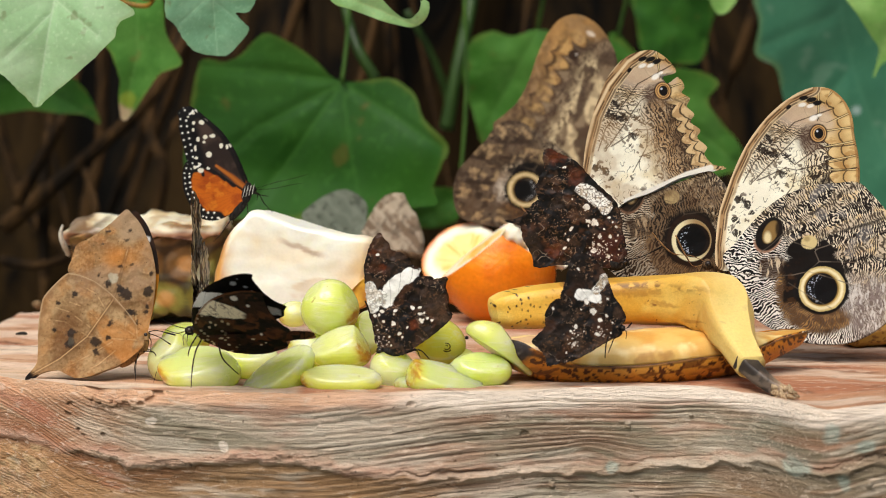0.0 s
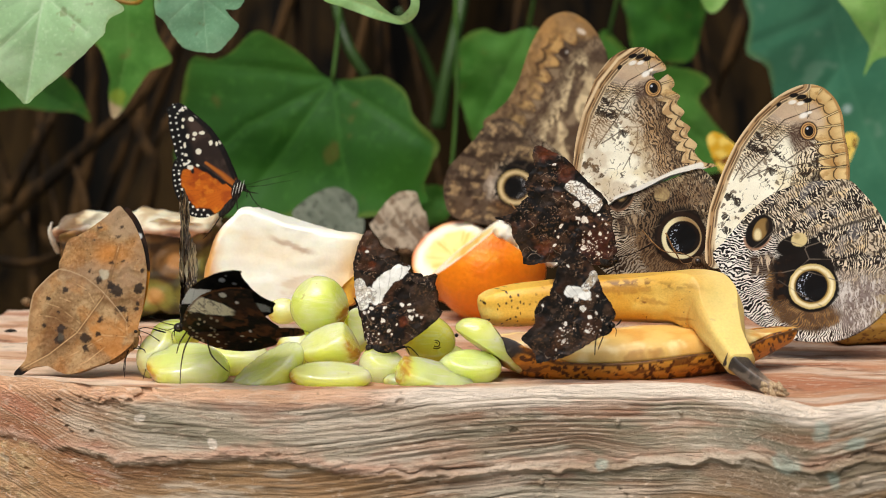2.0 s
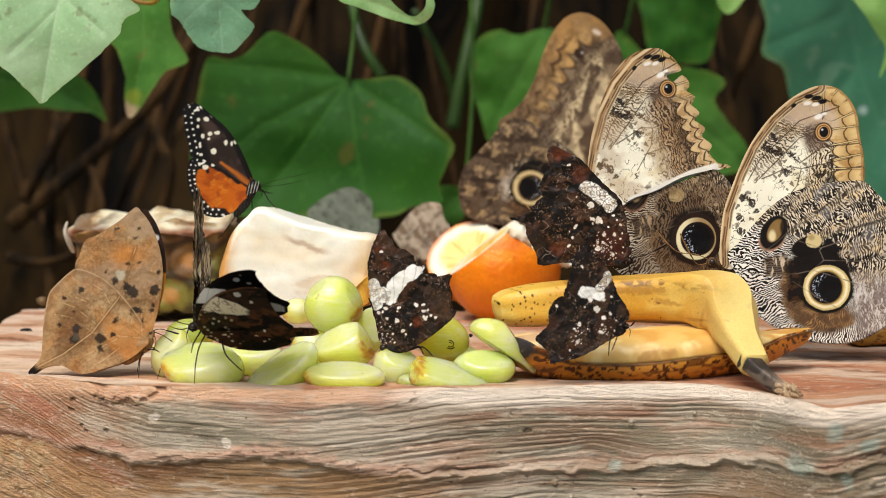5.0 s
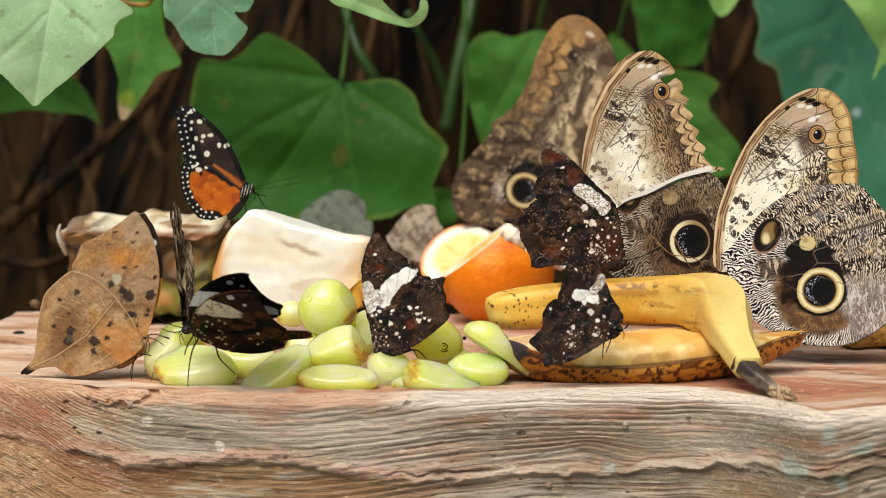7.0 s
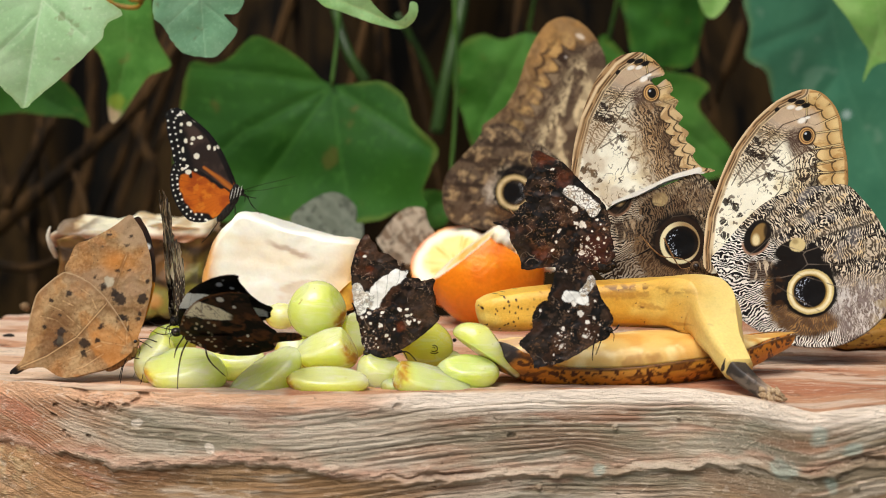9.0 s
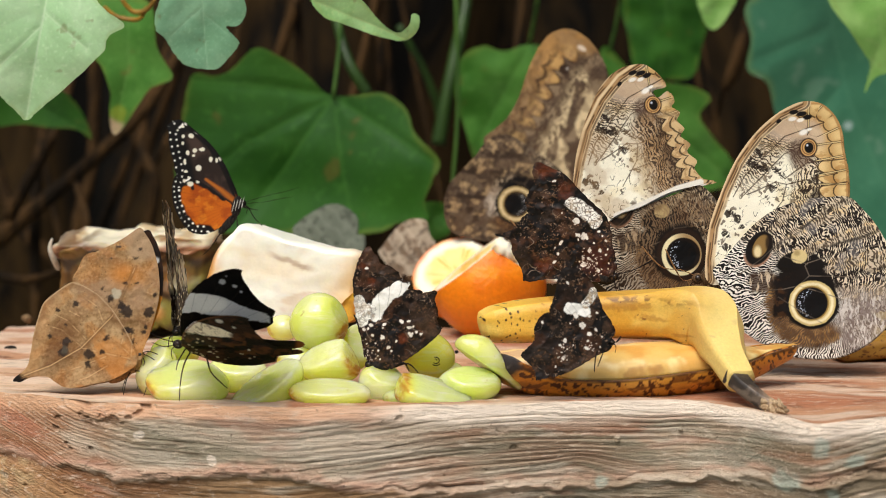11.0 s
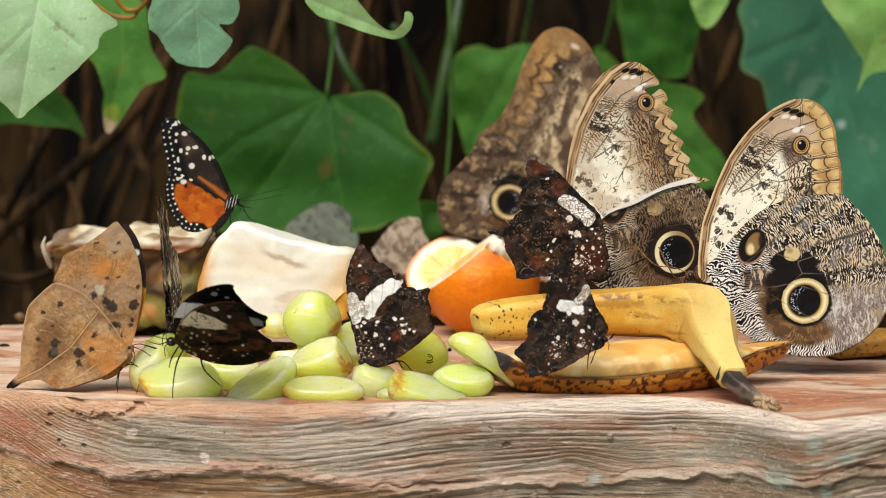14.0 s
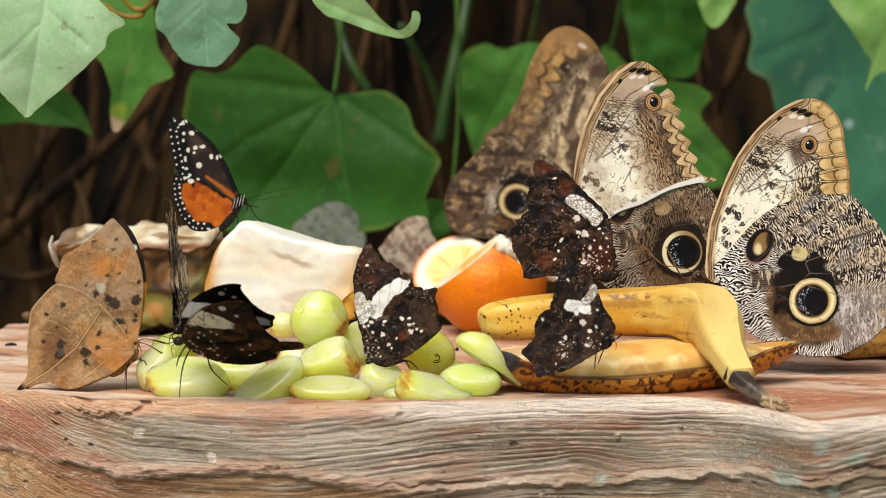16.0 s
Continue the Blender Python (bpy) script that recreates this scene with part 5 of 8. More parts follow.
def owl_fore(x, y):
    """Underside of an owl butterfly's forewing."""
    lead, _ = to_line(x, y, OWL_LEAD)
    edge, run = to_line(x, y, OWL_EDGE)
    c = fill(x, (1.0, 0.975, 0.885))
    c = mix(c, (0.93, 0.86, 0.68), step(0.48, 0.68, fbm(x / 40, y / 40, 8)) * 0.6)
    # broken curls and specks on the cream field
    curl = np.minimum(np.abs(fbm(x / 15, y / 15, 3, 2) - 0.5), np.abs(fbm(x / 11, y / 11, 33, 2) - 0.56))
    c = mix(c, (0.22, 0.15, 0.09), step(0.024, 0.008, curl) * step(0.47, 0.54, fbm(x / 12 + 4, y / 12, 6, 3)) * 0.9)
    c = mix(c, (0.30, 0.21, 0.12), step(0.62, 0.67, fbm(x / 6, y / 6, 17, 2)) * step(0.46, 0.56, fbm(x / 32, y / 32, 18)) * 0.8)
    # lines across the cell and along the leading edge towards the tip
    across = rippled(x, y, 0.75 * lead - 0.15 * y, 6.6, 21, 0.55)
    high = step(182, 226, y + 30 * (fbm(x / 24, y / 24, 2) - 0.5)) * step(70, 50, lead)
    c = mix(c, (0.72, 0.58, 0.40), high * 0.35)
    c = mix(c, (0.20, 0.13, 0.08), high * step(0.12, 0.34, rippled(x, y, 0.9 * y + 0.5 * x, 5.6, 26, 0.7)) * 0.92)
    # lines inside the ochre margin
    zone = step(100, 78, edge + 34 * (fbm(x / 22, y / 22, 4) - 0.5)) * step(26, 32, edge)
    c = mix(c, (0.84, 0.72, 0.55), zone * 0.45)
    c = mix(c, (0.17, 0.11, 0.07), zone * step(0.0, 0.2, rippled(x, y, edge + 0.12 * lead, 5.0, 41, 0.8)) * 0.95)
    c = mix(c, (0.13, 0.085, 0.06), zone * step(0.58, 0.66, fbm(x / 15, y / 15, 28)) * 0.75)
    c = mix(c, (0.24, 0.16, 0.10), step(126, 96, edge) * step(98, 118, edge) * step(0.35, 0.7, across) * 0.7)
    # ochre margin with two scalloped lines
    lobe = np.abs(np.sin(run / 25 * np.pi)) ** 0.6
    inner = 33 + 17 * lobe + 5 * (soft(run / 8, edge * 0, 6) - 0.5)
    band = step(inner + 1, inner - 1, edge)
    tip = step(258, 292, y)
    band = np.maximum(band, tip * step(64, 54, edge))
    c = mix(c, (0.80, 0.65, 0.42), band)
    c = mix(c, (0.93, 0.81, 0.58), band * step(0.1, 0.8, np.clip((edge - 22) / 24, 0, 1)) * step(0.3, 0.8, lobe) * 0.85)
    c = mix(c, (0.92, 0.80, 0.56), band * step(21, 6, edge) * step(0.35, 0.9, lobe) * 0.8)
    c = mix(c, (0.66, 0.45, 0.20), band * step(0.52, 0.7, fbm(x / 16, y / 10, 14)) * 0.55)
    c = mix(c, (0.80, 0.71, 0.62), tip * step(22, 36, edge) * step(80, 62, edge) * 0.75)
    for d0, dark in ((inner, 0.9), (14 + 10 * lobe, 0.85)):
        c = mix(c, (0.20, 0.115, 0.05), step(2.2, 0.7, np.abs(edge - d0 + 2.5 * (fbm(x / 6, y / 6, 9, 2) - 0.5))) * dark * (1 - 0.8 * tip * (d0 is inner)))
    rib = np.abs(((run + 12.5) % 25) - 12.5)
    c = mix(c, (0.18, 0.11, 0.06), step(62, 54, edge) * step(14, 18, run) * step(2.6, 1.2, rib) * 0.85)
    c = mix(c, (0.95, 0.85, 0.62), step(52, 46, edge) * step(14, 18, run) * step(1.2, 0.4, rib) * 0.8)
    c = mix(c, (0.70, 0.50, 0.28), step(3, 1, edge) * 0.8)
    # veins
    for line in (((-46.3, 207.8), (-53.2, 178.2), (-84.7, 137.9)), ((-67.9, 163.5), (-36.4, 169.4)), ((-46.3, 207.8), (-11.8, 215.7), (42.3, 227.5)), ((-49.2, 217.6), (-11.8, 245.2), (57.1, 253.1)), ((-120.1, 190.1), (-75.8, 235.4), (-51.2, 261.0), (-11.8, 278.7)), ((-115.2, 190.1), (-100.4, 196.0), (-66.0, 211.7), (-46.3, 207.8)), ((-78.8, 245.2), (-49.2, 217.6)), ((-21.7, 196.0), (17.7, 204.8), (59.1, 212.7)), ((-139.8, 186.1), (-120.1, 222.6), (-51.2, 291.5), (17.7, 316.1))):
        d, _ = to_line(x, y, line)
        c = mix(c, (0.27, 0.19, 0.12), step(1.7, 0.5, d + 0.8 * (soft(x / 9, y / 9, 4) - 0.4)) * 0.85)
    for mx, my, rx, ry, lean in ((-104.4, 245.2, 14, 8, 0.6), (-88.6, 235.4, 9, 6, 0.2), (-67.0, 234.4, 10, 6, 0.5), (-55.1, 225.5, 8, 4, 0.4), (-70.9, 200.9, 7, 9, 0.2), (-144.8, 156.6, 9, 7, 0.3), (-132.0, 146.7, 6, 7, 0.2), (-151.6, 121.1, 8, 5, 0.4), (-98.5, 266.9, 12, 5, 0.9), (-149.7, 97.5, 8, 7, 0.2), (-123.1, 133.9, 5, 4, 0), (-11.8, 196.0, 12, 5, 0.2)):
        u, v = (x - mx) * math.cos(lean) - (y - my) * math.sin(lean), (x - mx) * math.sin(lean) + (y - my) * math.cos(lean)
        d = np.hypot(u / rx, v / ry) + 1.3 * (fbm(x / 6, y / 6, 12, 3) - 0.5)
        c = mix(c, (0.14, 0.09, 0.06), step(1.1, 0.75, d) * step(-0.9, 0.1, across + 0.4) * 0.95)
    # tan leading edge of fine stripes
    c = mix(c, (0.70, 0.55, 0.38), step(18, 12, lead))
    c = mix(c, (0.92, 0.83, 0.67), step(18, 15, lead) * step(9, 12, lead) * 0.8)
    for d0, w in ((5, 1.3), (9, 1.0), (13.5, 1.6)):
        c = mix(c, (0.30, 0.20, 0.12), step(w + 0.8, w - 0.6, np.abs(lead - d0 + 1.5 * (fbm(x / 30, y / 30, 19, 2) - 0.5))) * step(0.25, 0.5, soft(x / 14, y / 14, d0)) * 0.8)
    c = mix(c, (0.93, 0.83, 0.66), step(3.5, 1.2, lead) * 0.85)
    # small eyespot and marks at the tip
    r = np.hypot((x + 9) * 1.08, y - 272)
    c = mix(c, (0.36, 0.26, 0.21), step(30, 14, np.hypot(x + 22, (y - 262) * 0.9)) * 0.75)
    c = mix(c, (0.20, 0.12, 0.08), step(18.5, 15.5, r))
    c = mix(c, (0.84, 0.66, 0.42), step(15.5, 13.5, r))
    c = mix(c, (0.42, 0.24, 0.12), step(1.6, 0.5, np.abs(r - 11.5)) * 0.8)
    c = mix(c, (0.06, 0.04, 0.035), step(10.5, 8.5, np.hypot((x + 8) * 1.2, y - 272)))
    c = mix(c, (0.82, 0.84, 0.90), step(2.6, 1.2, np.hypot(x + 11, y - 276)))
    for mx, my, rx, ry in ((-36, 334, 8, 4), (-22, 331, 9, 4.5), (-12, 325, 8, 4.5), (-62, 318, 4, 4)):
        d = np.hypot((x - mx - 0.5 * (y - my)) / rx, (y - my) / ry)
        c = mix(c, (0.06, 0.04, 0.03), step(1.15, 0.8, d))
    for mx, my, rx, ry in ((-38, 322, 8, 4.5), (-24, 320, 7, 4), (-18, 299, 8, 6), (-8, 304, 5, 3)):
        d = np.hypot((x - mx - 0.5 * (y - my)) / rx, (y - my) / ry)
        c = mix(c, (0.99, 0.97, 0.93), step(1.2, 0.5, d) * 0.9)
    return c


def owl_hind(x, y):
    """Underside of an owl butterfly's hindwing, with its great eyespot."""
    r = np.hypot(x, y * 1.02)
    reach = np.hypot(x + 175, y - 42)
    cloud = fbm(x / 34, y / 34, 12)
    # crisp lines that spread from the eye over the lower and inner side
    ang = np.arctan2(y - 45, x - 45)
    low = rippled(x, y, (ang % (2 * np.pi)) * 165, 5.0, 3, 0.55)
    up = rippled(x, y, reach, 5.0, 13, 1.0)
    upper = step(20, 62, y + 0.55 * x + 30 * (cloud - 0.5))
    c = fill(x, (0.985, 0.965, 0.92))
    c = mix(c, (0.90, 0.83, 0.71), upper * 0.8)
    dark = mix(fill(x, (0.045, 0.038, 0.036)), (0.095, 0.065, 0.045), upper)
    m = (step(-0.16, 0.06, low) * (1 - upper) + step(-0.42, -0.12, up) * upper)[:, None]
    c = c * (1 - m) + dark * m
    # dark clumps in rows between the veins towards the outer margin
    fan = np.arctan2(y - 30, x + 175)
    rows = np.sin(fan * 30 + 3.6 * (fbm(x / 26, y / 26, 9) - 0.5))
    outer = upper * step(70, 190, reach)
    c = mix(c, (0.66, 0.58, 0.48), step(0.2, -0.6, rows) * outer * 0.45)
    c = mix(c, (0.16, 0.11, 0.08), step(-0.1, -0.8, rows) * outer * step(0.25, 0.7, up) * 0.7)
    c = mix(c, (0.105, 0.07, 0.05), step(-0.35, 0.30, rows + 1.3 * (fbm(x / 9, y / 9, 31, 3) - 0.5)) * outer * step(-1.0, 0.0, up) * 0.9)
    c = mix(c, (0.90, 0.80, 0.62), step(0.56, 0.64, fbm(x / 13, y / 9, 15)) * outer * step(0.3, -0.3, rows) * step(0.2, -0.5, up) * 0.9)
    c = mix(c, (0.52, 0.50, 0.50), step(0.60, 0.70, fbm(x / 26, y / 26, 34)) * outer * 0.4)
    c = mix(c, (0.09, 0.065, 0.05), step(0.07, 0.01, np.abs((fan * 4.2 + 0.22 * fbm(x / 60, y / 60, 58)) % 1 - 0.5) + 0.05 * (fbm(x / 6, y / 6, 59) - 0.5)) * upper * step(70, 130, reach) * (0.3 + 0.5 * step(0.35, 0.6, fbm(x / 20, y / 20, 60))))
    # brown streaks between the lesser eyes and the great one
    patch = np.exp(-(((x + 88) / 34) ** 2 + ((y - 38) / 26) ** 2))
    c = mix(c, (0.24, 0.15, 0.085), step(0.35, 0.7, patch + 0.5 * (fbm(x / 7, y / 16, 44, 3) - 0.5)) * 0.9)
    c = mix(c, (0.88, 0.80, 0.68), step(0.4, 0.8, patch) * step(0.57, 0.66, fbm(x / 4, y / 14, 46, 3)) * 0.85)
    # pale downy side beyond the eye
    pale = step(44, 56, r) * step(36, -18, y - 0.12 * x + 26 * (cloud - 0.5)) * step(14, 60, x + 0.25 * y + 22 * (fbm(x / 16, y / 16, 23) - 0.5))
    c = mix(c, (0.70, 0.65, 0.61), pale * 0.75)
    c = mix(c, (0.40, 0.33, 0.29), pale * step(0.1, 0.5, rippled(x, y, 0.9 * x + 0.4 * y, 5.4, 73, 1.2)) * 0.8)
    c = mix(c, (0.50, 0.44, 0.42), pale * step(0.52, 0.66, fbm(x / 7, y / 10, 19)) * 0.75)
    c = mix(c, (0.95, 0.93, 0.90), pale * step(0.56, 0.66, fbm(x / 4, y / 12, 20, 3)) * 0.6)
    c = mix(c, (0.70, 0.62, 0.44), pale * step(96, 125, x) * step(0.45, 0.6, fbm(x / 12, y / 12, 37)) * 0.6)
    # ochre crescent under the eye
    arc = np.hypot(x + 2, y + 2)
    side = np.clip(-(0.62 * y + 0.5 * x) / (r + 1), -1, 1)
    crescent = step(84, 72, arc + 10 * (fbm(x / 14, y / 14, 51) - 0.5)) * step(-0.05, 0.22, side)
    c = mix(c, (0.40, 0.275, 0.14), crescent * 0.9)
    c = mix(c, (0.72, 0.56, 0.34), crescent * step(0.1, 0.7, low) * step(0.40, 0.6, fbm(x / 12, y / 12, 53)) * 0.8)
    c = mix(c, (0.26, 0.16, 0.08), crescent * step(0.0, -0.7, low) * 0.7)
    # dark rim below
    c = mix(c, (0.08, 0.06, 0.05), step(6, 2, np.abs(y + 76 - 0.10 * x + 7 * (fbm(x / 14, y / 14, 38) - 0.5))) * step(-30, 30, x) * step(0.42, 0.62, fbm(x / 18, y / 18, 57)) * 0.6)
    c = mix(c, (0.18, 0.12, 0.085), step(-70, -92, y + 10 * (fbm(x / 20, y / 20, 39) - 0.5) - 0.06 * x) * step(-0.2, 0.6, low + 0.3) * 0.75)
    # dark surround of the eyes
    halo = np.hypot((x + 14) / 60, (y - 14) / 54) + 0.55 * (fbm(x / 20, y / 20, 22) - 0.5)
    c = mix(c, (0.085, 0.06, 0.045), step(1.08, 0.88, halo) * step(-52, -24, y - 0.2 * x))
    c = mix(c, (0.30, 0.19, 0.10), step(1.08, 0.9, halo) * step(0.52, 0.7, fbm(x / 12, y / 12, 24)) * step(30, 60, -x) * 0.8)
    c = mix(c, (0.07, 0.05, 0.04), step(0.95, 0.75, np.hypot((x - 6) / 20, (y - 62) / 30) + 0.9 * (fbm(x / 9, y / 9, 25) - 0.5)))
    c = mix(c, (0.05, 0.04, 0.035), step(48.5, 45.0, r))
    ring = r + 2.5 * (fbm(x / 8, y / 8, 2) - 0.5)
    c = mix(c, (0.85, 0.76, 0.50), step(42, 40, ring))
    c = mix(c, (0.98, 0.94, 0.78), step(4.5, 0.5, np.abs(ring - 35)) * 0.85)
    c = mix(c, (0.62, 0.50, 0.26), step(31.5, 29.5, np.hypot(x + 1, y)))
    c = mix(c, (0.03, 0.027, 0.032), step(29.5, 27, np.hypot(x + 1, y)))
    near, number = dots(x / 3.0, y / 3.0, 31)
    c = mix(c, (0.80, 0.84, 0.92), step(0.42, 0.2, near) * step(0.35, 0.5, number) * step(27, 24, r) * step(17, 22, np.hypot(x - 4, y + 1)) * step(2, -8, x) * 0.95)
    # two lesser eyes
    a = np.hypot((x + 94 - 0.25 * (y - 99)) / 24, (y - 97) / 31)
    c = mix(c, (0.66, 0.50, 0.40), step(1.16, 1.02, a) * step(0, 12, 92 - y))
    c = mix(c, (0.07, 0.045, 0.03), step(1.02, 0.90, a))
    a = np.hypot((x + 92 - 0.3 * (y - 99)) / 14, (y - 100) / 21)
    c = mix(c, (0.55, 0.43, 0.24), step(1.05, 0.85, a))
    c = mix(c, (0.93, 0.86, 0.66), step(1.0, 0.4, np.hypot((x + 97) / 9, (y - 90) / 15)) * step(1.0, 0.8, a) * 0.9)
    c = mix(c, (0.10, 0.06, 0.035), step(1.0, 0.5, np.hypot((x + 76) / 10, (y - 106) / 20)) * 0.9)
    a = np.hypot((x + 36) / 27, (y - 82 - 0.25 * x) / 17)
    c = mix(c, (0.07, 0.05, 0.035), step(1.12, 0.92, a))
    a = np.hypot((x + 24) / 14.5, (y - 82) / 13) + 0.2 * (fbm(x / 5, y / 5, 7) - 0.5)
    c = mix(c, (0.86, 0.78, 0.56), step(1.05, 0.85, a))
    c = mix(c, (0.62, 0.52, 0.33), step(0.7, 0.2, np.hypot((x + 28) / 12, (y - 88) / 10)) * 0.7)
    for line in (((-161.5, 32.5), (-110.3, 21.7), (-51.2, 24.6), (-25.6, 30.5), (-5.9, 48.3), (114.2, 46.3)), ((-5.9, 48.3), (-13.8, 66.0)), ((-49.2, 81.7), (-11.8, 69.9), (47.3, 89.6), (114.2, 103.4)), ((-132.0, 48.3), (-90.6, 77.8), (-59.1, 107.3), (-11.8, 131.0), (76.8, 156.6)), ((-23.6, 30.5), (17.7, 18.7), (47.3, 8.9), (86.7, -3.0)), ((-59.1, 10.8), (-21.7, -12.8), (17.7, -34.5)), ((-149.7, 20.7), (-143.8, -8.9), (-105.4, -60.1), (-51.2, -91.6))):
        d, _ = to_line(x, y, line)
        c = mix(c, (0.46, 0.41, 0.36), step(1.5, 0.5, d) * (0.30 + 0.45 * step(0.4, 0.6, soft(x / 12, y / 12, 58))))
    return c


def moved(paint, turn, flip=1, cx=0.0, cy=0.0, size=1.0):
    """The same markings on a wing that is turned, mirrored or smaller in its own plane."""
    ca, sa = math.cos(radians(turn)), math.sin(radians(turn))

    def other(x, y):
        x, y = (x - cx) / size, (y - cy) / size
        return paint(flip * (x * ca + y * sa), -x * sa + y * ca)
    return other


def turned(points, turn, flip=1, size=1.0):
    ca, sa = math.cos(radians(turn)), math.sin(radians(turn))
    return [(size * (flip * x * ca - y * sa), size * (flip * x * sa + y * ca)) for x, y in points]


def bowed(unit, amount, seed, crumple=0.0):
    """Gentle waves of a wing out of its plane, and the creases of a worn one."""
    def camber(x, y):
        return unit * (crumple * (np.abs(fbm(x / 24, y / 24, seed + 3, 3) - 0.5) * 4 - 0.5) + amount * np.sin(x / 70 + seed) + amount * 0.7 * np.sin(y / 60 + seed * 2) + amount * 0.5 * (fbm(x / 40, y / 40, seed) - 0.5) * 2)
    return camber


def wing(name, rig, outline, paint, unit, cell, offset=(0, 0, 0), turn=(0, 0, 0), back=None, bow=4.0, seed=1, label="", smooth=8, crumple=0.0, material=None):
    mesh = raster(outline, cell, paint, back, bowed(unit, bow, seed, crumple), 0.00015, unit, smooth)
    ob = finish(name, mesh, material or WING, rig, label)
    ob.matrix_basis = pose(*offset, *turn)
    PLANS[ob.name] = (outline, paint, unit, cell, back, bow, seed, smooth, crumple)
    return ob


PLANS = {}


def twin(ob, offset, turn=(0, 0, 0)):
    """The same wing on the far side of the body, less finely marked."""
    outline, paint, unit, cell, back, bow, seed, smooth, crumple = PLANS[ob.name]
    mesh = raster(outline, cell * 2.2, paint, back, bowed(unit, bow, seed, crumple), 0.00015, unit, smooth, 1.5)
    other = finish(ob.name.split(".")[0], mesh, WING, ob.parent)
    other.matrix_basis = pose(*offset, *turn)
    return other


def limbs(rig, unit, legs=(), antennae=(), material=None, thick=1.6, club=True, fine=1.0):
    """Legs and antennae: each a list of points in wing units with depth (x, depth, z)."""
    for pts in legs:
        part("leg", tube_bm([Vector(p) * unit for p in pts], [thick * unit, thick * unit * 0.8, thick * unit * 0.5], 6), material or LEG, rig)
    for pts in antennae:
        radii = [q * unit * fine for q in ((0.9, 0.8, 0.8, 1.7, 1.2) if club else (0.9, 0.8, 0.8, 0.7, 0.4))]
        part("antenna", tube_bm([Vector(p) * unit for p in pts], radii, 6), material or LEG, rig)


def body(rig, unit, thorax, abdomen, head, material):
    """Each of the three: centre (x, depth, z), half axes, and the turn in the wing plane."""
    for name, (c, s, turn) in (("thorax", thorax), ("abdomen", abdomen), ("head", head)):
        bm = blob_bm([a * unit for a in s], 0.08, 900, 2, 3, at=[a * unit for a in c], turn=Euler((0, radians(turn), 0)))
        part(name, bm, material, rig)
    (hx, hy, hz), (sx, sy, sz), _ = head
    for side in (-1, 1):
        part("eye", blob_bm([0.55 * sx * unit] * 3, 0, 1, 0, 2, at=((hx * unit), (hy + side * 0.75 * sy) * unit, (hz + 0.2 * sz) * unit)), EYE, rig, "glossy dark eye")
    out = 1 if hx > thorax[0][0] else -1
    part("proboscis", tube_bm([Vector(q) * unit for q in ((hx + out * 0.7 * sx, hy, hz - 0.4 * sz), (hx + out * 1.3 * sx, hy - 2, hz - 1.4 * sz), (hx + out * 1.1 * sx, hy - 3, hz - 3.2 * sz))], [0.9 * unit, 0.7 * unit, 0.5 * unit], 5), LEG, rig)


def owl_butterfly(place, unit, fore, hind, fore_paint, hind_paint, base, label, tail=1, cell=1.3, lean=0.0):
    rig = thing("owl_butterfly", place, label, "butterfly", "owl butterflies", lean)
    f = wing("forewing", rig, fore, fore_paint, unit, cell, (0, 0.0012, 0), seed=2)
    h = wing("hindwing", rig, hind, hind_paint, unit, cell, seed=2)
    twin(f, (0.0012, 0.0042, -0.0006))
    twin(h, (0.001, 0.0036, -0.0008))
    bx, by = base
    body(rig, unit, ((bx + 10 * tail, 16, by), (26, 14, 16), 20 * tail), ((bx + 60 * tail, 20, by - 30), (48, 12, 13), 28 * tail), ((bx - 20 * tail, 14, by + 4), (10, 10, 10), 0), FUR_BROWN)
    limbs(rig, unit, [[(bx, 8, by - 8), (bx - 22 * tail, -6, by - 20), (bx - 30 * tail, -8, by - 62)], [(bx + 8 * tail, 8, by - 10), (bx - 4 * tail, -10, by - 40), (bx - 6 * tail, -12, by - 80)]],
          [[(bx - 22 * tail, 14, by + 8), (bx - 50 * tail, 8, by + 20), (bx - 85 * tail, 0, by + 26), (bx - 120 * tail, -4, by + 62)], [(bx - 22 * tail, 14, by + 6), (bx - 45 * tail, 2, by + 2), (bx - 60 * tail, -10, by + 20), (bx - 80 * tail, -20, by + 58)]], FUR_TAN)
    return rig


owl_butterfly((0.1263, 0.6900, 0.0252), 0.00019, OWL_FORE, OWL_HIND, owl_fore, owl_hind, (-180, 38),
              "owl butterfly with closed cream and brown wings and a yellow-ringed eyespot", cell=0.78)

def dusky(paint, light=0.72, soften=0.0):
    """The same markings on a darker, browner animal."""
    def other(x, y):
        c = paint(x, y)
        c = mix(c, (0.46, 0.37, 0.28), soften * step(46, 54, np.hypot(x, y)))
        grey = c.mean(1)[:, None]
        return np.clip((0.8 * c + 0.2 * grey) * np.array([1.0, 0.91, 0.78]) * light, 0, 1) ** 1.12
    return other


TORN_FORE = [(-192, 6), (-194, 86), (-194, 143), (-186, 196), (-168, 254), (-146, 301), (-116, 329), (-79, 339), (-56, 330), (-35, 304), (-58, 294), (-46, 280), (-28, 291), (-20, 276), (-25, 266), (-10, 256), (-15, 242), (-2, 228), (-8, 214), (9, 200), (4, 186), (21, 170), (17, 156), (34, 137), (56, 132), (30, 125), (-24, 111), (-74, 86), (-121, 68), (-164, 26)]
owl_b = [(-174, 1), (-146, 42), (-114, 68), (-64, 88), (-14, 108), (28, 124), (52, 108), (68, 81), (88, 36), (96, -14), (86, -69), (46, -94), (0, -100), (-74, -90), (-124, -70), (-162, -36)]


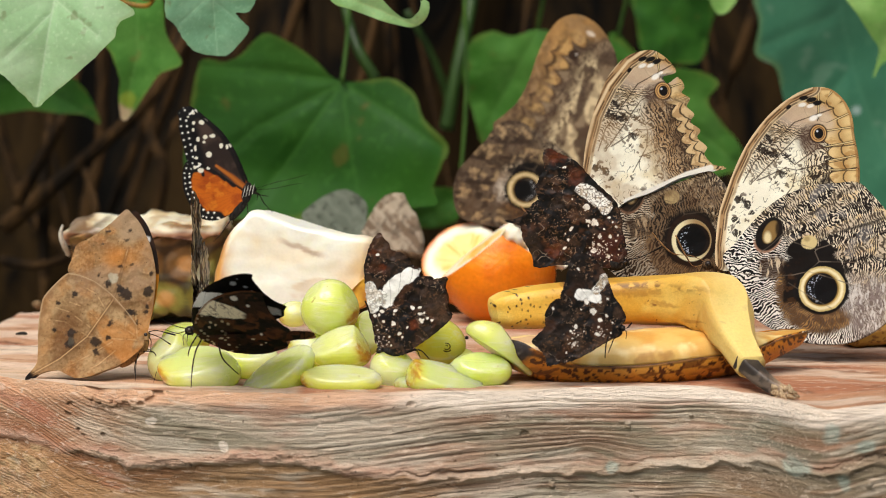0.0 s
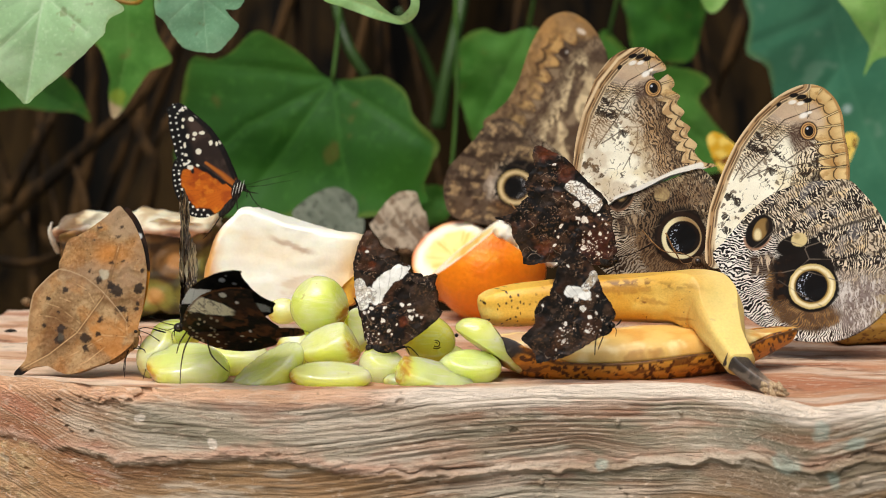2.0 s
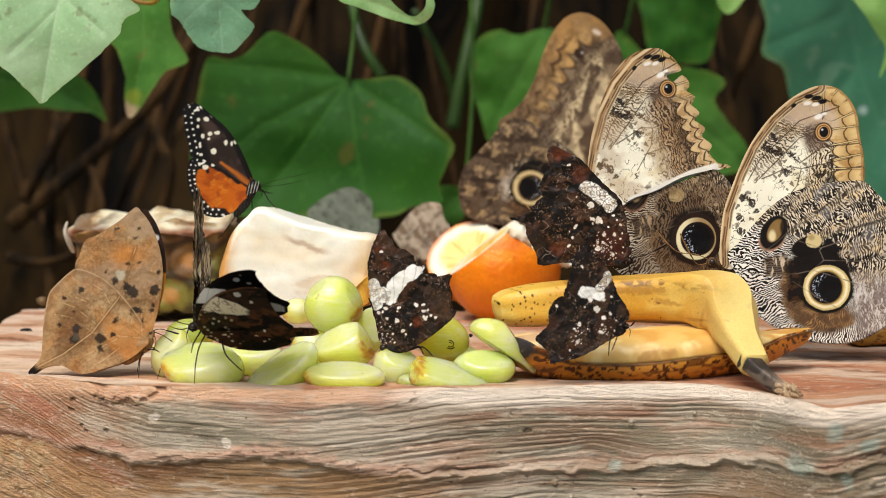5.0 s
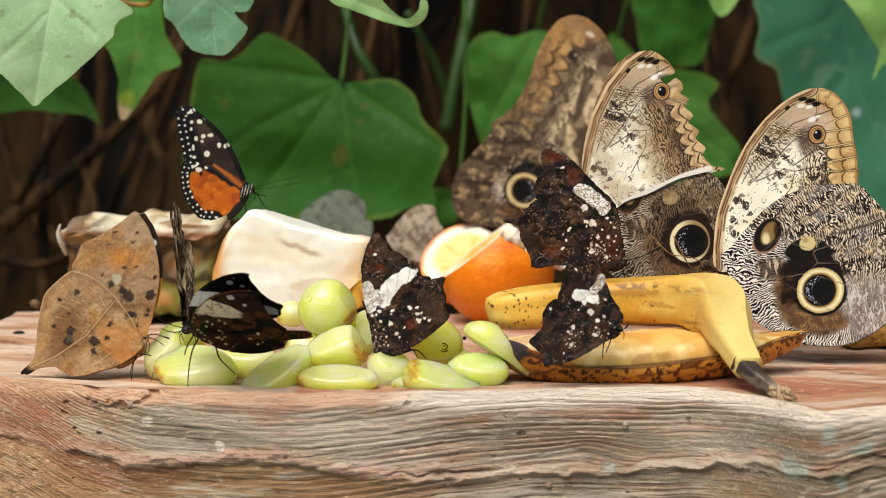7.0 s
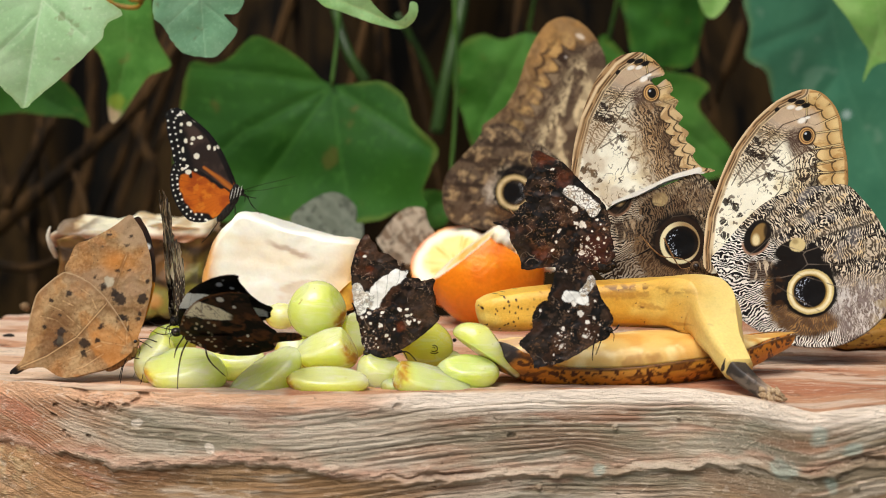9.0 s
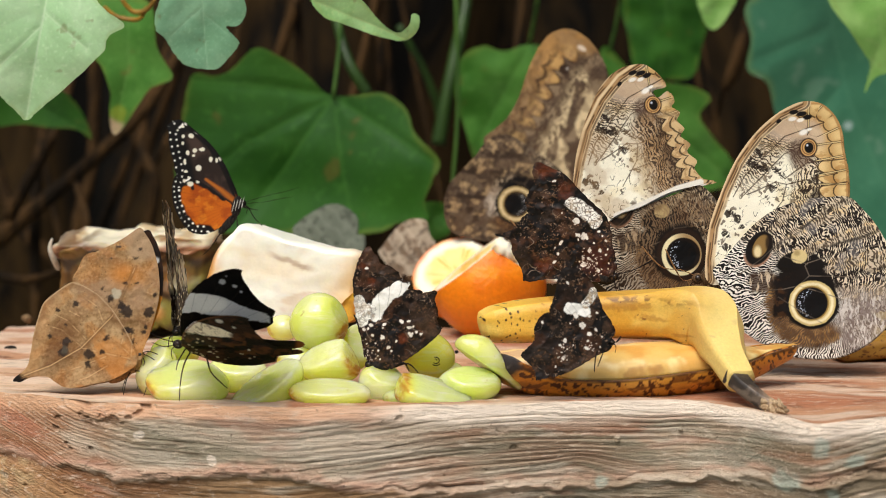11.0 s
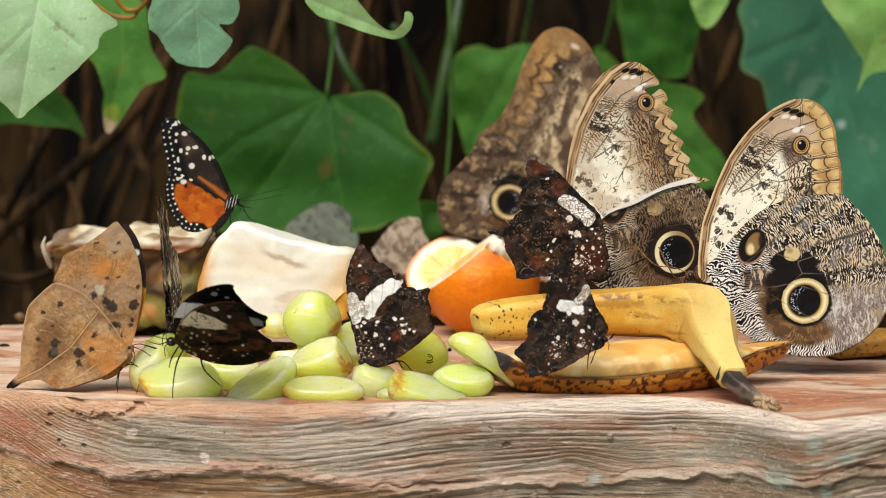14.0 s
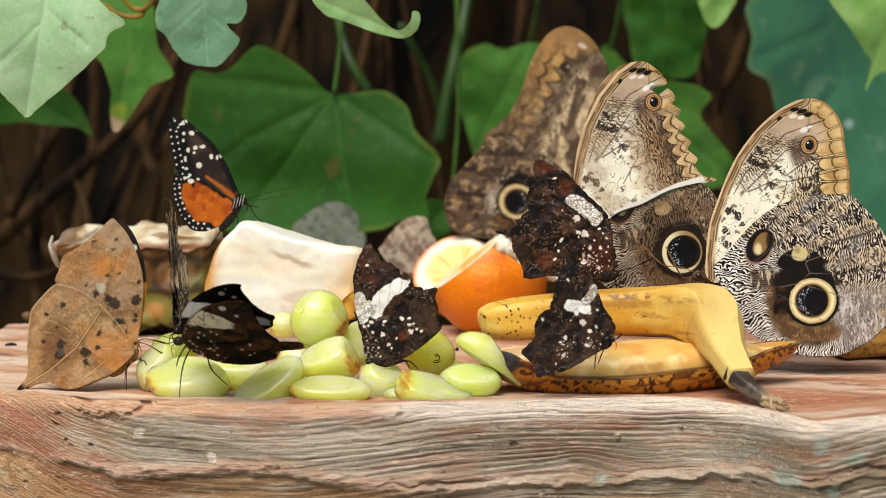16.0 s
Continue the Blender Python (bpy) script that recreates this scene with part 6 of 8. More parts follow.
def torn_paint(x, y):
    c = moved(owl_fore, 9.5)(x, y)
    c = mix(c, (0.66, 0.52, 0.36), step(0.46, 0.66, fbm(x / 40, y / 40, 66)) * step(240, 200, y) * 0.45)
    c = mix(c, (0.40, 0.29, 0.19), step(-70, 10, x + 0.35 * y - 80) * step(0.42, 0.6, fbm(x / 26, y / 26, 67)) * step(240, 200, y) * 0.5)
    rim, run = to_line(x, y, [(-56, 330), (-20, 276), (-2, 228), (9, 200), (34, 137)])
    below = step(258, 238, y + 14 * (fbm(x / 16, y / 16, 65) - 0.5))
    zone = step(104, 70, rim + 36 * (fbm(x / 22, y / 22, 68) - 0.5)) * below
    c = mix(c, (0.66, 0.52, 0.36), zone * 0.65)
    c = mix(c, (0.19, 0.125, 0.08), zone * step(0.05, 0.25, rippled(x, y, rim, 5.6, 71, 0.7)) * 0.92)
    c = mix(c, (0.22, 0.15, 0.10), zone * step(62, 40, rim) * step(0.42, 0.58, fbm(x / 14, y / 14, 72)) * 0.6)
    lobe = np.abs(np.sin((run + 26 * (fbm(run / 34, run / 90, 75) - 0.5)) / 24 * np.pi))
    hem = step(1, -1, rim - 22 - 14 * lobe) * below
    c = mix(c, (0.84, 0.72, 0.53), hem)
    c = mix(c, (0.62, 0.45, 0.27), hem * step(0.5, 0.64, fbm(x / 9, y / 9, 74)) * 0.6)
    for at in (22 + 14 * lobe, 8 + 11 * lobe):
        c = mix(c, (0.18, 0.11, 0.06), step(2.6, 1.0, np.abs(rim - at)) * below * 0.9)
    d, _ = to_line(x, y, [(-118, 70), (-60, 95), (-10, 118), (32, 130)])
    return mix(c, (0.93, 0.91, 0.86), step(7, 4, d))


def torn_hind(x, y):
    """Browner markings, and an eye with a narrow ring that shades to brown on its outer side."""
    c = dusky(moved(owl_hind, 8.5), 0.84, 0.10)(x, y)
    c = mix(c, (0.30, 0.20, 0.12), step(0.45, 0.62, fbm(x / 30, y / 30, 61)) * step(48, 56, np.hypot(x, y)) * 0.45)
    r = np.hypot(x * 1.05, y * 0.98)
    lines = rippled(x, y, np.hypot(x + 175, y - 20), 5.2, 63, 0.9)
    c = mix(c, (0.58, 0.47, 0.35), step(48, 60, r) * step(125, 90, r) * step(0.1, -0.5, lines) * 0.60)
    c = mix(c, (0.16, 0.10, 0.06), step(50, 44, r))
    warm = step(-0.2, 0.7, (0.8 * x + 0.4 * y) / (r + 1))
    c = mix(c, (0.95, 0.90, 0.72), step(38, 36, r))
    c = mix(c, (0.62, 0.45, 0.24), step(38, 36, r) * warm * 0.85)
    c = mix(c, (0.10, 0.06, 0.035), step(31.5, 29.5, np.hypot(x - 3, y)))
    c = mix(c, (0.02, 0.02, 0.024), step(27, 24, np.hypot(x - 1, y)))
    near, number = dots(x / 3.4, y / 3.4, 35)
    return mix(c, (0.80, 0.84, 0.92), step(0.42, 0.2, near) * step(0.5, 0.6, number) * step(25, 22, r) * step(14, 19, np.hypot(x - 5, y - 3)) * step(4, -6, x) * 0.9)


m_owl = owl_butterfly((0.0844, 0.7050, 0.0401), 0.00019, TORN_FORE, owl_b, torn_paint, torn_hind, (-186, 0),
                      "owl butterfly with a torn, faded forewing and a dark eyespot", cell=0.85)
for k in m_owl.children:
    if k.name.startswith("forewing"):
        k.location.y -= 0.0022

REAR_EDGE = [(84.7, 304.8), (41.8, 276.9), (19.9, 225.1), (0.0, 185.3), (-27.9, 143.4), (-61.8, 103.6), (-87.6, 77.7)]


def rear_fore(x, y):
    """Forewing of the dusky one: golden scalloped margin and tip, cloudy grey-brown field."""
    edge, run = to_line(x, y, REAR_EDGE)
    c = fill(x, (0.52, 0.44, 0.34))
    c = mix(c, (0.30, 0.23, 0.17), step(0.44, 0.58, fbm(x / 18, y / 18, 5)) * 0.85)
    c = mix(c, (0.86, 0.77, 0.60), step(0.52, 0.62, fbm(x / 14, y / 30, 7)) * step(60, 95, edge) * 0.85)
    c = mix(c, (0.25, 0.18, 0.13), step(0.0, 0.8, rippled(x, y, edge, 9.0, 15, 0.8)) * step(52, 62, edge) * step(120, 90, edge) * 0.75)
    lobe = np.abs(np.sin(run / 27 * np.pi)) ** 0.7
    inner = 34 + 22 * lobe
    band = np.maximum(step(inner + 2, inner - 2, edge), step(250, 285, y) * step(75, 60, edge))
    gold = mix(fill(x, (0.46, 0.37, 0.26)), (0.74, 0.56, 0.33), step(90, 260, y))
    gold = gold * (0.55 + 0.6 * fbm(x / 14, y / 14, 29))[..., None]
    band = band * (0.55 + 0.35 * step(0.35, 0.6, fbm(x / 16, y / 16, 77)))
    c = c * (1 - band[..., None]) + gold * band[..., None]
    c = mix(c, (0.28, 0.20, 0.12), band * step(0.50, 0.62, fbm(x / 11, y / 11, 69)) * step(270, 190, y) * 0.7)
    c = mix(c, (0.84, 0.68, 0.42), band * step(0.4, 0.9, lobe) * step(14, 30, edge) * step(0.36, 0.56, fbm(x / 10, y / 10, 80)) * 0.6)
    for d0 in (inner, 17 + 10 * lobe):
        c = mix(c, (0.22, 0.14, 0.08), step(6, 2, np.abs(edge - d0 + 5 * (fbm(x / 12, y / 12, 78) - 0.5))) * step(285, 250, y) * (0.35 + 0.45 * step(0.4, 0.6, fbm(x / 18, y / 18, 79))))
    c = mix(c, (0.30, 0.21, 0.14), step(0.52, 0.64, fbm(x / 15, y / 15, 19)) * step(60, -10, y - 160) * 0.5)
    c = mix(c, (0.20, 0.13, 0.08), step(11, 8, np.hypot(x - 84, y - 237)))
    c = mix(c, (0.62, 0.58, 0.54), step(3.4, 2, np.hypot(x - 89, y - 238)))
    c = mix(c, (0.86, 0.80, 0.72), step(6, 3, np.hypot((x - 114) * 0.6, y - 274 + 0.4 * (x - 114))) * 0.85)
    return c


def rear_hind(x, y):
    """Hindwing of the dusky one: uneven dark and tan bands that run out to the margin."""
    c = dusky(moved(owl_hind, -15, -1, 0, 0, 0.78), 0.85)(x, y)
    far = step(46, 62, np.hypot(x, y)) * step(60, -30, x - 0.3 * y)
    c = mix(c, (0.35, 0.28, 0.21), far * 0.85)
    lev = y + 0.12 * x + 9 * (fbm(x / 22, y / 22, 3) - 0.5)
    for at, half in ((84, 9), (50, 8), (4, 8), (-20, 6)):
        c = mix(c, (0.17, 0.12, 0.085), far * step(half, half * 0.3, np.abs(lev - at)) * step(0.30, 0.5, fbm(x / 12, y / 12, 12)) * 0.9)
    c = mix(c, (0.70, 0.59, 0.43), far * step(0.54, 0.62, fbm(x / 12, y / 9, 6)) * step(0.35, 0.5, np.abs(np.sin((lev - 4) / 38 * np.pi))) * 0.8)
    c = mix(c, (0.20, 0.15, 0.11), far * step(0.54, 0.62, fbm(x / 8, y / 10, 26)) * 0.75)
    return mix(c, (0.30, 0.22, 0.16), far * step(0.2, 0.9, rippled(x, y, x, 9.0, 16, 0.9)) * 0.45)


owl_butterfly((0.0335, 0.8450, 0.0485), 0.00023,
              [(90, 308), (60, 300), (38, 274), (20, 236), (5, 191), (-15, 154), (-38, 132), (-58, 110), (-30, 56), (30, -24), (100, -34), (132, 6), (148, 86), (156, 166), (157, 226), (145, 261), (120, 294)],
              [(-50, 114), (-72, 86), (-98, 58), (-118, 36), (-127, 8), (-126, -24), (-114, -49), (-80, -62), (-30, -66), (30, -66), (90, -54), (110, -14), (90, 46), (30, 96), (-15, 122)],
              rear_fore, rear_hind, (110, -20),
              "owl butterfly with closed dusky brown wings, standing behind the orange", -1, 1.6)


def dark_paint(seed, bands, marks, patches=(), warm=0.5):
    """Mottled blackish-brown underside with painted highlights; bands: outlines' spines, half width, crackle; marks:
    white flecks; patches: rust or grey clouds.
    """
    def paint(x, y):
        c = fill(x, (0.10, 0.062, 0.042))
        c = mix(c, (0.34, 0.20, 0.11), step(0.47, 0.62, fbm(x / 26, y / 26, seed)) * warm)
        c = mix(c, (0.045, 0.035, 0.03), step(0.47, 0.58, fbm(x / 24 + 5, y / 24, seed + 3)))
        c = mix(c, (0.36, 0.26, 0.19), step(0.58, 0.68, fbm(x / 17 + 2, y / 17, seed + 13)) * 0.5)
        # highlights along creases, painted as pale lines
        crease_shine = np.abs(fbm(x / 20, y / 20, seed + 15, 2) - 0.5)
        c = mix(c, (0.70, 0.62, 0.54), step(0.016, 0.004, crease_shine) * step(0.52, 0.60, fbm(x / 18 + 7, y / 18, seed + 17)) * 0.6)
        # sparse bright glints, likewise part of the colour
        glint = fbm(x / 2.6, y / 2.6, seed + 19, 2)
        c = mix(c, (0.62, 0.50, 0.40), step(0.70, 0.76, glint) * step(0.50, 0.62, fbm(x / 20, y / 20, seed + 21)) * 0.8)
        for px, py, r, colour, share in patches:
            cloud = step(1.1, 0.4, np.hypot(x - px, y - py) / r + 1.1 * (fbm(x / 9, y / 9, seed + 7) - 0.5))
            c = mix(c, colour, cloud * share)
        ripple = fbm(x / 3.2, y / 2.4, seed + 2, 2)
        c = mix(c, (0.05, 0.035, 0.03), step(0.52, 0.64, ripple) * 0.3)
        c = mix(c, (0.44, 0.31, 0.20), step(0.36, 0.26, ripple) * step(0.48, 0.60, fbm(x / 24 + 9, y / 24, seed + 1)) * 0.6)
        for line, half, crackle in bands:
            d, along = to_line(x, y, line)
            on = step(half + 1.0, half - 1.0, d + 0.8 * half * (fbm(x / 11, y / 11, seed + 4) - 0.5))
            c = mix(c, (1.0, 0.985, 0.95), on)
            net = np.minimum(np.abs(soft(x / 5, y / 5, seed + 6) - 0.5), np.abs(soft(x / 4 + 8, y / 4, seed + 8) - 0.5))
            c = mix(c, (0.34, 0.24, 0.17), on * step(0.10, 0.04, net) * crackle)
            c = mix(c, (0.72, 0.62, 0.48), on * step(0.5, 0.7, fbm(x / 8, y / 8, seed + 11)) * crackle * 0.8)
        r = random.Random(seed)
        for fx, fy, size in marks:
            a = r.uniform(0, 3.1)
            u, v = (x - fx) * math.cos(a) + (y - fy) * math.sin(a), (y - fy) * math.cos(a) - (x - fx) * math.sin(a)
            q = np.hypot(u * r.uniform(1.0, 1.7), v) + 0.8 * size * (soft(x / 3.5, y / 3.5, seed) - 0.5)
            c = mix(c, (0.40, 0.24, 0.14), step(size + 2.4, size + 0.6, q) * 0.45)
            c = mix(c, (0.94, 0.91, 0.86), step(size + 0.5, size - 0.5, q))
        rays = np.abs(((np.arctan2(y - 5, x + 2) * 7 + 0.4 * fbm(x / 30, y / 30, seed)) % 1) - 0.5)
        return mix(c, (0.20, 0.13, 0.09), step(0.05, 0.015, rays) * 0.4)
    return paint


def flecks(seed, spots):
    """Fine flecks strewn round given places: x, y, spread, how many."""
    r = random.Random(seed)
    return [(r.gauss(px, spread), r.gauss(py, spread * 1.2), r.uniform(0.5, 1.3)) for px, py, spread, n in spots for _ in range(n)]


def dark_butterfly(place, unit, fore, hind, fore_paint, hind_paint, label, legs, antennae, thorax, abdomen, head, lean=0.0, far=(0.0006, 0.0016, 0.0)):
    rig = thing("brown_butterfly", place, label, "butterfly", "dark brown butterflies", lean)
    fore, hind = ragged(fore, 0.020, 5, 8), ragged(hind, 0.024, 6, 8)
    f = wing("forewing", rig, fore, fore_paint, unit, 1.0, (0, 0.0006, 0), bow=3, seed=4, crumple=1.8, smooth=0, material=DARK_WING)
    h = wing("hindwing", rig, hind, hind_paint, unit, 1.0, bow=3, seed=4, crumple=1.8, smooth=0, material=DARK_WING)
    twin(f, (far[0], far[1] + 0.0006, far[2]))
    twin(h, far)
    body(rig, unit, thorax, abdomen, head, FUR_DARK)
    limbs(rig, unit, legs, antennae)
    return rig


# one that feeds on the grapes
mid_paint = dark_paint(3, [([(-13, 91), (-5, 111), (10, 128), (31, 138)], 12, 0.0), ([(-43, 108), (-38, 88), (-27, 95)], 15, 0.55)],
                       [(33, 79, 4.3), (-20, 73, 3.7), (-33, 65, 3.0), (-26, 66, 2.7), (-18, 55, 2.7), (-1, 51, 4.3), (23, 45, 2.0), (10, 34, 4.3), (45, 80, 3.0), (46, 69, 3.7), (48, 57, 4.3), (58, 61, 2.7), (66, 58, 2.7), (53, 71, 2.0), (3, 74, 4.0), (-28, 40, 1.7), (-26, 28, 1.7), (-30, 48, 1.3), (-8, 28, 2.0), (15, 28, 2.0), (-5, 13, 1.7), (-28, 172, 2.7), (0, 68, 2.0), (-13, 41, 1.7)] + flecks(3, [(-40, 18, 9, 26), (-18, 20, 8, 14)]),
                       [(36, 48, 12, (0.42, 0.19, 0.07), 0.9), (-33, 175, 11, (0.42, 0.19, 0.07), 0.7), (-20, 148, 10, (0.42, 0.19, 0.07), 0.8), (66, 91, 26, (0.20, 0.15, 0.115), 0.8), (6, 158, 20, (0.20, 0.15, 0.115), 0.5), (76, 68, 23, (0.36, 0.26, 0.18), 0.5), (53, 38, 20, (0.20, 0.15, 0.115), 0.6), (-43, 131, 9, (0.36, 0.26, 0.18), 0.6)], 0.6)
dark_butterfly((-0.0154, 0.6480, 0.0097), 0.00018,
               [(-20, 9), (-32, 18), (-38, 48), (-47, 84), (-50, 119), (-51, 154), (-43, 185), (-28, 209), (-21, 201), (-12, 191), (-7, 179), (9, 175), (24, 165), (27, 155), (44, 147), (41, 135), (65, 131), (58, 105), (33, 55), (3, 10)],
               [(-7, 13), (3, 55), (25, 95), (51, 117), (71, 129), (90, 131), (87, 115), (93, 97), (91, 80), (99, 65), (85, 48), (54, 22), (28, 5), (15, -3), (0, -1)],
               mid_paint, mid_paint,
               "dark brown butterfly with white band and flecks, on the grapes",
               [[(14, 6, -4), (36, -6, 8), (46, -8, -6)], [(18, 6, -2), (44, -4, 6), (62, -6, -10)]],
               [[(-24, 4, 6), (-34, -2, 40), (-44, -4, 78), (-50, -4, 92)]],
               ((-6, 8, 0), (18, 9, 10), 8), ((25, 10, 14), (30, 7, 8), -30), ((-24, 6, 3), (7, 7, 7), 0))
ragged_paint = dark_paint(5, [([(-56, 132), (-40, 124), (-24, 112), (-14, 100)], 12, 0.8)],
                          [(-87, 170, 3.3), (-74, 63, 4.3), (-85, 30, 4.3), (-79, 44, 2.7), (-84, 55, 2.0), (-34, 74, 7.3), (-47, 101, 6.7), (-24, 50, 4.7), (-6, 50, 4.0), (-26, 36, 3.3), (-35, 25, 4.7), (-35, 36, 2.7), (-45, 77, 4.0), (-44, 69, 2.7), (-9, 16, 3.3), (7, 52, 2.7), (4, 67, 2.7), (-9, 83, 2.7), (9, 28, 1.7), (21, 30, 2.0), (-2, 75, 1.7), (-12, 28, 2.0), (4, 43, 2.0), (-17, 63, 1.7), (-72, 115, 1.7)] + flecks(5, [(-30, 30, 9, 40), (-12, 20, 8, 24)]),
                          [(-102, 193, 20, (0.42, 0.19, 0.07), 0.7), (-65, 153, 20, (0.42, 0.19, 0.07), 0.5), (-99, 108, 16, (0.20, 0.15, 0.115), 0.8), (-142, 43, 20, (0.20, 0.15, 0.115), 0.7), (-12, 30, 36, (0.26, 0.10, 0.07), 0.8), (-49, 43, 20, (0.05, 0.04, 0.035), 0.8), (-102, 23, 16, (0.42, 0.19, 0.07), 0.6), (-122, 163, 20, (0.06, 0.05, 0.04), 0.8)], 0.6)
# one beside the orange, before the torn owl butterfly
dark_butterfly((0.0562, 0.6830, 0.0338), 0.00019,
               [(0, -5), (20, 19), (15, 54), (3, 107), (-30, 139), (-71, 181), (-101, 196), (-118, 202), (-124, 185), (-120, 170), (-128, 154), (-136, 135), (-132, 119), (-116, 90), (-76, 30)],
               [(-6, -2), (-53, 0), (-96, 0), (-135, -4), (-140, 12), (-148, 30), (-158, 46), (-162, 68), (-188, 77), (-161, 85), (-136, 110), (-111, 120), (-66, 80), (-26, 40)],
               ragged_paint, ragged_paint,
               "dark brown butterfly with ragged wings and white flecks beside the orange",
               [[(6, 6, -2), (16, -6, 6), (22, -6, -20)]], [[(16, 4, 8), (44, -2, 14), (70, -4, 26), (84, -4, 34)]],
               ((2, 9, 0), (18, 9, 10), 10), ((-34, 11, 6), (30, 7, 8), -8), ((20, 8, 4), (7, 7, 7), 0))
small_paint = dark_paint(8, [([(-60, 70), (-44, 70), (-30, 64)], 9, 0.05), ([(-30, 78), (-20, 90), (-16, 98)], 8, 0.9)],
                         [(-62, 116, 3.7), (-107, 44, 3.3), (-47, 57, 4.7), (-35, 40, 6.0), (-22, 56, 3.0), (-23, 24, 4.3), (-11, 32, 4.0), (-66, 12, 3.7), (-69, -20, 3.7), (-27, -2, 4.3), (-25, 11, 2.3), (0, 19, 2.0), (-3, 0, 2.0), (-9, 62, 2.3), (-75, 3, 2.3), (-73, -10, 2.0), (-83, -36, 2.0), (-57, 43, 1.7)] + flecks(8, [(-70, -20, 6, 14), (-20, -2, 8, 16), (-64, 0, 5, 10)]),
                         [(-113, -16, 26, (0.20, 0.15, 0.115), 0.8), (-80, 26, 20, (0.20, 0.15, 0.115), 0.4), (-63, 90, 20, (0.16, 0.10, 0.06), 0.7), (-17, 93, 13, (0.36, 0.26, 0.18), 0.6), (-53, -30, 20, (0.20, 0.15, 0.115), 0.5), (-80, -16, 10, (0.36, 0.26, 0.18), 0.4)], 0.4)
# one that stands on the banana
dark_butterfly((0.0520, 0.6340, 0.0178), 0.00017,
               [(20, 22), (14, 45), (0, 66), (-9, 90), (-16, 107), (-39, 137), (-56, 144), (-73, 140), (-83, 107), (-88, 85), (-94, 66), (-84, 40), (-44, 10), (-4, -6)],
               [(12, 0), (-21, -22), (-65, -48), (-94, -55), (-117, -60), (-120, -45), (-134, -28), (-146, -16), (-134, -2), (-122, 12), (-120, 38), (-99, 62), (-54, 50), (-9, 24)],
               small_paint, small_paint,
               "small dark brown butterfly with white flecks, standing on the banana",
               [[(-6, 6, -2), (-12, -6, -20), (-14, -8, -44)], [(4, 6, -2), (2, -6, -8), (-8, -8, -34)]], [[(16, 4, 4), (22, -2, 8), (28, -4, 12), (34, -4, 20)]],
               ((4, 9, -2), (15, 8, 9), -20), ((-34, 11, -16), (30, 7, 8), -25), ((18, 8, 8), (6, 6, 6), 0))


# the spotted black and orange one on the pineapple
def ovals(x, y, c, colour, marks):
    """Uneven oval marks: rows of x, y and two half axes."""
    for mx, my, rx, ry in marks:
        d = 1.2 * np.hypot((x - mx) / rx, (y - my) / ry) + 0.35 * (soft(x / 3.0, y / 3.0, 5) - 0.5)
        c = mix(c, colour, step(1.12, 0.86, d))
    return c


def tiger_fore(x, y):
    edge, run = to_line(x, y, [(-103, 147), (-118, 139), (-116, 115), (-112, 92), (-105, 54)])
    c = fill(x, (0.26, 0.20, 0.17))
    c = mix(c, (0.16, 0.115, 0.095), step(0.4, 0.65, fbm(x / 22, y / 22, 6)))
    c = mix(c, (0.035, 0.03, 0.03), step(40, 24, edge + 8 * (fbm(x / 9, y / 9, 3) - 0.5)))
    c = mix(c, (0.06, 0.045, 0.04), step(5, 2, to_line(x, y, [(0, 12), (-10, 36), (-24, 69), (-47, 103), (-92, 143)])[0]))
    d, along = to_line(x, y, [(-2, 4), (-24, 24), (-52, 44)])
    c = mix(c, (0.62, 0.33, 0.10), step(8.5, 4.5, d + 0.07 * along) * 0.95)
    c = mix(c, (0.72, 0.42, 0.14), step(3, 1, d) * 0.6)
    c = mix(c, (0.10, 0.07, 0.055), step(3.5, 1.5, to_line(x, y, [(-4, 0), (-34, 18), (-66, 40)])[0]) * 0.9)
    c = ovals(x, y, c, (0.90, 0.88, 0.80), [(-76.7, 120.6, 6.2, 4.8), (-83.7, 90.7, 3.6, 5), (-70.7, 94.7, 5, 4.2), (-57.8, 96.7, 6.2, 4), (-42.8, 79.7, 3.8, 5.6), (-32.9, 77.7, 2.8, 5), (-64.8, 63.8, 6, 6), (-88.7, 74.7, 3, 6), (-86.7, 57.8, 4, 3), (-90.7, 119.6, 3, 4), (-91.7, 107.6, 3, 4), (-91.7, 136.5, 4, 3), (-72.7, 85.7, 3, 3), (-100.6, 130.5, 2.4, 2)])
    c = mix(c, (0.95, 0.94, 0.9), step(2.2, 1.2, np.hypot(edge - 3, ((run % 12.5) - 5))))
    return mix(c, (0.95, 0.94, 0.9), step(2.4, 1.2, np.hypot(edge - 13, (((run + 5) % 11) - 5.5))))


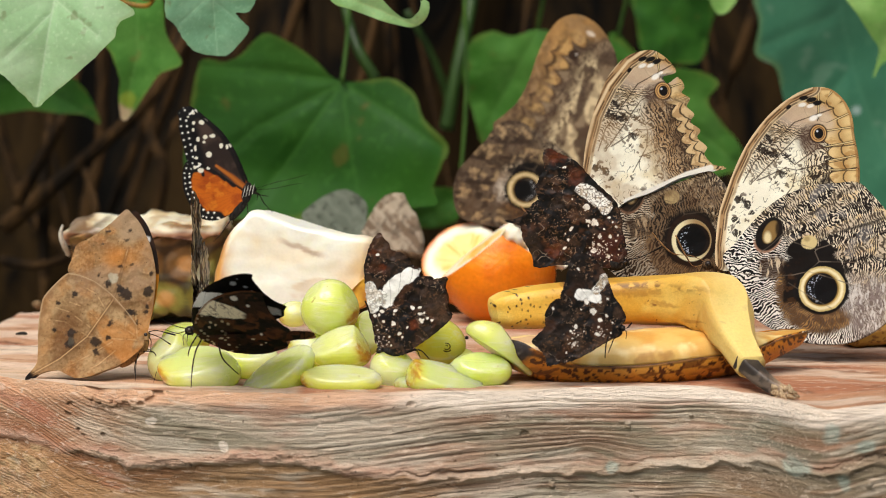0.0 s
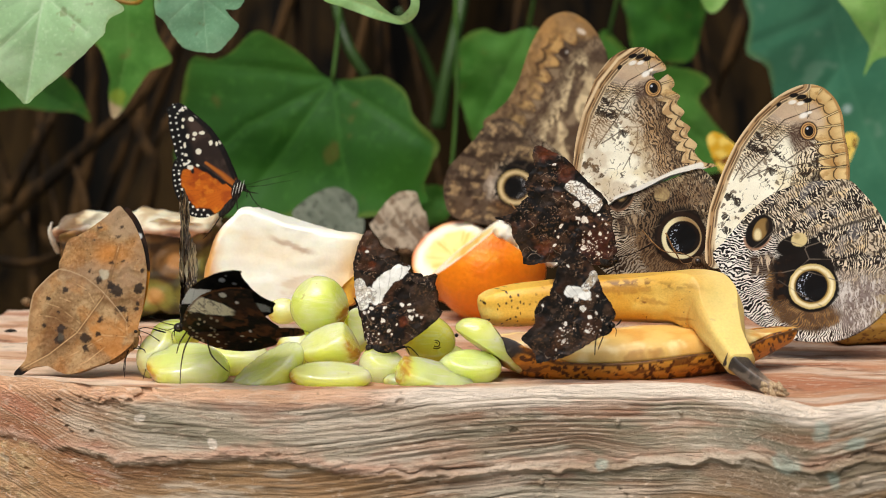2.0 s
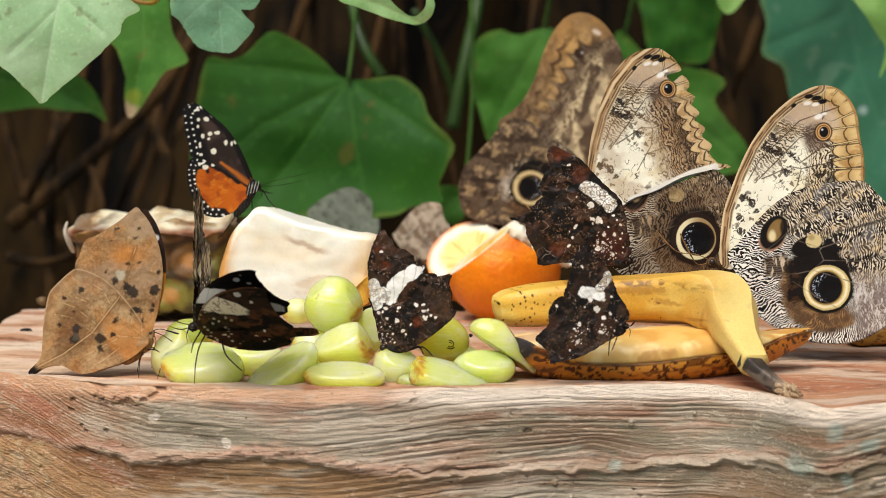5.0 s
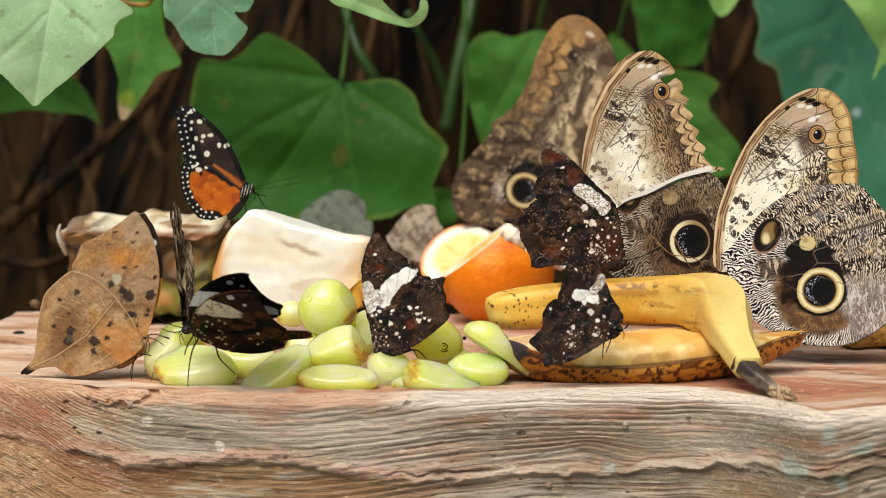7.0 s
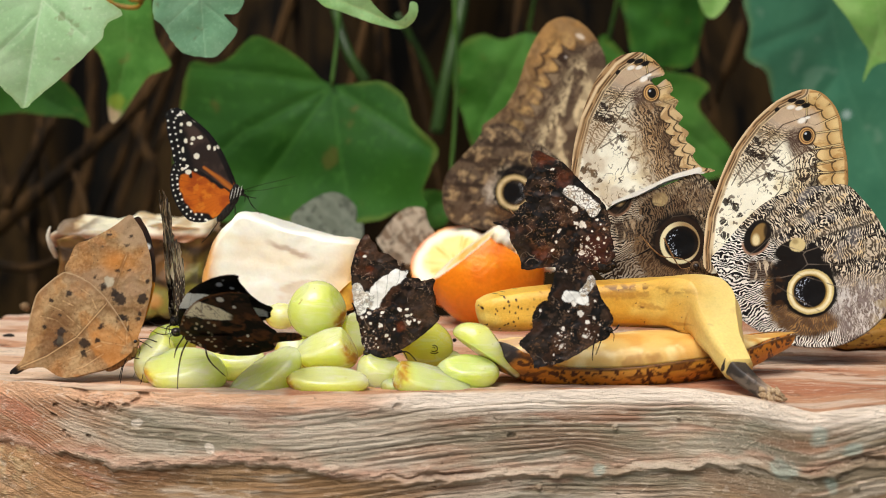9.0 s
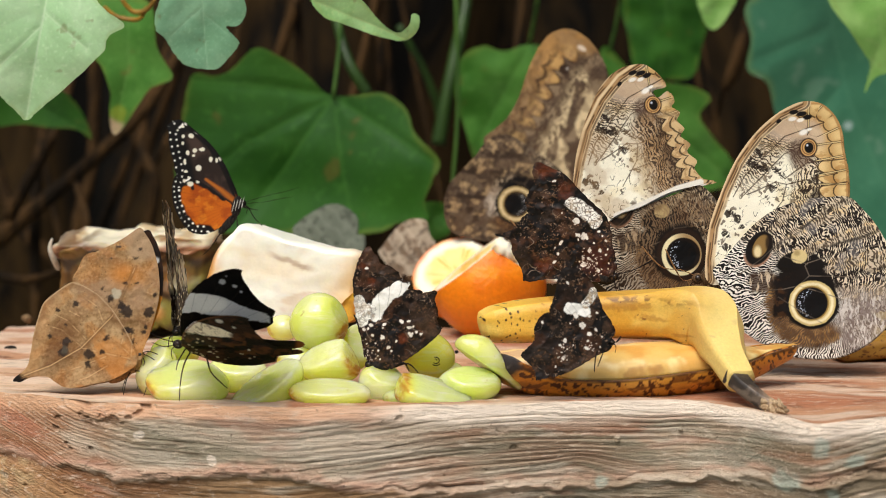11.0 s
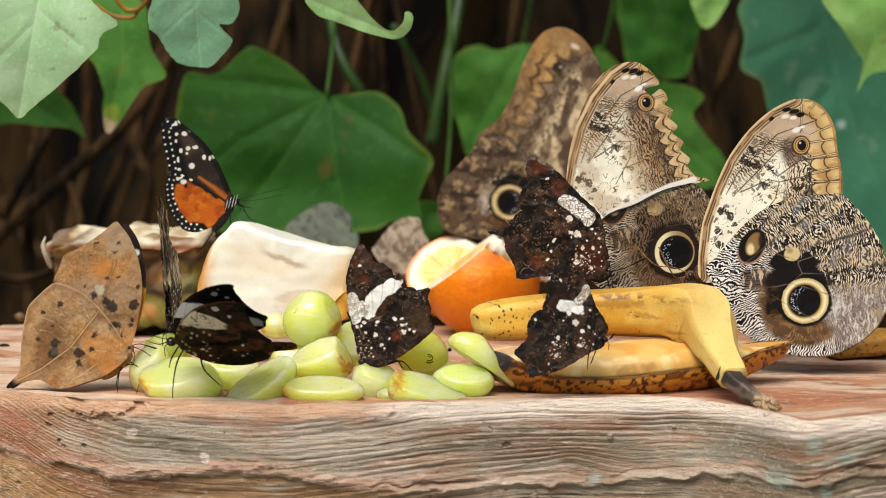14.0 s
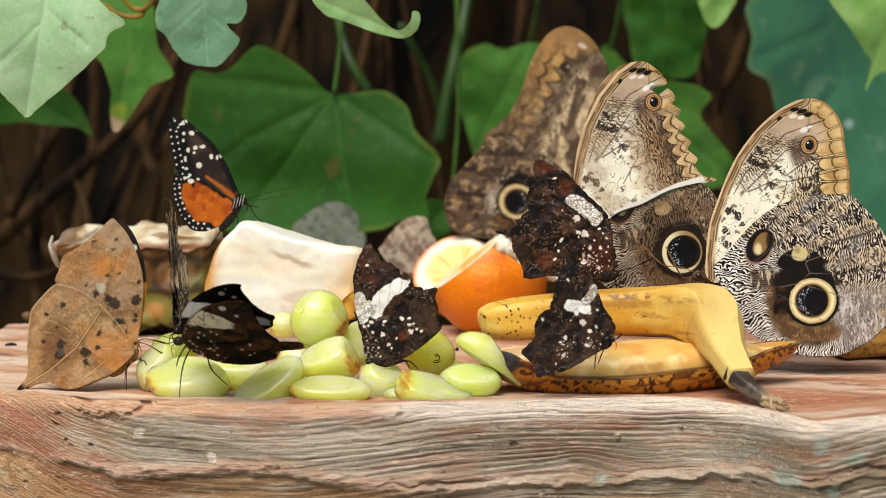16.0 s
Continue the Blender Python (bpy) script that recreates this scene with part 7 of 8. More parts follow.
def tiger_hind(x, y):
    edge, run = to_line(x, y, [(-90, 54), (-105, 50), (-112, 31), (-110, 5), (-99, -26), (-76, -51), (-50, -52)])
    c = fill(x, (0.74, 0.37, 0.06))
    c = mix(c, (0.62, 0.27, 0.035), step(0.42, 0.7, fbm(x / 18, y / 12, 3)))
    c = mix(c, (0.82, 0.48, 0.12), step(0.55, 0.7, fbm(x / 10, y / 10, 5)) * 0.6)
    streak = np.abs(((np.arctan2(y - 2, x - 4) * 9) % 1) - 0.5)
    c = mix(c, (0.45, 0.20, 0.05), step(0.07, 0.02, streak) * 0.5)
    wide = 15 + 9 * step(10, 46, y) + 5 * (fbm(x / 9, y / 9, 2) - 0.5)
    c = mix(c, (0.04, 0.033, 0.03), step(wide + 2, wide - 2, edge))
    c = mix(c, (0.06, 0.045, 0.04), step(7, 4, to_line(x, y, [(-20, 12), (-46, 30), (-80, 46)])[0] + 5 * (fbm(x / 7, y / 7, 8) - 0.5)))
    c = mix(c, (0.08, 0.055, 0.045), step(4, 2, to_line(x, y, [(-78, 40), (-75, 28)])[0]))
    c = mix(c, (0.95, 0.94, 0.9), step(2.0, 1.0, np.hypot(edge - 4, ((run % 10) - 4.5))))
    c = mix(c, (0.95, 0.94, 0.9), step(2.5, 1.3, np.hypot(edge - 12.5, (((run + 4) % 10.5) - 5))))
    return ovals(x, y, c, (0.90, 0.88, 0.80), [(-78.7, 35.9, 6.4, 5.4), (-65.8, 39.9, 4, 3), (-59.8, 44.8, 3, 3), (-89.7, 41.8, 3, 4), (-81.7, 47.8, 2.5, 2.5), (-76.7, 49.8, 2, 2)])


u_t = 0.00020
tiger = thing("spotted_butterfly", (-0.0697, 0.7350, 0.0551), "black and orange butterfly with white spots standing on the pineapple", "butterfly")
tf = wing("forewing", tiger, [(0, 2), (-1, 16), (-8, 35), (-23, 69), (-46, 103), (-76, 130), (-92, 143), (-103, 148), (-111, 145), (-119, 138), (-116, 126), (-117, 115), (-115, 103), (-113, 92), (-108, 73), (-104, 54), (-90, 38), (-55, 18), (-20, -2)], tiger_fore, u_t, 1.0, (0, 0.0006, 0), bow=2)
th = wing("hindwing", tiger, [(-2, -7), (-20, 10), (-50, 33), (-75, 46), (-90, 53), (-104, 51), (-111, 32), (-110, 5), (-105, -12), (-97, -28), (-87, -42), (-75, -51), (-50, -52), (-23, -37), (-7, -22)], tiger_hind, u_t, 1.0, bow=2)
twin(tf, (0.0008, 0.002, 0.0002))
twin(th, (0.0008, 0.0016, 0.0002))
body(tiger, u_t, ((2, 3, -4), (9, 5, 20), 10), ((-14, 5, -34), (8, 5, 24), 40), ((13, 3, 2), (6, 5, 6), 0), FUR_DARK)
stripes = bmesh.new()
for k in range(4):
    blob_bm((0.6 * u_t, 1.6 * u_t, 11 * u_t), 0, 1, 0, 2, stripes, ((-3 + 5.5 * k) * u_t, -2.4 * u_t, (-3 + 2 * k) * u_t), Euler((0, radians(14), 0)))
part("stripes", stripes, make_fur("white_fur", (0.75, 0.74, 0.7), (0.92, 0.91, 0.88)), tiger, "white stripes of fine hair")
limbs(tiger, u_t, [[(2, 0, -12), (4, -4, -40), (8, -4, -82)], [(-2, 0, -16), (-26, 4, -50), (-46, 4, -78), (-58, 4, -90)], [(8, 0, -6), (22, -4, -4), (34, -2, -24), (54, 4, -44)], [(12, 0, -4), (28, 2, -8), (40, 2, -10)]],
      [[(18, 2, 4), (50, 2, 14), (85, 2, 22), (112, 2, 30)], [(18, 2, 2), (50, 4, 4), (80, 5, 10), (104, 6, 14)]], thick=1.2, club=False, fine=0.5)


# the leaf butterfly ---------------------------------------------------------------------
def leaf_wing_paint(x, y):
    c = fill(x, (0.62, 0.485, 0.325))
    c = mix(c, (0.72, 0.59, 0.42), step(0.42, 0.62, fbm(x / 44, y / 44, 2)))
    c = mix(c, (0.74, 0.50, 0.26), step(0.50, 0.70, fbm(x / 30 + 9, y / 30, 5)) * 0.55)
    c = mix(c, (0.50, 0.33, 0.19), step(0.50, 0.72, fbm(x / 22, y / 22, 8)) * 0.45)
    grain = fbm(x / 3.5, y / 3.5, 11, 3)
    c = mix(c, (0.46, 0.31, 0.18), step(0.54, 0.72, grain) * 0.38)
    c = mix(c, (0.86, 0.70, 0.52), step(0.46, 0.30, grain) * 0.22)
    c = mix(c, (0.68, 0.56, 0.44), step(60, 130, y) * step(0.40, 0.60, fbm(x / 50 + 3, y / 50, 17)) * 0.7)
    c = mix(c, (0.82, 0.52, 0.22), np.exp(-(((x + 42) / 26) ** 2 + ((y - 152) / 20) ** 2)) * 0.75)
    c = mix(c, (0.80, 0.52, 0.24), step(-120, -60, x) * step(70, 20, y) * step(0.42, 0.62, fbm(x / 26, y / 26, 41)) * 0.6)
    # darker cells behind the pale outer strip of the hindwing
    inner = np.interp(y, [-60, -30, 20, 60, 100], [-150, -160, -152, -150, -120])
    below = y - np.interp(x, [-190, -143, -94, -47], [-51, -25, 15, 79])
    c = mix(c, (0.44, 0.27, 0.14), step(-4, 8, x - inner + 8 * (fbm(x / 10, y / 10, 43) - 0.5)) * step(64, 30, x - inner) * step(-2, 4, below) * step(80, 40, y) * 0.6)
    c = mix(c, (0.78, 0.58, 0.38), step(0, -8, x - inner) * step(110, 70, y) * 0.4)
    c = mix(c, (0.42, 0.28, 0.17), step(0, -4, below) * step(-26, -6, below) * 0.35)
    for k, line in enumerate((((-190.1, -51.1), (-142.9, -24.6), (-93.8, 14.7), (-47.6, 78.6)), ((-47.6, 78.6), (-30.9, 134.6), (-21.1, 169.0)), ((-93.8, 14.7), (-54.5, 11.8), (0.5, 8.8)), ((-44.7, 37.3), (-23.1, 26.5), (2.5, 8.8)), ((-27.0, 25.5), (-23.1, 47.2), (-9.3, 53.0), (-5.4, 11.8)), ((-138.0, -42.2), (-93.8, -19.6), (-49.6, 5.9)), ((-107.6, -50.1), (-76.1, -35.4), (-44.7, -9.8)), ((-93.8, 16.7), (-133.1, 41.3), (-160.6, 44.2)), ((-84.0, 28.5), (-123.3, 58.0), (-147.8, 65.8)), ((-72.2, 43.2), (-93.8, 65.8), (-123.3, 75.6)), ((-59.4, 60.9), (-76.1, 90.4), (-103.6, 105.1)))):
        d, _ = to_line(x, y, line)
        c = mix(c, (0.34, 0.21, 0.12), step(5, 1.5, d) * (0.40 if k < 2 else 0.12))
        c = mix(c, (0.86, 0.70, 0.50), step(1.4, 0.5, d) * (0.75 if k < 1 else 0.10 + 0.45 * step(0.4, 0.7, soft(x / 9, y / 9, 19))))
    for bx, by, r in [(-113.5, 90.4, 6), (-124.3, 2.9, 8), (-121.3, 21.6, 8), (-79.1, 5.9, 9), (-79.1, -11.8, 5), (-27.0, 88.4, 11), (-36.8, 98.2, 6), (12.3, 94.3, 8.5), (-23.1, 56.0, 6), (-13.3, 55.0, 4), (-52.6, 38.3, 4.5), (12.3, 66.8, 3), (9.3, 57.0, 2.5), (-33.9, 139.5, 3.5), (-23.1, 184.7, 3.5), (-16.2, 200.4, 4), (-55.5, 199.4, 3.5), (-5.4, 38.3, 3), (-57.5, 12.8, 3), (-56.5, 107.1, 6), (-76.1, 160.1, 2), (-142.9, 73.7, 2.5), (-124.3, 50.1, 2), (-149.8, 26.5, 3), (-64.3, 176.8, 2), (-15.2, 139.5, 1.5), (20.1, 125.7, 3), (-72.2, 121.8, 2)]:
        q = np.hypot(x - bx, y - by) + 11 * (fbm(x / 5, y / 5, 7, 3) - 0.5)
        c = mix(c, (0.17, 0.13, 0.11), step(r + 2.2, r - 2.2, q) * 0.92)
    near, number = dots(x / 9, y / 9, 13)
    c = mix(c, (0.22, 0.15, 0.10), step(0.24, 0.10, near + 0.2 * fbm(x / 3, y / 3, 2)) * step(0.74, 0.80, number) * 0.85)
    c = mix(c, (0.78, 0.74, 0.64), step(11, 6, np.hypot(x + 48, y - 117) + 8 * (fbm(x / 5, y / 5, 3) - 0.5)) * 0.75)
    c = mix(c, (0.36, 0.33, 0.28), step(9, 5, np.hypot(x + 122, y - 6) + 8 * (fbm(x / 5, y / 5, 4) - 0.5)) * 0.7)
    return mix(c, (0.10, 0.07, 0.055), step(22, 12, np.hypot(x + 204, y + 62)))


def leaf_wing_upper(x, y):
    """Upper side: black tip with a white spot, orange band, dark violet base."""
    c = fill(x, (0.12, 0.08, 0.06))
    c = mix(c, (0.24, 0.14, 0.08), step(0.45, 0.7, fbm(x / 18, y / 18, 3)) * 0.7)
    k = y + 0.35 * x
    c = mix(c, (0.80, 0.50, 0.13), step(140, 134, k + 8 * (fbm(x / 8, y / 8, 4) - 0.5)) * step(50, 56, k))
    c = mix(c, (0.20, 0.14, 0.20), step(56, 50, k))
    return spots_on(x, y, c, (0.95, 0.94, 0.92), [(2, 188, 5), (4, 176, 3)])


u_l = 0.00018
LEAFY = (-0.0952, 0.6520, 0.0118)
leafy = thing("leaf_butterfly", LEAFY, "dead-leaf butterfly with closed tan-brown spotted wings on the tray", "butterfly")
LEAF_FORE = [(6, 8), (12, 24), (22, 69), (27, 122), (22, 158), (15, 182), (2, 210), (-12, 228), (-24, 237), (-45, 218), (-67, 201), (-90, 186), (-111, 175), (-120, 150), (-126, 127), (-100, 90), (-50, 40)]
LEAF_HIND = [(6, 6), (-6, 35), (-25, 62), (-50, 90), (-78, 112), (-105, 123), (-126, 126), (-150, 106), (-170, 82), (-177, 50), (-180, 21), (-181, -10), (-185, -35), (-204, -58), (-200, -63), (-181, -51), (-160, -46), (-144, -46), (-128, -54), (-112, -59), (-90, -55), (-70, -47), (-45, -38), (-26, -28), (-4, -10)]
lf = wing("forewing", leafy, LEAF_FORE, leaf_wing_paint, u_l, 1.2, (0, 0.0007, 0), bow=3, seed=5, crumple=1.2)


def leaf_hind_paint(x, y):
    rim, _ = to_line(x, y, [(-6, 35), (-25, 62), (-50, 90), (-78, 112), (-105, 123), (-126, 126), (-150, 106), (-170, 82), (-177, 50), (-180, 21)])
    # painted shading along the upper edge, then a thin edge highlight over it
    c = mix(leaf_wing_paint(x, y), (0.50, 0.34, 0.21), step(12, 4, rim) * 0.35)
    return mix(c, (0.84, 0.72, 0.56), step(2.2, 0.8, rim) * 0.5)


lh = wing("hindwing", leafy, LEAF_HIND, leaf_hind_paint, u_l, 1.2, (0, -0.0006, 0), bow=3, seed=5, crumple=1.2)
far_fore = wing("forewing", leafy, LEAF_FORE, leaf_wing_upper, u_l, 1.6, (-0.0010, 0.0022, -0.0006), (0, 4.6, 0), bow=3, seed=5, label="far wing with a black tip and orange band above")
far_hind = twin(lh, (0.0006, 0.0030, 0.0))
body(leafy, u_l, ((0, 6, -2), (12, 8, 18), 20), ((-20, 10, -24), (10, 7, 26), 50), ((8, 6, 16), (7, 6, 8), 0), FUR_TAN)
limbs(leafy, u_l, [[(-4, 4, -14), (-8, -8, -30), (-10, -8, -62)], [(-2, 6, -16), (-12, 14, -30), (-16, 16, -56)], [(2, 2, -12), (24, -6, -14), (28, -8, -40), (22, -10, -66)], [(4, 6, -8), (16, 8, -14), (10, 10, -46)]],
      [[(10, 4, 20), (30, 0, 14), (50, -3, 2), (62, -4, -6)], [(10, 8, 20), (24, 8, 24), (44, 6, 20), (60, 5, 16)]], thick=1.1)

# the one seen edge on -------------------------------------------------------------------
u_e = 0.00018
EDGY = (-0.0790, 0.6650, 0.0177)
edgy = thing("edgewise_butterfly", EDGY, "grey-brown butterfly with closed wings seen edge on", "butterfly")
EDGE_FORE = [(0, 0), (-6, 50), (2, 120), (16, 190), (34, 226), (60, 200), (80, 140), (70, 90), (90, 60), (60, 20)]


def bark_grey(x, y):
    """Bark-like streaks, a cream strip at half height and a brown, flecked base."""
    c = fill(x, (0.54, 0.42, 0.31))
    c = mix(c, (0.82, 0.73, 0.60), step(0.48, 0.58, fbm(x / 4, y / 60, 3)) * 0.8)
    c = mix(c, (0.13, 0.08, 0.055), step(0.50, 0.58, fbm(x / 5 + 4, y / 44, 8)) * 0.9)
    c = mix(c, (0.10, 0.06, 0.04), step(0.60, 0.68, fbm(x / 9, y / 9, 21)) * 0.8)
    strip = step(60, 72, y) * step(128, 104, y + 20 * (fbm(x / 8, y / 14, 9) - 0.5))
    c = mix(c, (0.93, 0.86, 0.74), strip * step(0.40, 0.52, fbm(x / 6, y / 50, 5)) * 0.9)
    low = step(76, 56, y + 12 * (fbm(x / 9, y / 9, 6) - 0.5))
    c = mix(c, (0.17, 0.085, 0.05), low * 0.9)
    near, number = dots(x / 9, y / 9, 5)
    return mix(c, (0.90, 0.84, 0.74), low * step(0.32, 0.2, near) * step(0.5, 0.6, number))


e1 = wing("forewing", edgy, ragged(EDGE_FORE, 0.05, 3, 7), bark_grey, u_e, 1.6, (0, -0.0003, 0), (0, 0, 86), bow=3, seed=3, crumple=3.2)
e2 = wing("forewing", edgy, ragged(EDGE_FORE, 0.05, 3, 7), bark_grey, u_e, 1.6, (0, 0, 0), (0, 0, 93), bow=3, seed=6, crumple=3.2)
e3 = wing("hindwing", edgy, ragged([(0, 0), (-8, 30), (-4, 70), (30, 130), (80, 120), (100, 70), (70, 10)], 0.07, 4, 7), bark_grey, u_e, 1.6, (0.0006, 0, 0), (0, 0, 86), bow=4, seed=4, crumple=3.2)
e4 = wing("hindwing", edgy, ragged([(0, 0), (-8, 30), (-4, 70), (30, 130), (80, 120), (100, 70), (70, 10)], 0.07, 4, 7), bark_grey, u_e, 1.6, (-0.0006, 0, 0), (0, 0, 95), bow=4, seed=8, crumple=3.2)
body(edgy, u_e, ((0, 8, -2), (9, 18, 10), 0), ((0, 44, -6), (8, 30, 8), 0), ((0, -14, -2), (7, 7, 7), 0), FUR_DARK)
limbs(edgy, u_e, [[(4, -6, -8), (12, -14, -14), (14, -18, -34)], [(-4, -6, -8), (-14, -12, -12), (-18, -16, -34)]], [[(2, -18, 2), (10, -40, 10), (18, -60, 14), (24, -70, 16)]], thick=1.2)

# the one that opens its wings ----------------------------------------------------------------
u_f = 0.00018
flapper = thing("banded_butterfly", (-0.0759, 0.6400, 0.0177), "blackish butterfly with a white band, opening its wings on the grapes", "butterfly")
FLAP_FORE = [(0, 2), (-7, 24), (-6, 45), (0, 88), (15, 131), (41, 170), (71, 195), (93, 204), (109, 203), (108, 192), (111, 176), (123, 144), (134, 124), (146, 110), (158, 98), (154, 84), (150, 62), (123, 45), (68, 19)]
FLAP_HIND = [(4, 4), (68, 22), (123, 43), (158, 46), (197, 50), (200, 36), (173, 22), (154, 10), (156, -6), (142, -18), (123, -30), (93, -38), (58, -36), (23, -18)]


FORE_RIM, HIND_RIM = ragged(FLAP_FORE, 0.010, 3, 7), ragged(FLAP_HIND, 0.014, 4, 7)


def flap_upper(x, y):
    # black lifted to a paler brown, with streaks, as a painted sheen
    c = fill(x, (0.045, 0.038, 0.036))
    c = mix(c, (0.10, 0.08, 0.068), step(0.45, 0.7, fbm(x / 24, y / 24, 3)) * 0.8)
    folds = np.abs(((np.arctan2(y + 4, x + 4) * 5.5 + 0.3 * fbm(x / 40, y / 40, 33)) % 1) - 0.5)
    c = mix(c, (0.15, 0.12, 0.10), step(0.06, 0.01, folds) * 0.7)
    k = y - np.interp(x, [-10, 20, 60, 100, 150], [84, 90, 82, 74, 68])
    up = y - np.interp(x, [-10, 15, 45, 70, 100, 150], [136, 140, 138, 132, 110, 84])
    wob = 13 * (fbm(x / 12, y / 9, 6) - 0.5)
    c = mix(c, (0.97, 0.985, 1.0), step(-2, 1, k + wob) * step(2, -1, up + wob) * step(150, 146, x))
    rays = np.abs(((np.arctan2(y + 4, x + 4) * 7) % 1) - 0.5)
    c = mix(c, (0.62, 0.66, 0.70), step(-2, 1, k) * step(2, -1, up) * step(0.03, 0.01, rays) * 0.7)
    return spots_on(x, y, c, (0.92, 0.93, 0.95), [(75, 171, 5.4), (95, 161, 3.6), (104, 147, 2.4), (82, 186, 1.2)])


def flap_under(x, y):
    c = fill(x, (0.20, 0.125, 0.08))
    c = mix(c, (0.44, 0.26, 0.14), step(0.46, 0.64, fbm(x / 24, y / 24, 4)) * 0.7)
    c = mix(c, (0.04, 0.03, 0.028), step(0.50, 0.60, fbm(x / 18 + 3, y / 18, 9)))
    k, up = y - np.interp(x, [-10, 20, 60, 100], [80, 84, 92, 112]), y - np.interp(x, [-10, 15, 60, 90], [136, 146, 134, 114])
    wob = 10 * (fbm(x / 12, y / 9, 6) - 0.5)
    band = step(-2, 2, k + wob) * step(2, -2, up + wob) * step(84, 72, x + wob)
    c = mix(c, (1.0, 0.96, 0.86), band)
    net = np.minimum(np.abs(fbm(x / 9, y / 22, 12, 2) - 0.5), np.abs(fbm(x / 20 + y / 30, y / 30, 14, 2) - 0.5))
    c = mix(c, (0.42, 0.30, 0.20), band * step(0.030, 0.010, net) * 0.7)
    # brown base with cream flecks, and a rusty leading edge
    base = step(88, 70, y) * step(80, 40, x)
    c = mix(c, (0.20, 0.11, 0.065), base * step(0.42, 0.6, fbm(x / 10, y / 20, 31)) * 0.8)
    near, number = dots(x / 11, y / 20, 15)
    c = mix(c, (0.88, 0.80, 0.68), base * step(0.30, 0.18, near) * step(0.45, 0.5, number) * 0.9)
    lead, _ = to_line(x, y, [(-6, 45), (0, 88), (15, 131), (41, 170), (71, 195), (93, 204)])
    c = mix(c, (0.46, 0.28, 0.15), step(4, 1, lead) * 0.8)
    return ovals(x, y, c, (0.97, 0.95, 0.92), [(60, 166, 8, 9), (84, 150, 4, 6), (110, 60, 3.5, 6)])


def flap_hind_under(x, y):
    c = fill(x, (0.19, 0.115, 0.075))
    c = mix(c, (0.36, 0.20, 0.11), step(0.44, 0.64, fbm(x / 30, y / 14, 4)) * 0.8)
    c = mix(c, (0.06, 0.045, 0.035), step(0.50, 0.60, fbm(x / 20 + 3, y / 20, 9)) * step(40, 80, x))
    c = mix(c, (0.34, 0.19, 0.10), step(150, 175, x) * step(0.4, 0.6, fbm(x / 5, y / 20, 11)) * 0.8)
    inner = step(80, 56, x)
    c = mix(c, (0.24, 0.12, 0.07), inner * 0.6)
    near, number = dots(x / 13, y / 12, 16)
    c = mix(c, (0.86, 0.77, 0.64), inner * step(0.34, 0.20, near + 0.15 * soft(x / 3, y / 3, 4)) * step(0.35, 0.4, number) * 0.95)
    return ovals(x, y, c, (0.90, 0.84, 0.72), [(48, 26, 7, 4.5), (44, 4, 4, 4), (30, -14, 3, 3), (98, 12, 4.5, 3), (112, -4, 3, 3), (120, 4, 2, 2), (56, -14, 3, 4)])


def flap_hind_upper(x, y):
    c = fill(x, (0.06, 0.05, 0.046))
    c = mix(c, (0.13, 0.105, 0.09), step(0.45, 0.7, fbm(x / 34, y / 12, 5)))
    folds = np.abs(((np.arctan2(y - 20, x + 10) * 8 + 0.3 * fbm(x / 40, y / 40, 34)) % 1) - 0.5)
    c = mix(c, (0.18, 0.145, 0.12), step(0.08, 0.01, folds) * 0.7)
    c = mix(c, (0.20, 0.14, 0.10), step(150, 180, x) * step(0.4, 0.6, fbm(x / 5, y / 16, 11)) * 0.6)
    return mix(c, (0.58, 0.32, 0.14), step(184, 194, x + 5 * (fbm(x / 5, y / 5, 12) - 0.5)) * 0.85)


# the wings hang on two hinges along the body: the near one shows its underside, the far one its upper side
near_fore = finish("forewing", raster(FORE_RIM, 1.1, flap_under, flap_upper, bowed(u_f, 3, 2), 0.00015, u_f, 0), THIN_WING, None)
near_hind = finish("hindwing", raster(HIND_RIM, 1.1, flap_hind_under, flap_hind_upper, bowed(u_f, 2, 4), 0.00015, u_f, 0), THIN_WING, None)
far_fore_f = finish("forewing", raster(FORE_RIM, 1.1, flap_upper, flap_under, bowed(u_f, 3, 2), 0.00015, u_f, 0), THIN_WING, None)
far_hind_f = finish("hindwing", raster(HIND_RIM, 1.1, flap_hind_upper, flap_hind_under, bowed(u_f, 2, 4), 0.00015, u_f, 0), THIN_WING, None)
for w in (near_fore, near_hind, far_fore_f, far_hind_f):
    w.parent = flapper
body(flapper, u_f, ((16, 6, -2), (24, 9, 10), 6), ((70, 8, -10), (40, 8, 9), 8), ((-14, 4, 0), (9, 8, 8), 0), FUR_DARK)
limbs(flapper, u_f, [[(10, -4, -8), (0, -30, -30), (-6, -34, -60), (-8, -36, -92)], [(34, -4, -8), (44, -30, -40), (62, -34, -60), (74, -36, -70)], [(0, -2, -6), (-10, -24, -24), (-14, -28, -40)]],
      [[(-20, 2, 4), (-40, -4, 10), (-62, -8, 22)], [(-20, 4, 0), (-36, 0, -4), (-58, -4, 4)]], thick=1.5, club=False)


# two dull butterflies far back, and the yellow one that comes and goes ----------------------------
def dull(seed, base, pale):
    def paint(x, y):
        c = fill(x, base)
        c = mix(c, pale, step(0.45, 0.65, fbm(x / 14, y / 14, seed)) * 0.7)
        k = np.abs(((0.7 * y + 0.7 * x) / 22 + 0.6 * fbm(x / 20, y / 20, seed + 3)) % 1 - 0.5)
        c = mix(c, pale, step(0.2, 0.05, k) * 0.7)
        return mix(c, tuple(0.6 * q for q in base), step(0.55, 0.7, fbm(x / 9, y / 9, seed + 8)) * 0.6)
    return paint


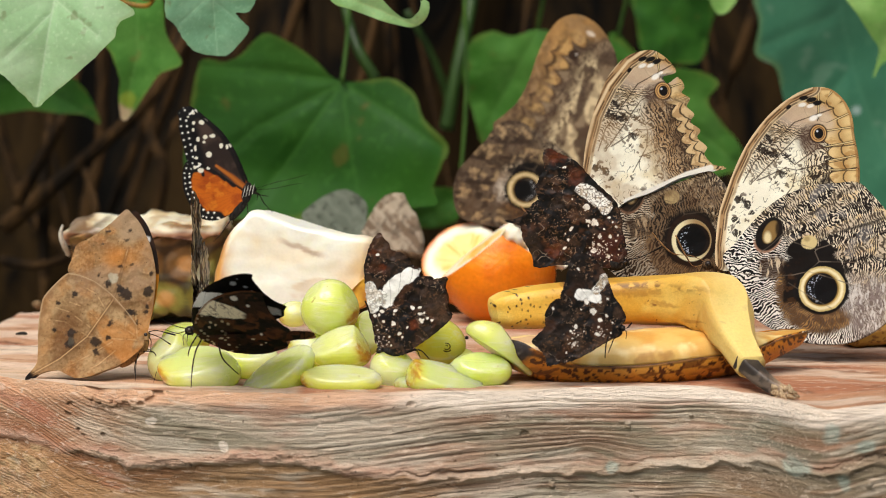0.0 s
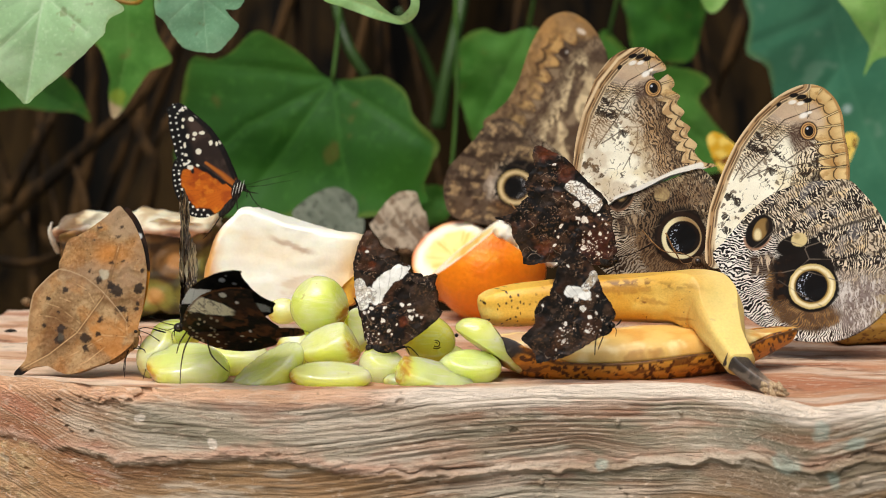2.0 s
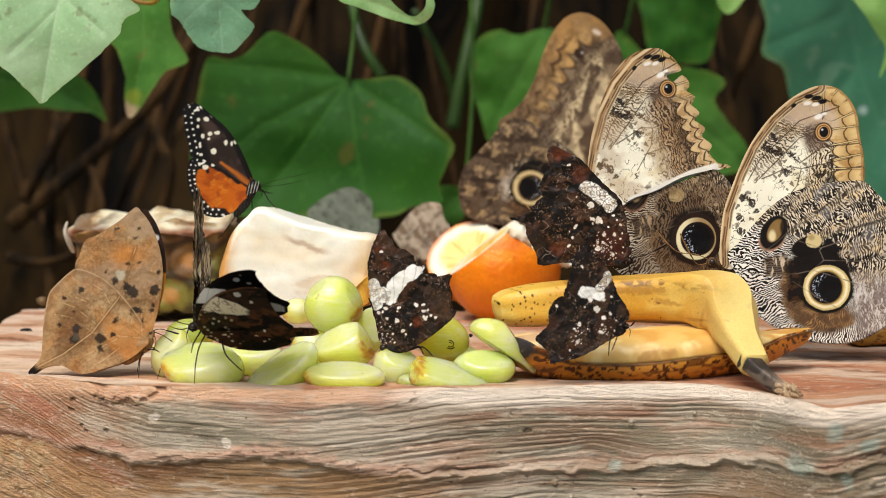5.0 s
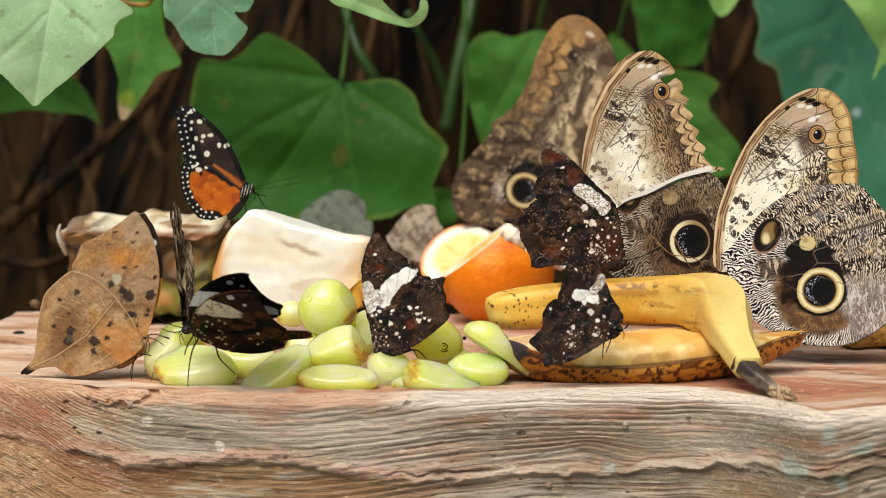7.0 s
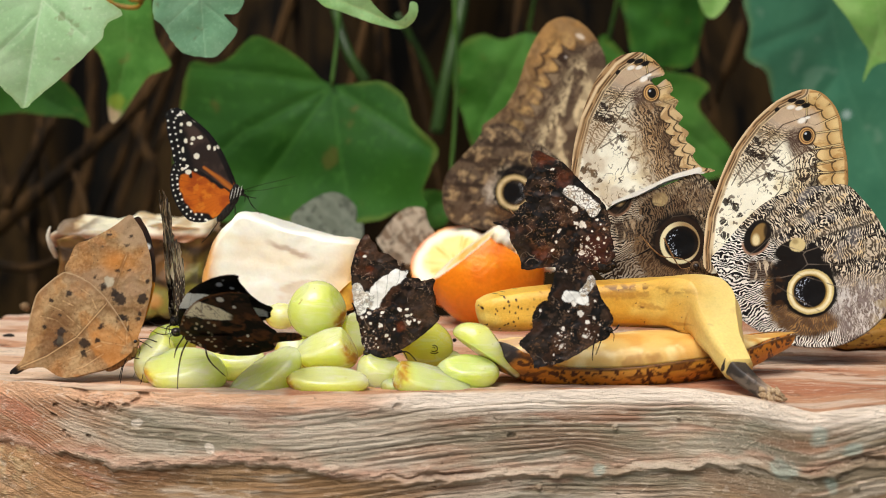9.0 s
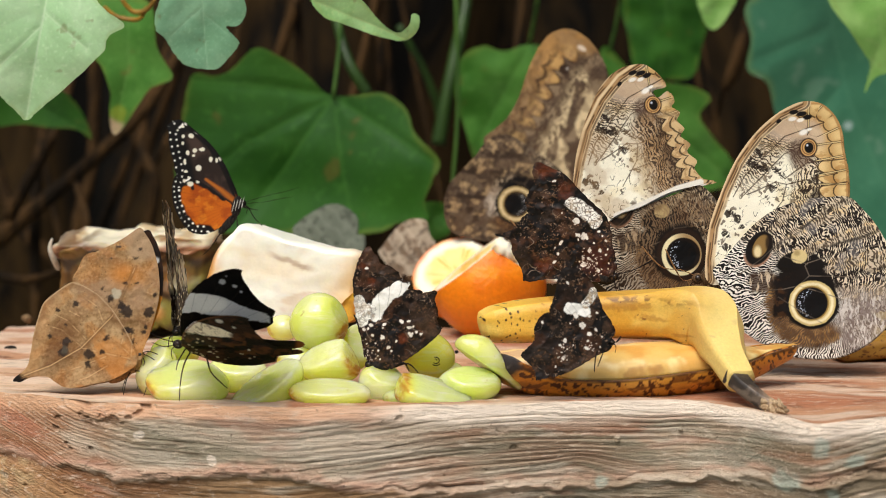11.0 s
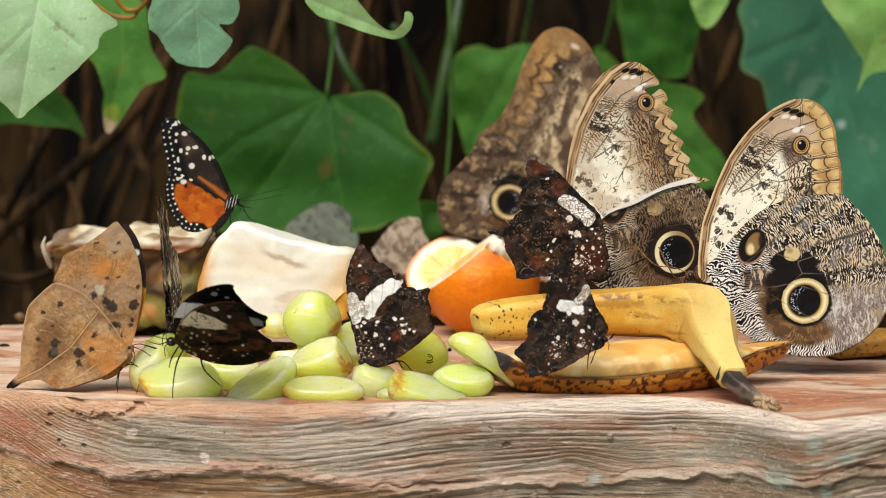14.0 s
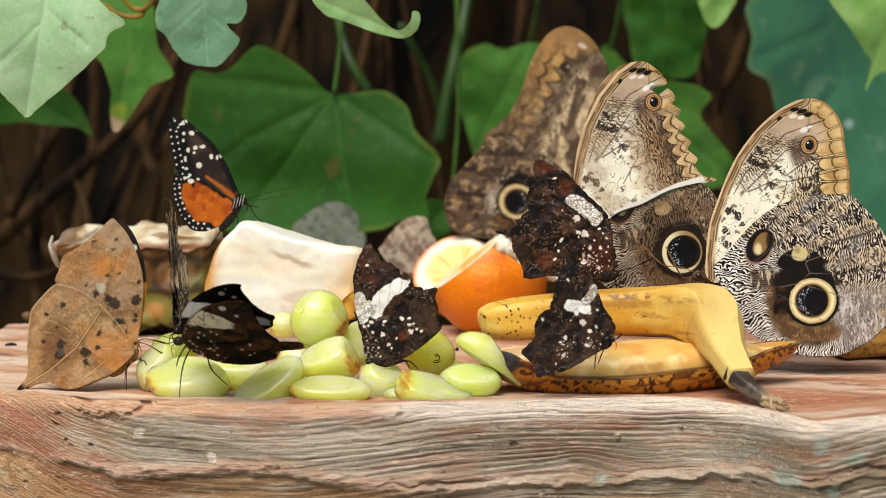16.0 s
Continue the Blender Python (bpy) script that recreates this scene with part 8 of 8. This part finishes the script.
def far_butterfly(place, unit, fore, hind, paint, label, lean, group=""):
    rig = thing("butterfly", place, label, "butterfly", group, lean)
    f = wing("forewing", rig, fore, paint, unit, 2.4, (0, 0.0008, 0), bow=3)
    h = wing("hindwing", rig, hind, paint, unit, 2.4, bow=3)
    twin(f, (0.001, 0.003, 0))
    twin(h, (0.001, 0.0024, 0))
    body(rig, unit, ((4, 6, 0), (14, 7, 8), 0), ((34, 8, -4), (24, 6, 7), 10), ((-12, 5, 2), (6, 6, 6), 0), FUR_BROWN)
    return rig


far_butterfly((-0.0451, 0.9000, 0.0195), 0.00024,
              [(-4, 0), (-40, 20), (-66, 55), (-55, 75), (-20, 98), (10, 106), (40, 90), (50, 68), (40, 30)], [(-10, 0), (-60, 10), (-72, 30), (-60, 48), (-20, 48), (50, 50), (62, 40), (55, 10), (30, -4)],
              dull(4, (0.50, 0.53, 0.46), (0.57, 0.60, 0.53)), "grey butterfly with closed wings, out of focus behind the fruit", 8)
FAR_BROWN = (-0.0184, 0.8550, 0.0213)
brown_far = far_butterfly(FAR_BROWN, 0.00023,
                          [(10, 0), (-35, 10), (-65, 35), (-60, 52), (-40, 88), (-20, 106), (3, 108), (11, 92), (30, 55), (40, 10)], [(-5, -2), (-37, 4), (-45, 30), (-15, 60), (20, 78), (33, 52), (41, 20), (35, -2)],
                          dull(9, (0.52, 0.45, 0.37), (0.80, 0.75, 0.66)), "brown-grey butterfly with pale bands behind the fruit", -4)


def amber(x, y):
    c = fill(x, (0.86, 0.66, 0.16))
    c = mix(c, (0.95, 0.82, 0.40), step(0.45, 0.65, fbm(x / 16, y / 16, 2)))
    return mix(c, (0.45, 0.24, 0.06), step(0.58, 0.66, fbm(x / 11, y / 11, 7)))


u_y = 0.00025
AMBER = (0.1555, 0.9300, 0.0447)
amber_one = thing("yellow_butterfly", AMBER, "amber-yellow butterfly with brown marks behind the owl butterflies", "butterfly")
Y_WING = [(0, 0), (40, 14), (100, 46), (140, 58), (152, 44), (140, 22), (120, 0), (80, -26), (30, -18)]
yl = wing("forewing", amber_one, [(-x, y) for x, y in Y_WING], amber, u_y, 3.0, bow=2)
yr = wing("forewing", amber_one, Y_WING, amber, u_y, 3.0, bow=2)
body(amber_one, u_y, ((0, 0, 0), (8, 12, 8), 0), ((0, 26, -4), (7, 24, 7), 0), ((0, -14, 2), (6, 6, 6), 0), FUR_BROWN)

# small bits on the wood -----------------------------------------------------------------------


def crumb(place, size, seed, material, label):
    bm = blob_bm(size, 0.5, 400, seed, 2)
    ob = part("crumb", bm, material, None, label)
    ob.location = place
    return tagged(ob, label, "crumb", "crumbs on the tray")


for k, (place, size) in enumerate((
    ((-0.1554, 0.7620, 0.0004), (0.0024, 0.0014, 0.0010)), ((0.0084, 0.7350, 0.0028), (0.0008, 0.0008, 0.0008)), ((-0.1627, 0.8300, 0.0030), (0.0022, 0.0018, 0.0018)),
    ((-0.0998, 0.6400, -0.0033), (0.0022, 0.0014, 0.0008)), ((-0.1155, 0.6650, -0.0014), (0.0014, 0.001, 0.0006)), ((-0.0926, 0.6550, -0.0023), (0.0012, 0.001, 0.0006)),
)):
    crumb(place, size, k, FUR_DARK if k != 2 else LEG_TAN, "pale pebble on the tray" if k == 2 else "dark crumb of bark on the tray")


# what moves ---------------------------------------------------------------------------------
def motions():
    # the banded butterfly: lean of the near forewing, the near hindwing and the far wings towards the viewer, and how far the near wings are drawn down
    beat = [(0, 56, 50, 56, 1), (9.7, 56, 50, 56, 1), (10.9, 56, 50, 56, 1), (11.3, 104, 104, -14, 0), (11.8, 109, 109, -20, 0), (12.0, 107, 107, -18, 0), (12.2, 101, 101, -14, 0), (12.3, 94, 94, -6, 0),
            (12.4, 86, 84, 4, 0.2), (12.5, 64, 57, 28, 0.85), (12.6, 58, 52, 46, 1), (12.7, 56, 50, 56, 1), (16, 56, 50, 56, 1)]
    for ob, column, y, droop, drawn, ahead, low in ((near_fore, 1, -0.0007, 5, 11, 0.0, 0.0014), (near_hind, 2, -0.0011, 15, 6, 0.0032, 0.0012), (far_fore_f, 3, 0.0010, 0, 0, 0, 0), (far_hind_f, 3, 0.0006, 0, 8, 0, 0.0006)):
        walk(ob, [(row[0], pose(0, y - ahead * row[4], -low * (0.3 + 0.7 * row[4]), row[column], drawn * row[4] + droop * max(0, min(1, (row[1] - 70) / 40)) * (1 - row[4]))) for row in beat])
    # the far wings of the leaf butterfly swing open for a moment
    for ob, x, y, rest, share in ((far_fore, -0.0010, 0.0022, 4.6, 1.0), (far_hind, 0.0006, 0.0030, 0.0, 0.1)):
        walk(ob, [(t, pose(x, y, -0.0006, 0, rest + a * share)) for t, a in ((0, 0), (12.2, 0), (12.3, 1), (12.4, 17), (12.5, 7), (12.6, 4), (12.9, 2), (16, 0))])
    # the leaf butterfly sways on its feet: seconds, lean to the right in degrees, shift in millimetres
    x, y, z = LEAFY
    sway = [(0, 0, 0, 0), (0.6, 0.2, 0, 0), (1.2, 2.2, 0.5, -0.2), (2.0, 0.9, 0.3, 0), (3.0, 1.5, 0.3, -0.1), (4.2, 1.9, 0.3, -0.4), (6.4, 2.8, 0.4, -1.0), (7.2, 4.6, 0.5, -1.2),
            (8.2, 6.0, 0.6, -1.4), (9.6, 6.4, 0.8, -1.6), (12.0, 9.6, 1.6, -1.8), (12.2, 9.4, 1.5, -1.8), (12.5, 0.5, 0.7, -0.6), (13.0, 1.4, 0.4, -0.7), (14.0, 2.4, 0.6, -0.6),
            (15.0, -0.2, 0.7, 0.1), (16, -2.0, 0.4, 0.5)]
    walk(leafy, [(t, pose(x + dx / 1000, y, z + dz / 1000, 0, a, 0)) for t, a, dx, dz in sway])
    # the edgewise one leans over, dips and rises again
    x, y, z = EDGY
    lean = [(0, -2, 0, 0, 0), (4.2, -1, -1.0, 0, 0), (6.5, -2, -1.6, 0, 4), (7.0, -4, -2.4, -1.0, 26), (7.4, -4, -2.6, -1.0, 32), (7.9, -6, -3.0, 0.5, 4), (9.7, -6, -3.0, 1.0, 2), (12.4, -6, -2.4, 2.0, 2), (16, -5, -2.6, 1.0, 0)]
    walk(edgy, [(t, pose(x + dx / 1000, y, z + dz / 1000, tip, a, 0)) for t, a, dx, dz, tip in lean])
    # the far brown one turns aside and settles lower
    x, y, z = FAR_BROWN
    walk(brown_far, [(t, pose(x + dx / 1000, y, z + dz / 1000, 0, a, -4)) for t, dx, dz, a in ((0, 0, 0, 0), (0.5, 1, 0.5, 0), (1.0, 4, 2.5, 4), (1.5, 5, 1.5, 6), (2.0, 6, 0, 8), (3.0, 8, -3.5, 10), (3.5, 9, -4.5, 10), (16, 9, -4.5, 10))])
    # the yellow butterfly comes in behind the owl butterflies, spreads its wings and leaves again
    x, y, z = AMBER
    walk(amber_one, [(0, pose(x - 0.02, y + 0.05, z - 0.10)), (0.8, pose(x, y + 0.02, z - 0.05)), (1.15, pose(x, y, z)), (4.4, pose(x, y, z)),
                     (5.0, pose(x + 0.06, y + 0.02, z - 0.08)), (5.8, pose(x + 0.2, y + 0.1, z - 0.05)), (16, pose(x + 0.3, y + 0.1, z - 0.05))])
    lift = ((0, 30), (1.0, 20), (1.2, 4), (1.5, 8), (1.8, -22), (2.1, -8), (2.4, 14), (3.0, 12), (4.4, 14), (4.7, -30), (5.0, 30), (5.3, -30), (5.6, 30), (16, 10))
    walk(yl, [(t, pose(0, 0, 0, 0, -a)) for t, a in lift])
    walk(yr, [(t, pose(0, 0, 0, 0, a)) for t, a in lift])


motions()
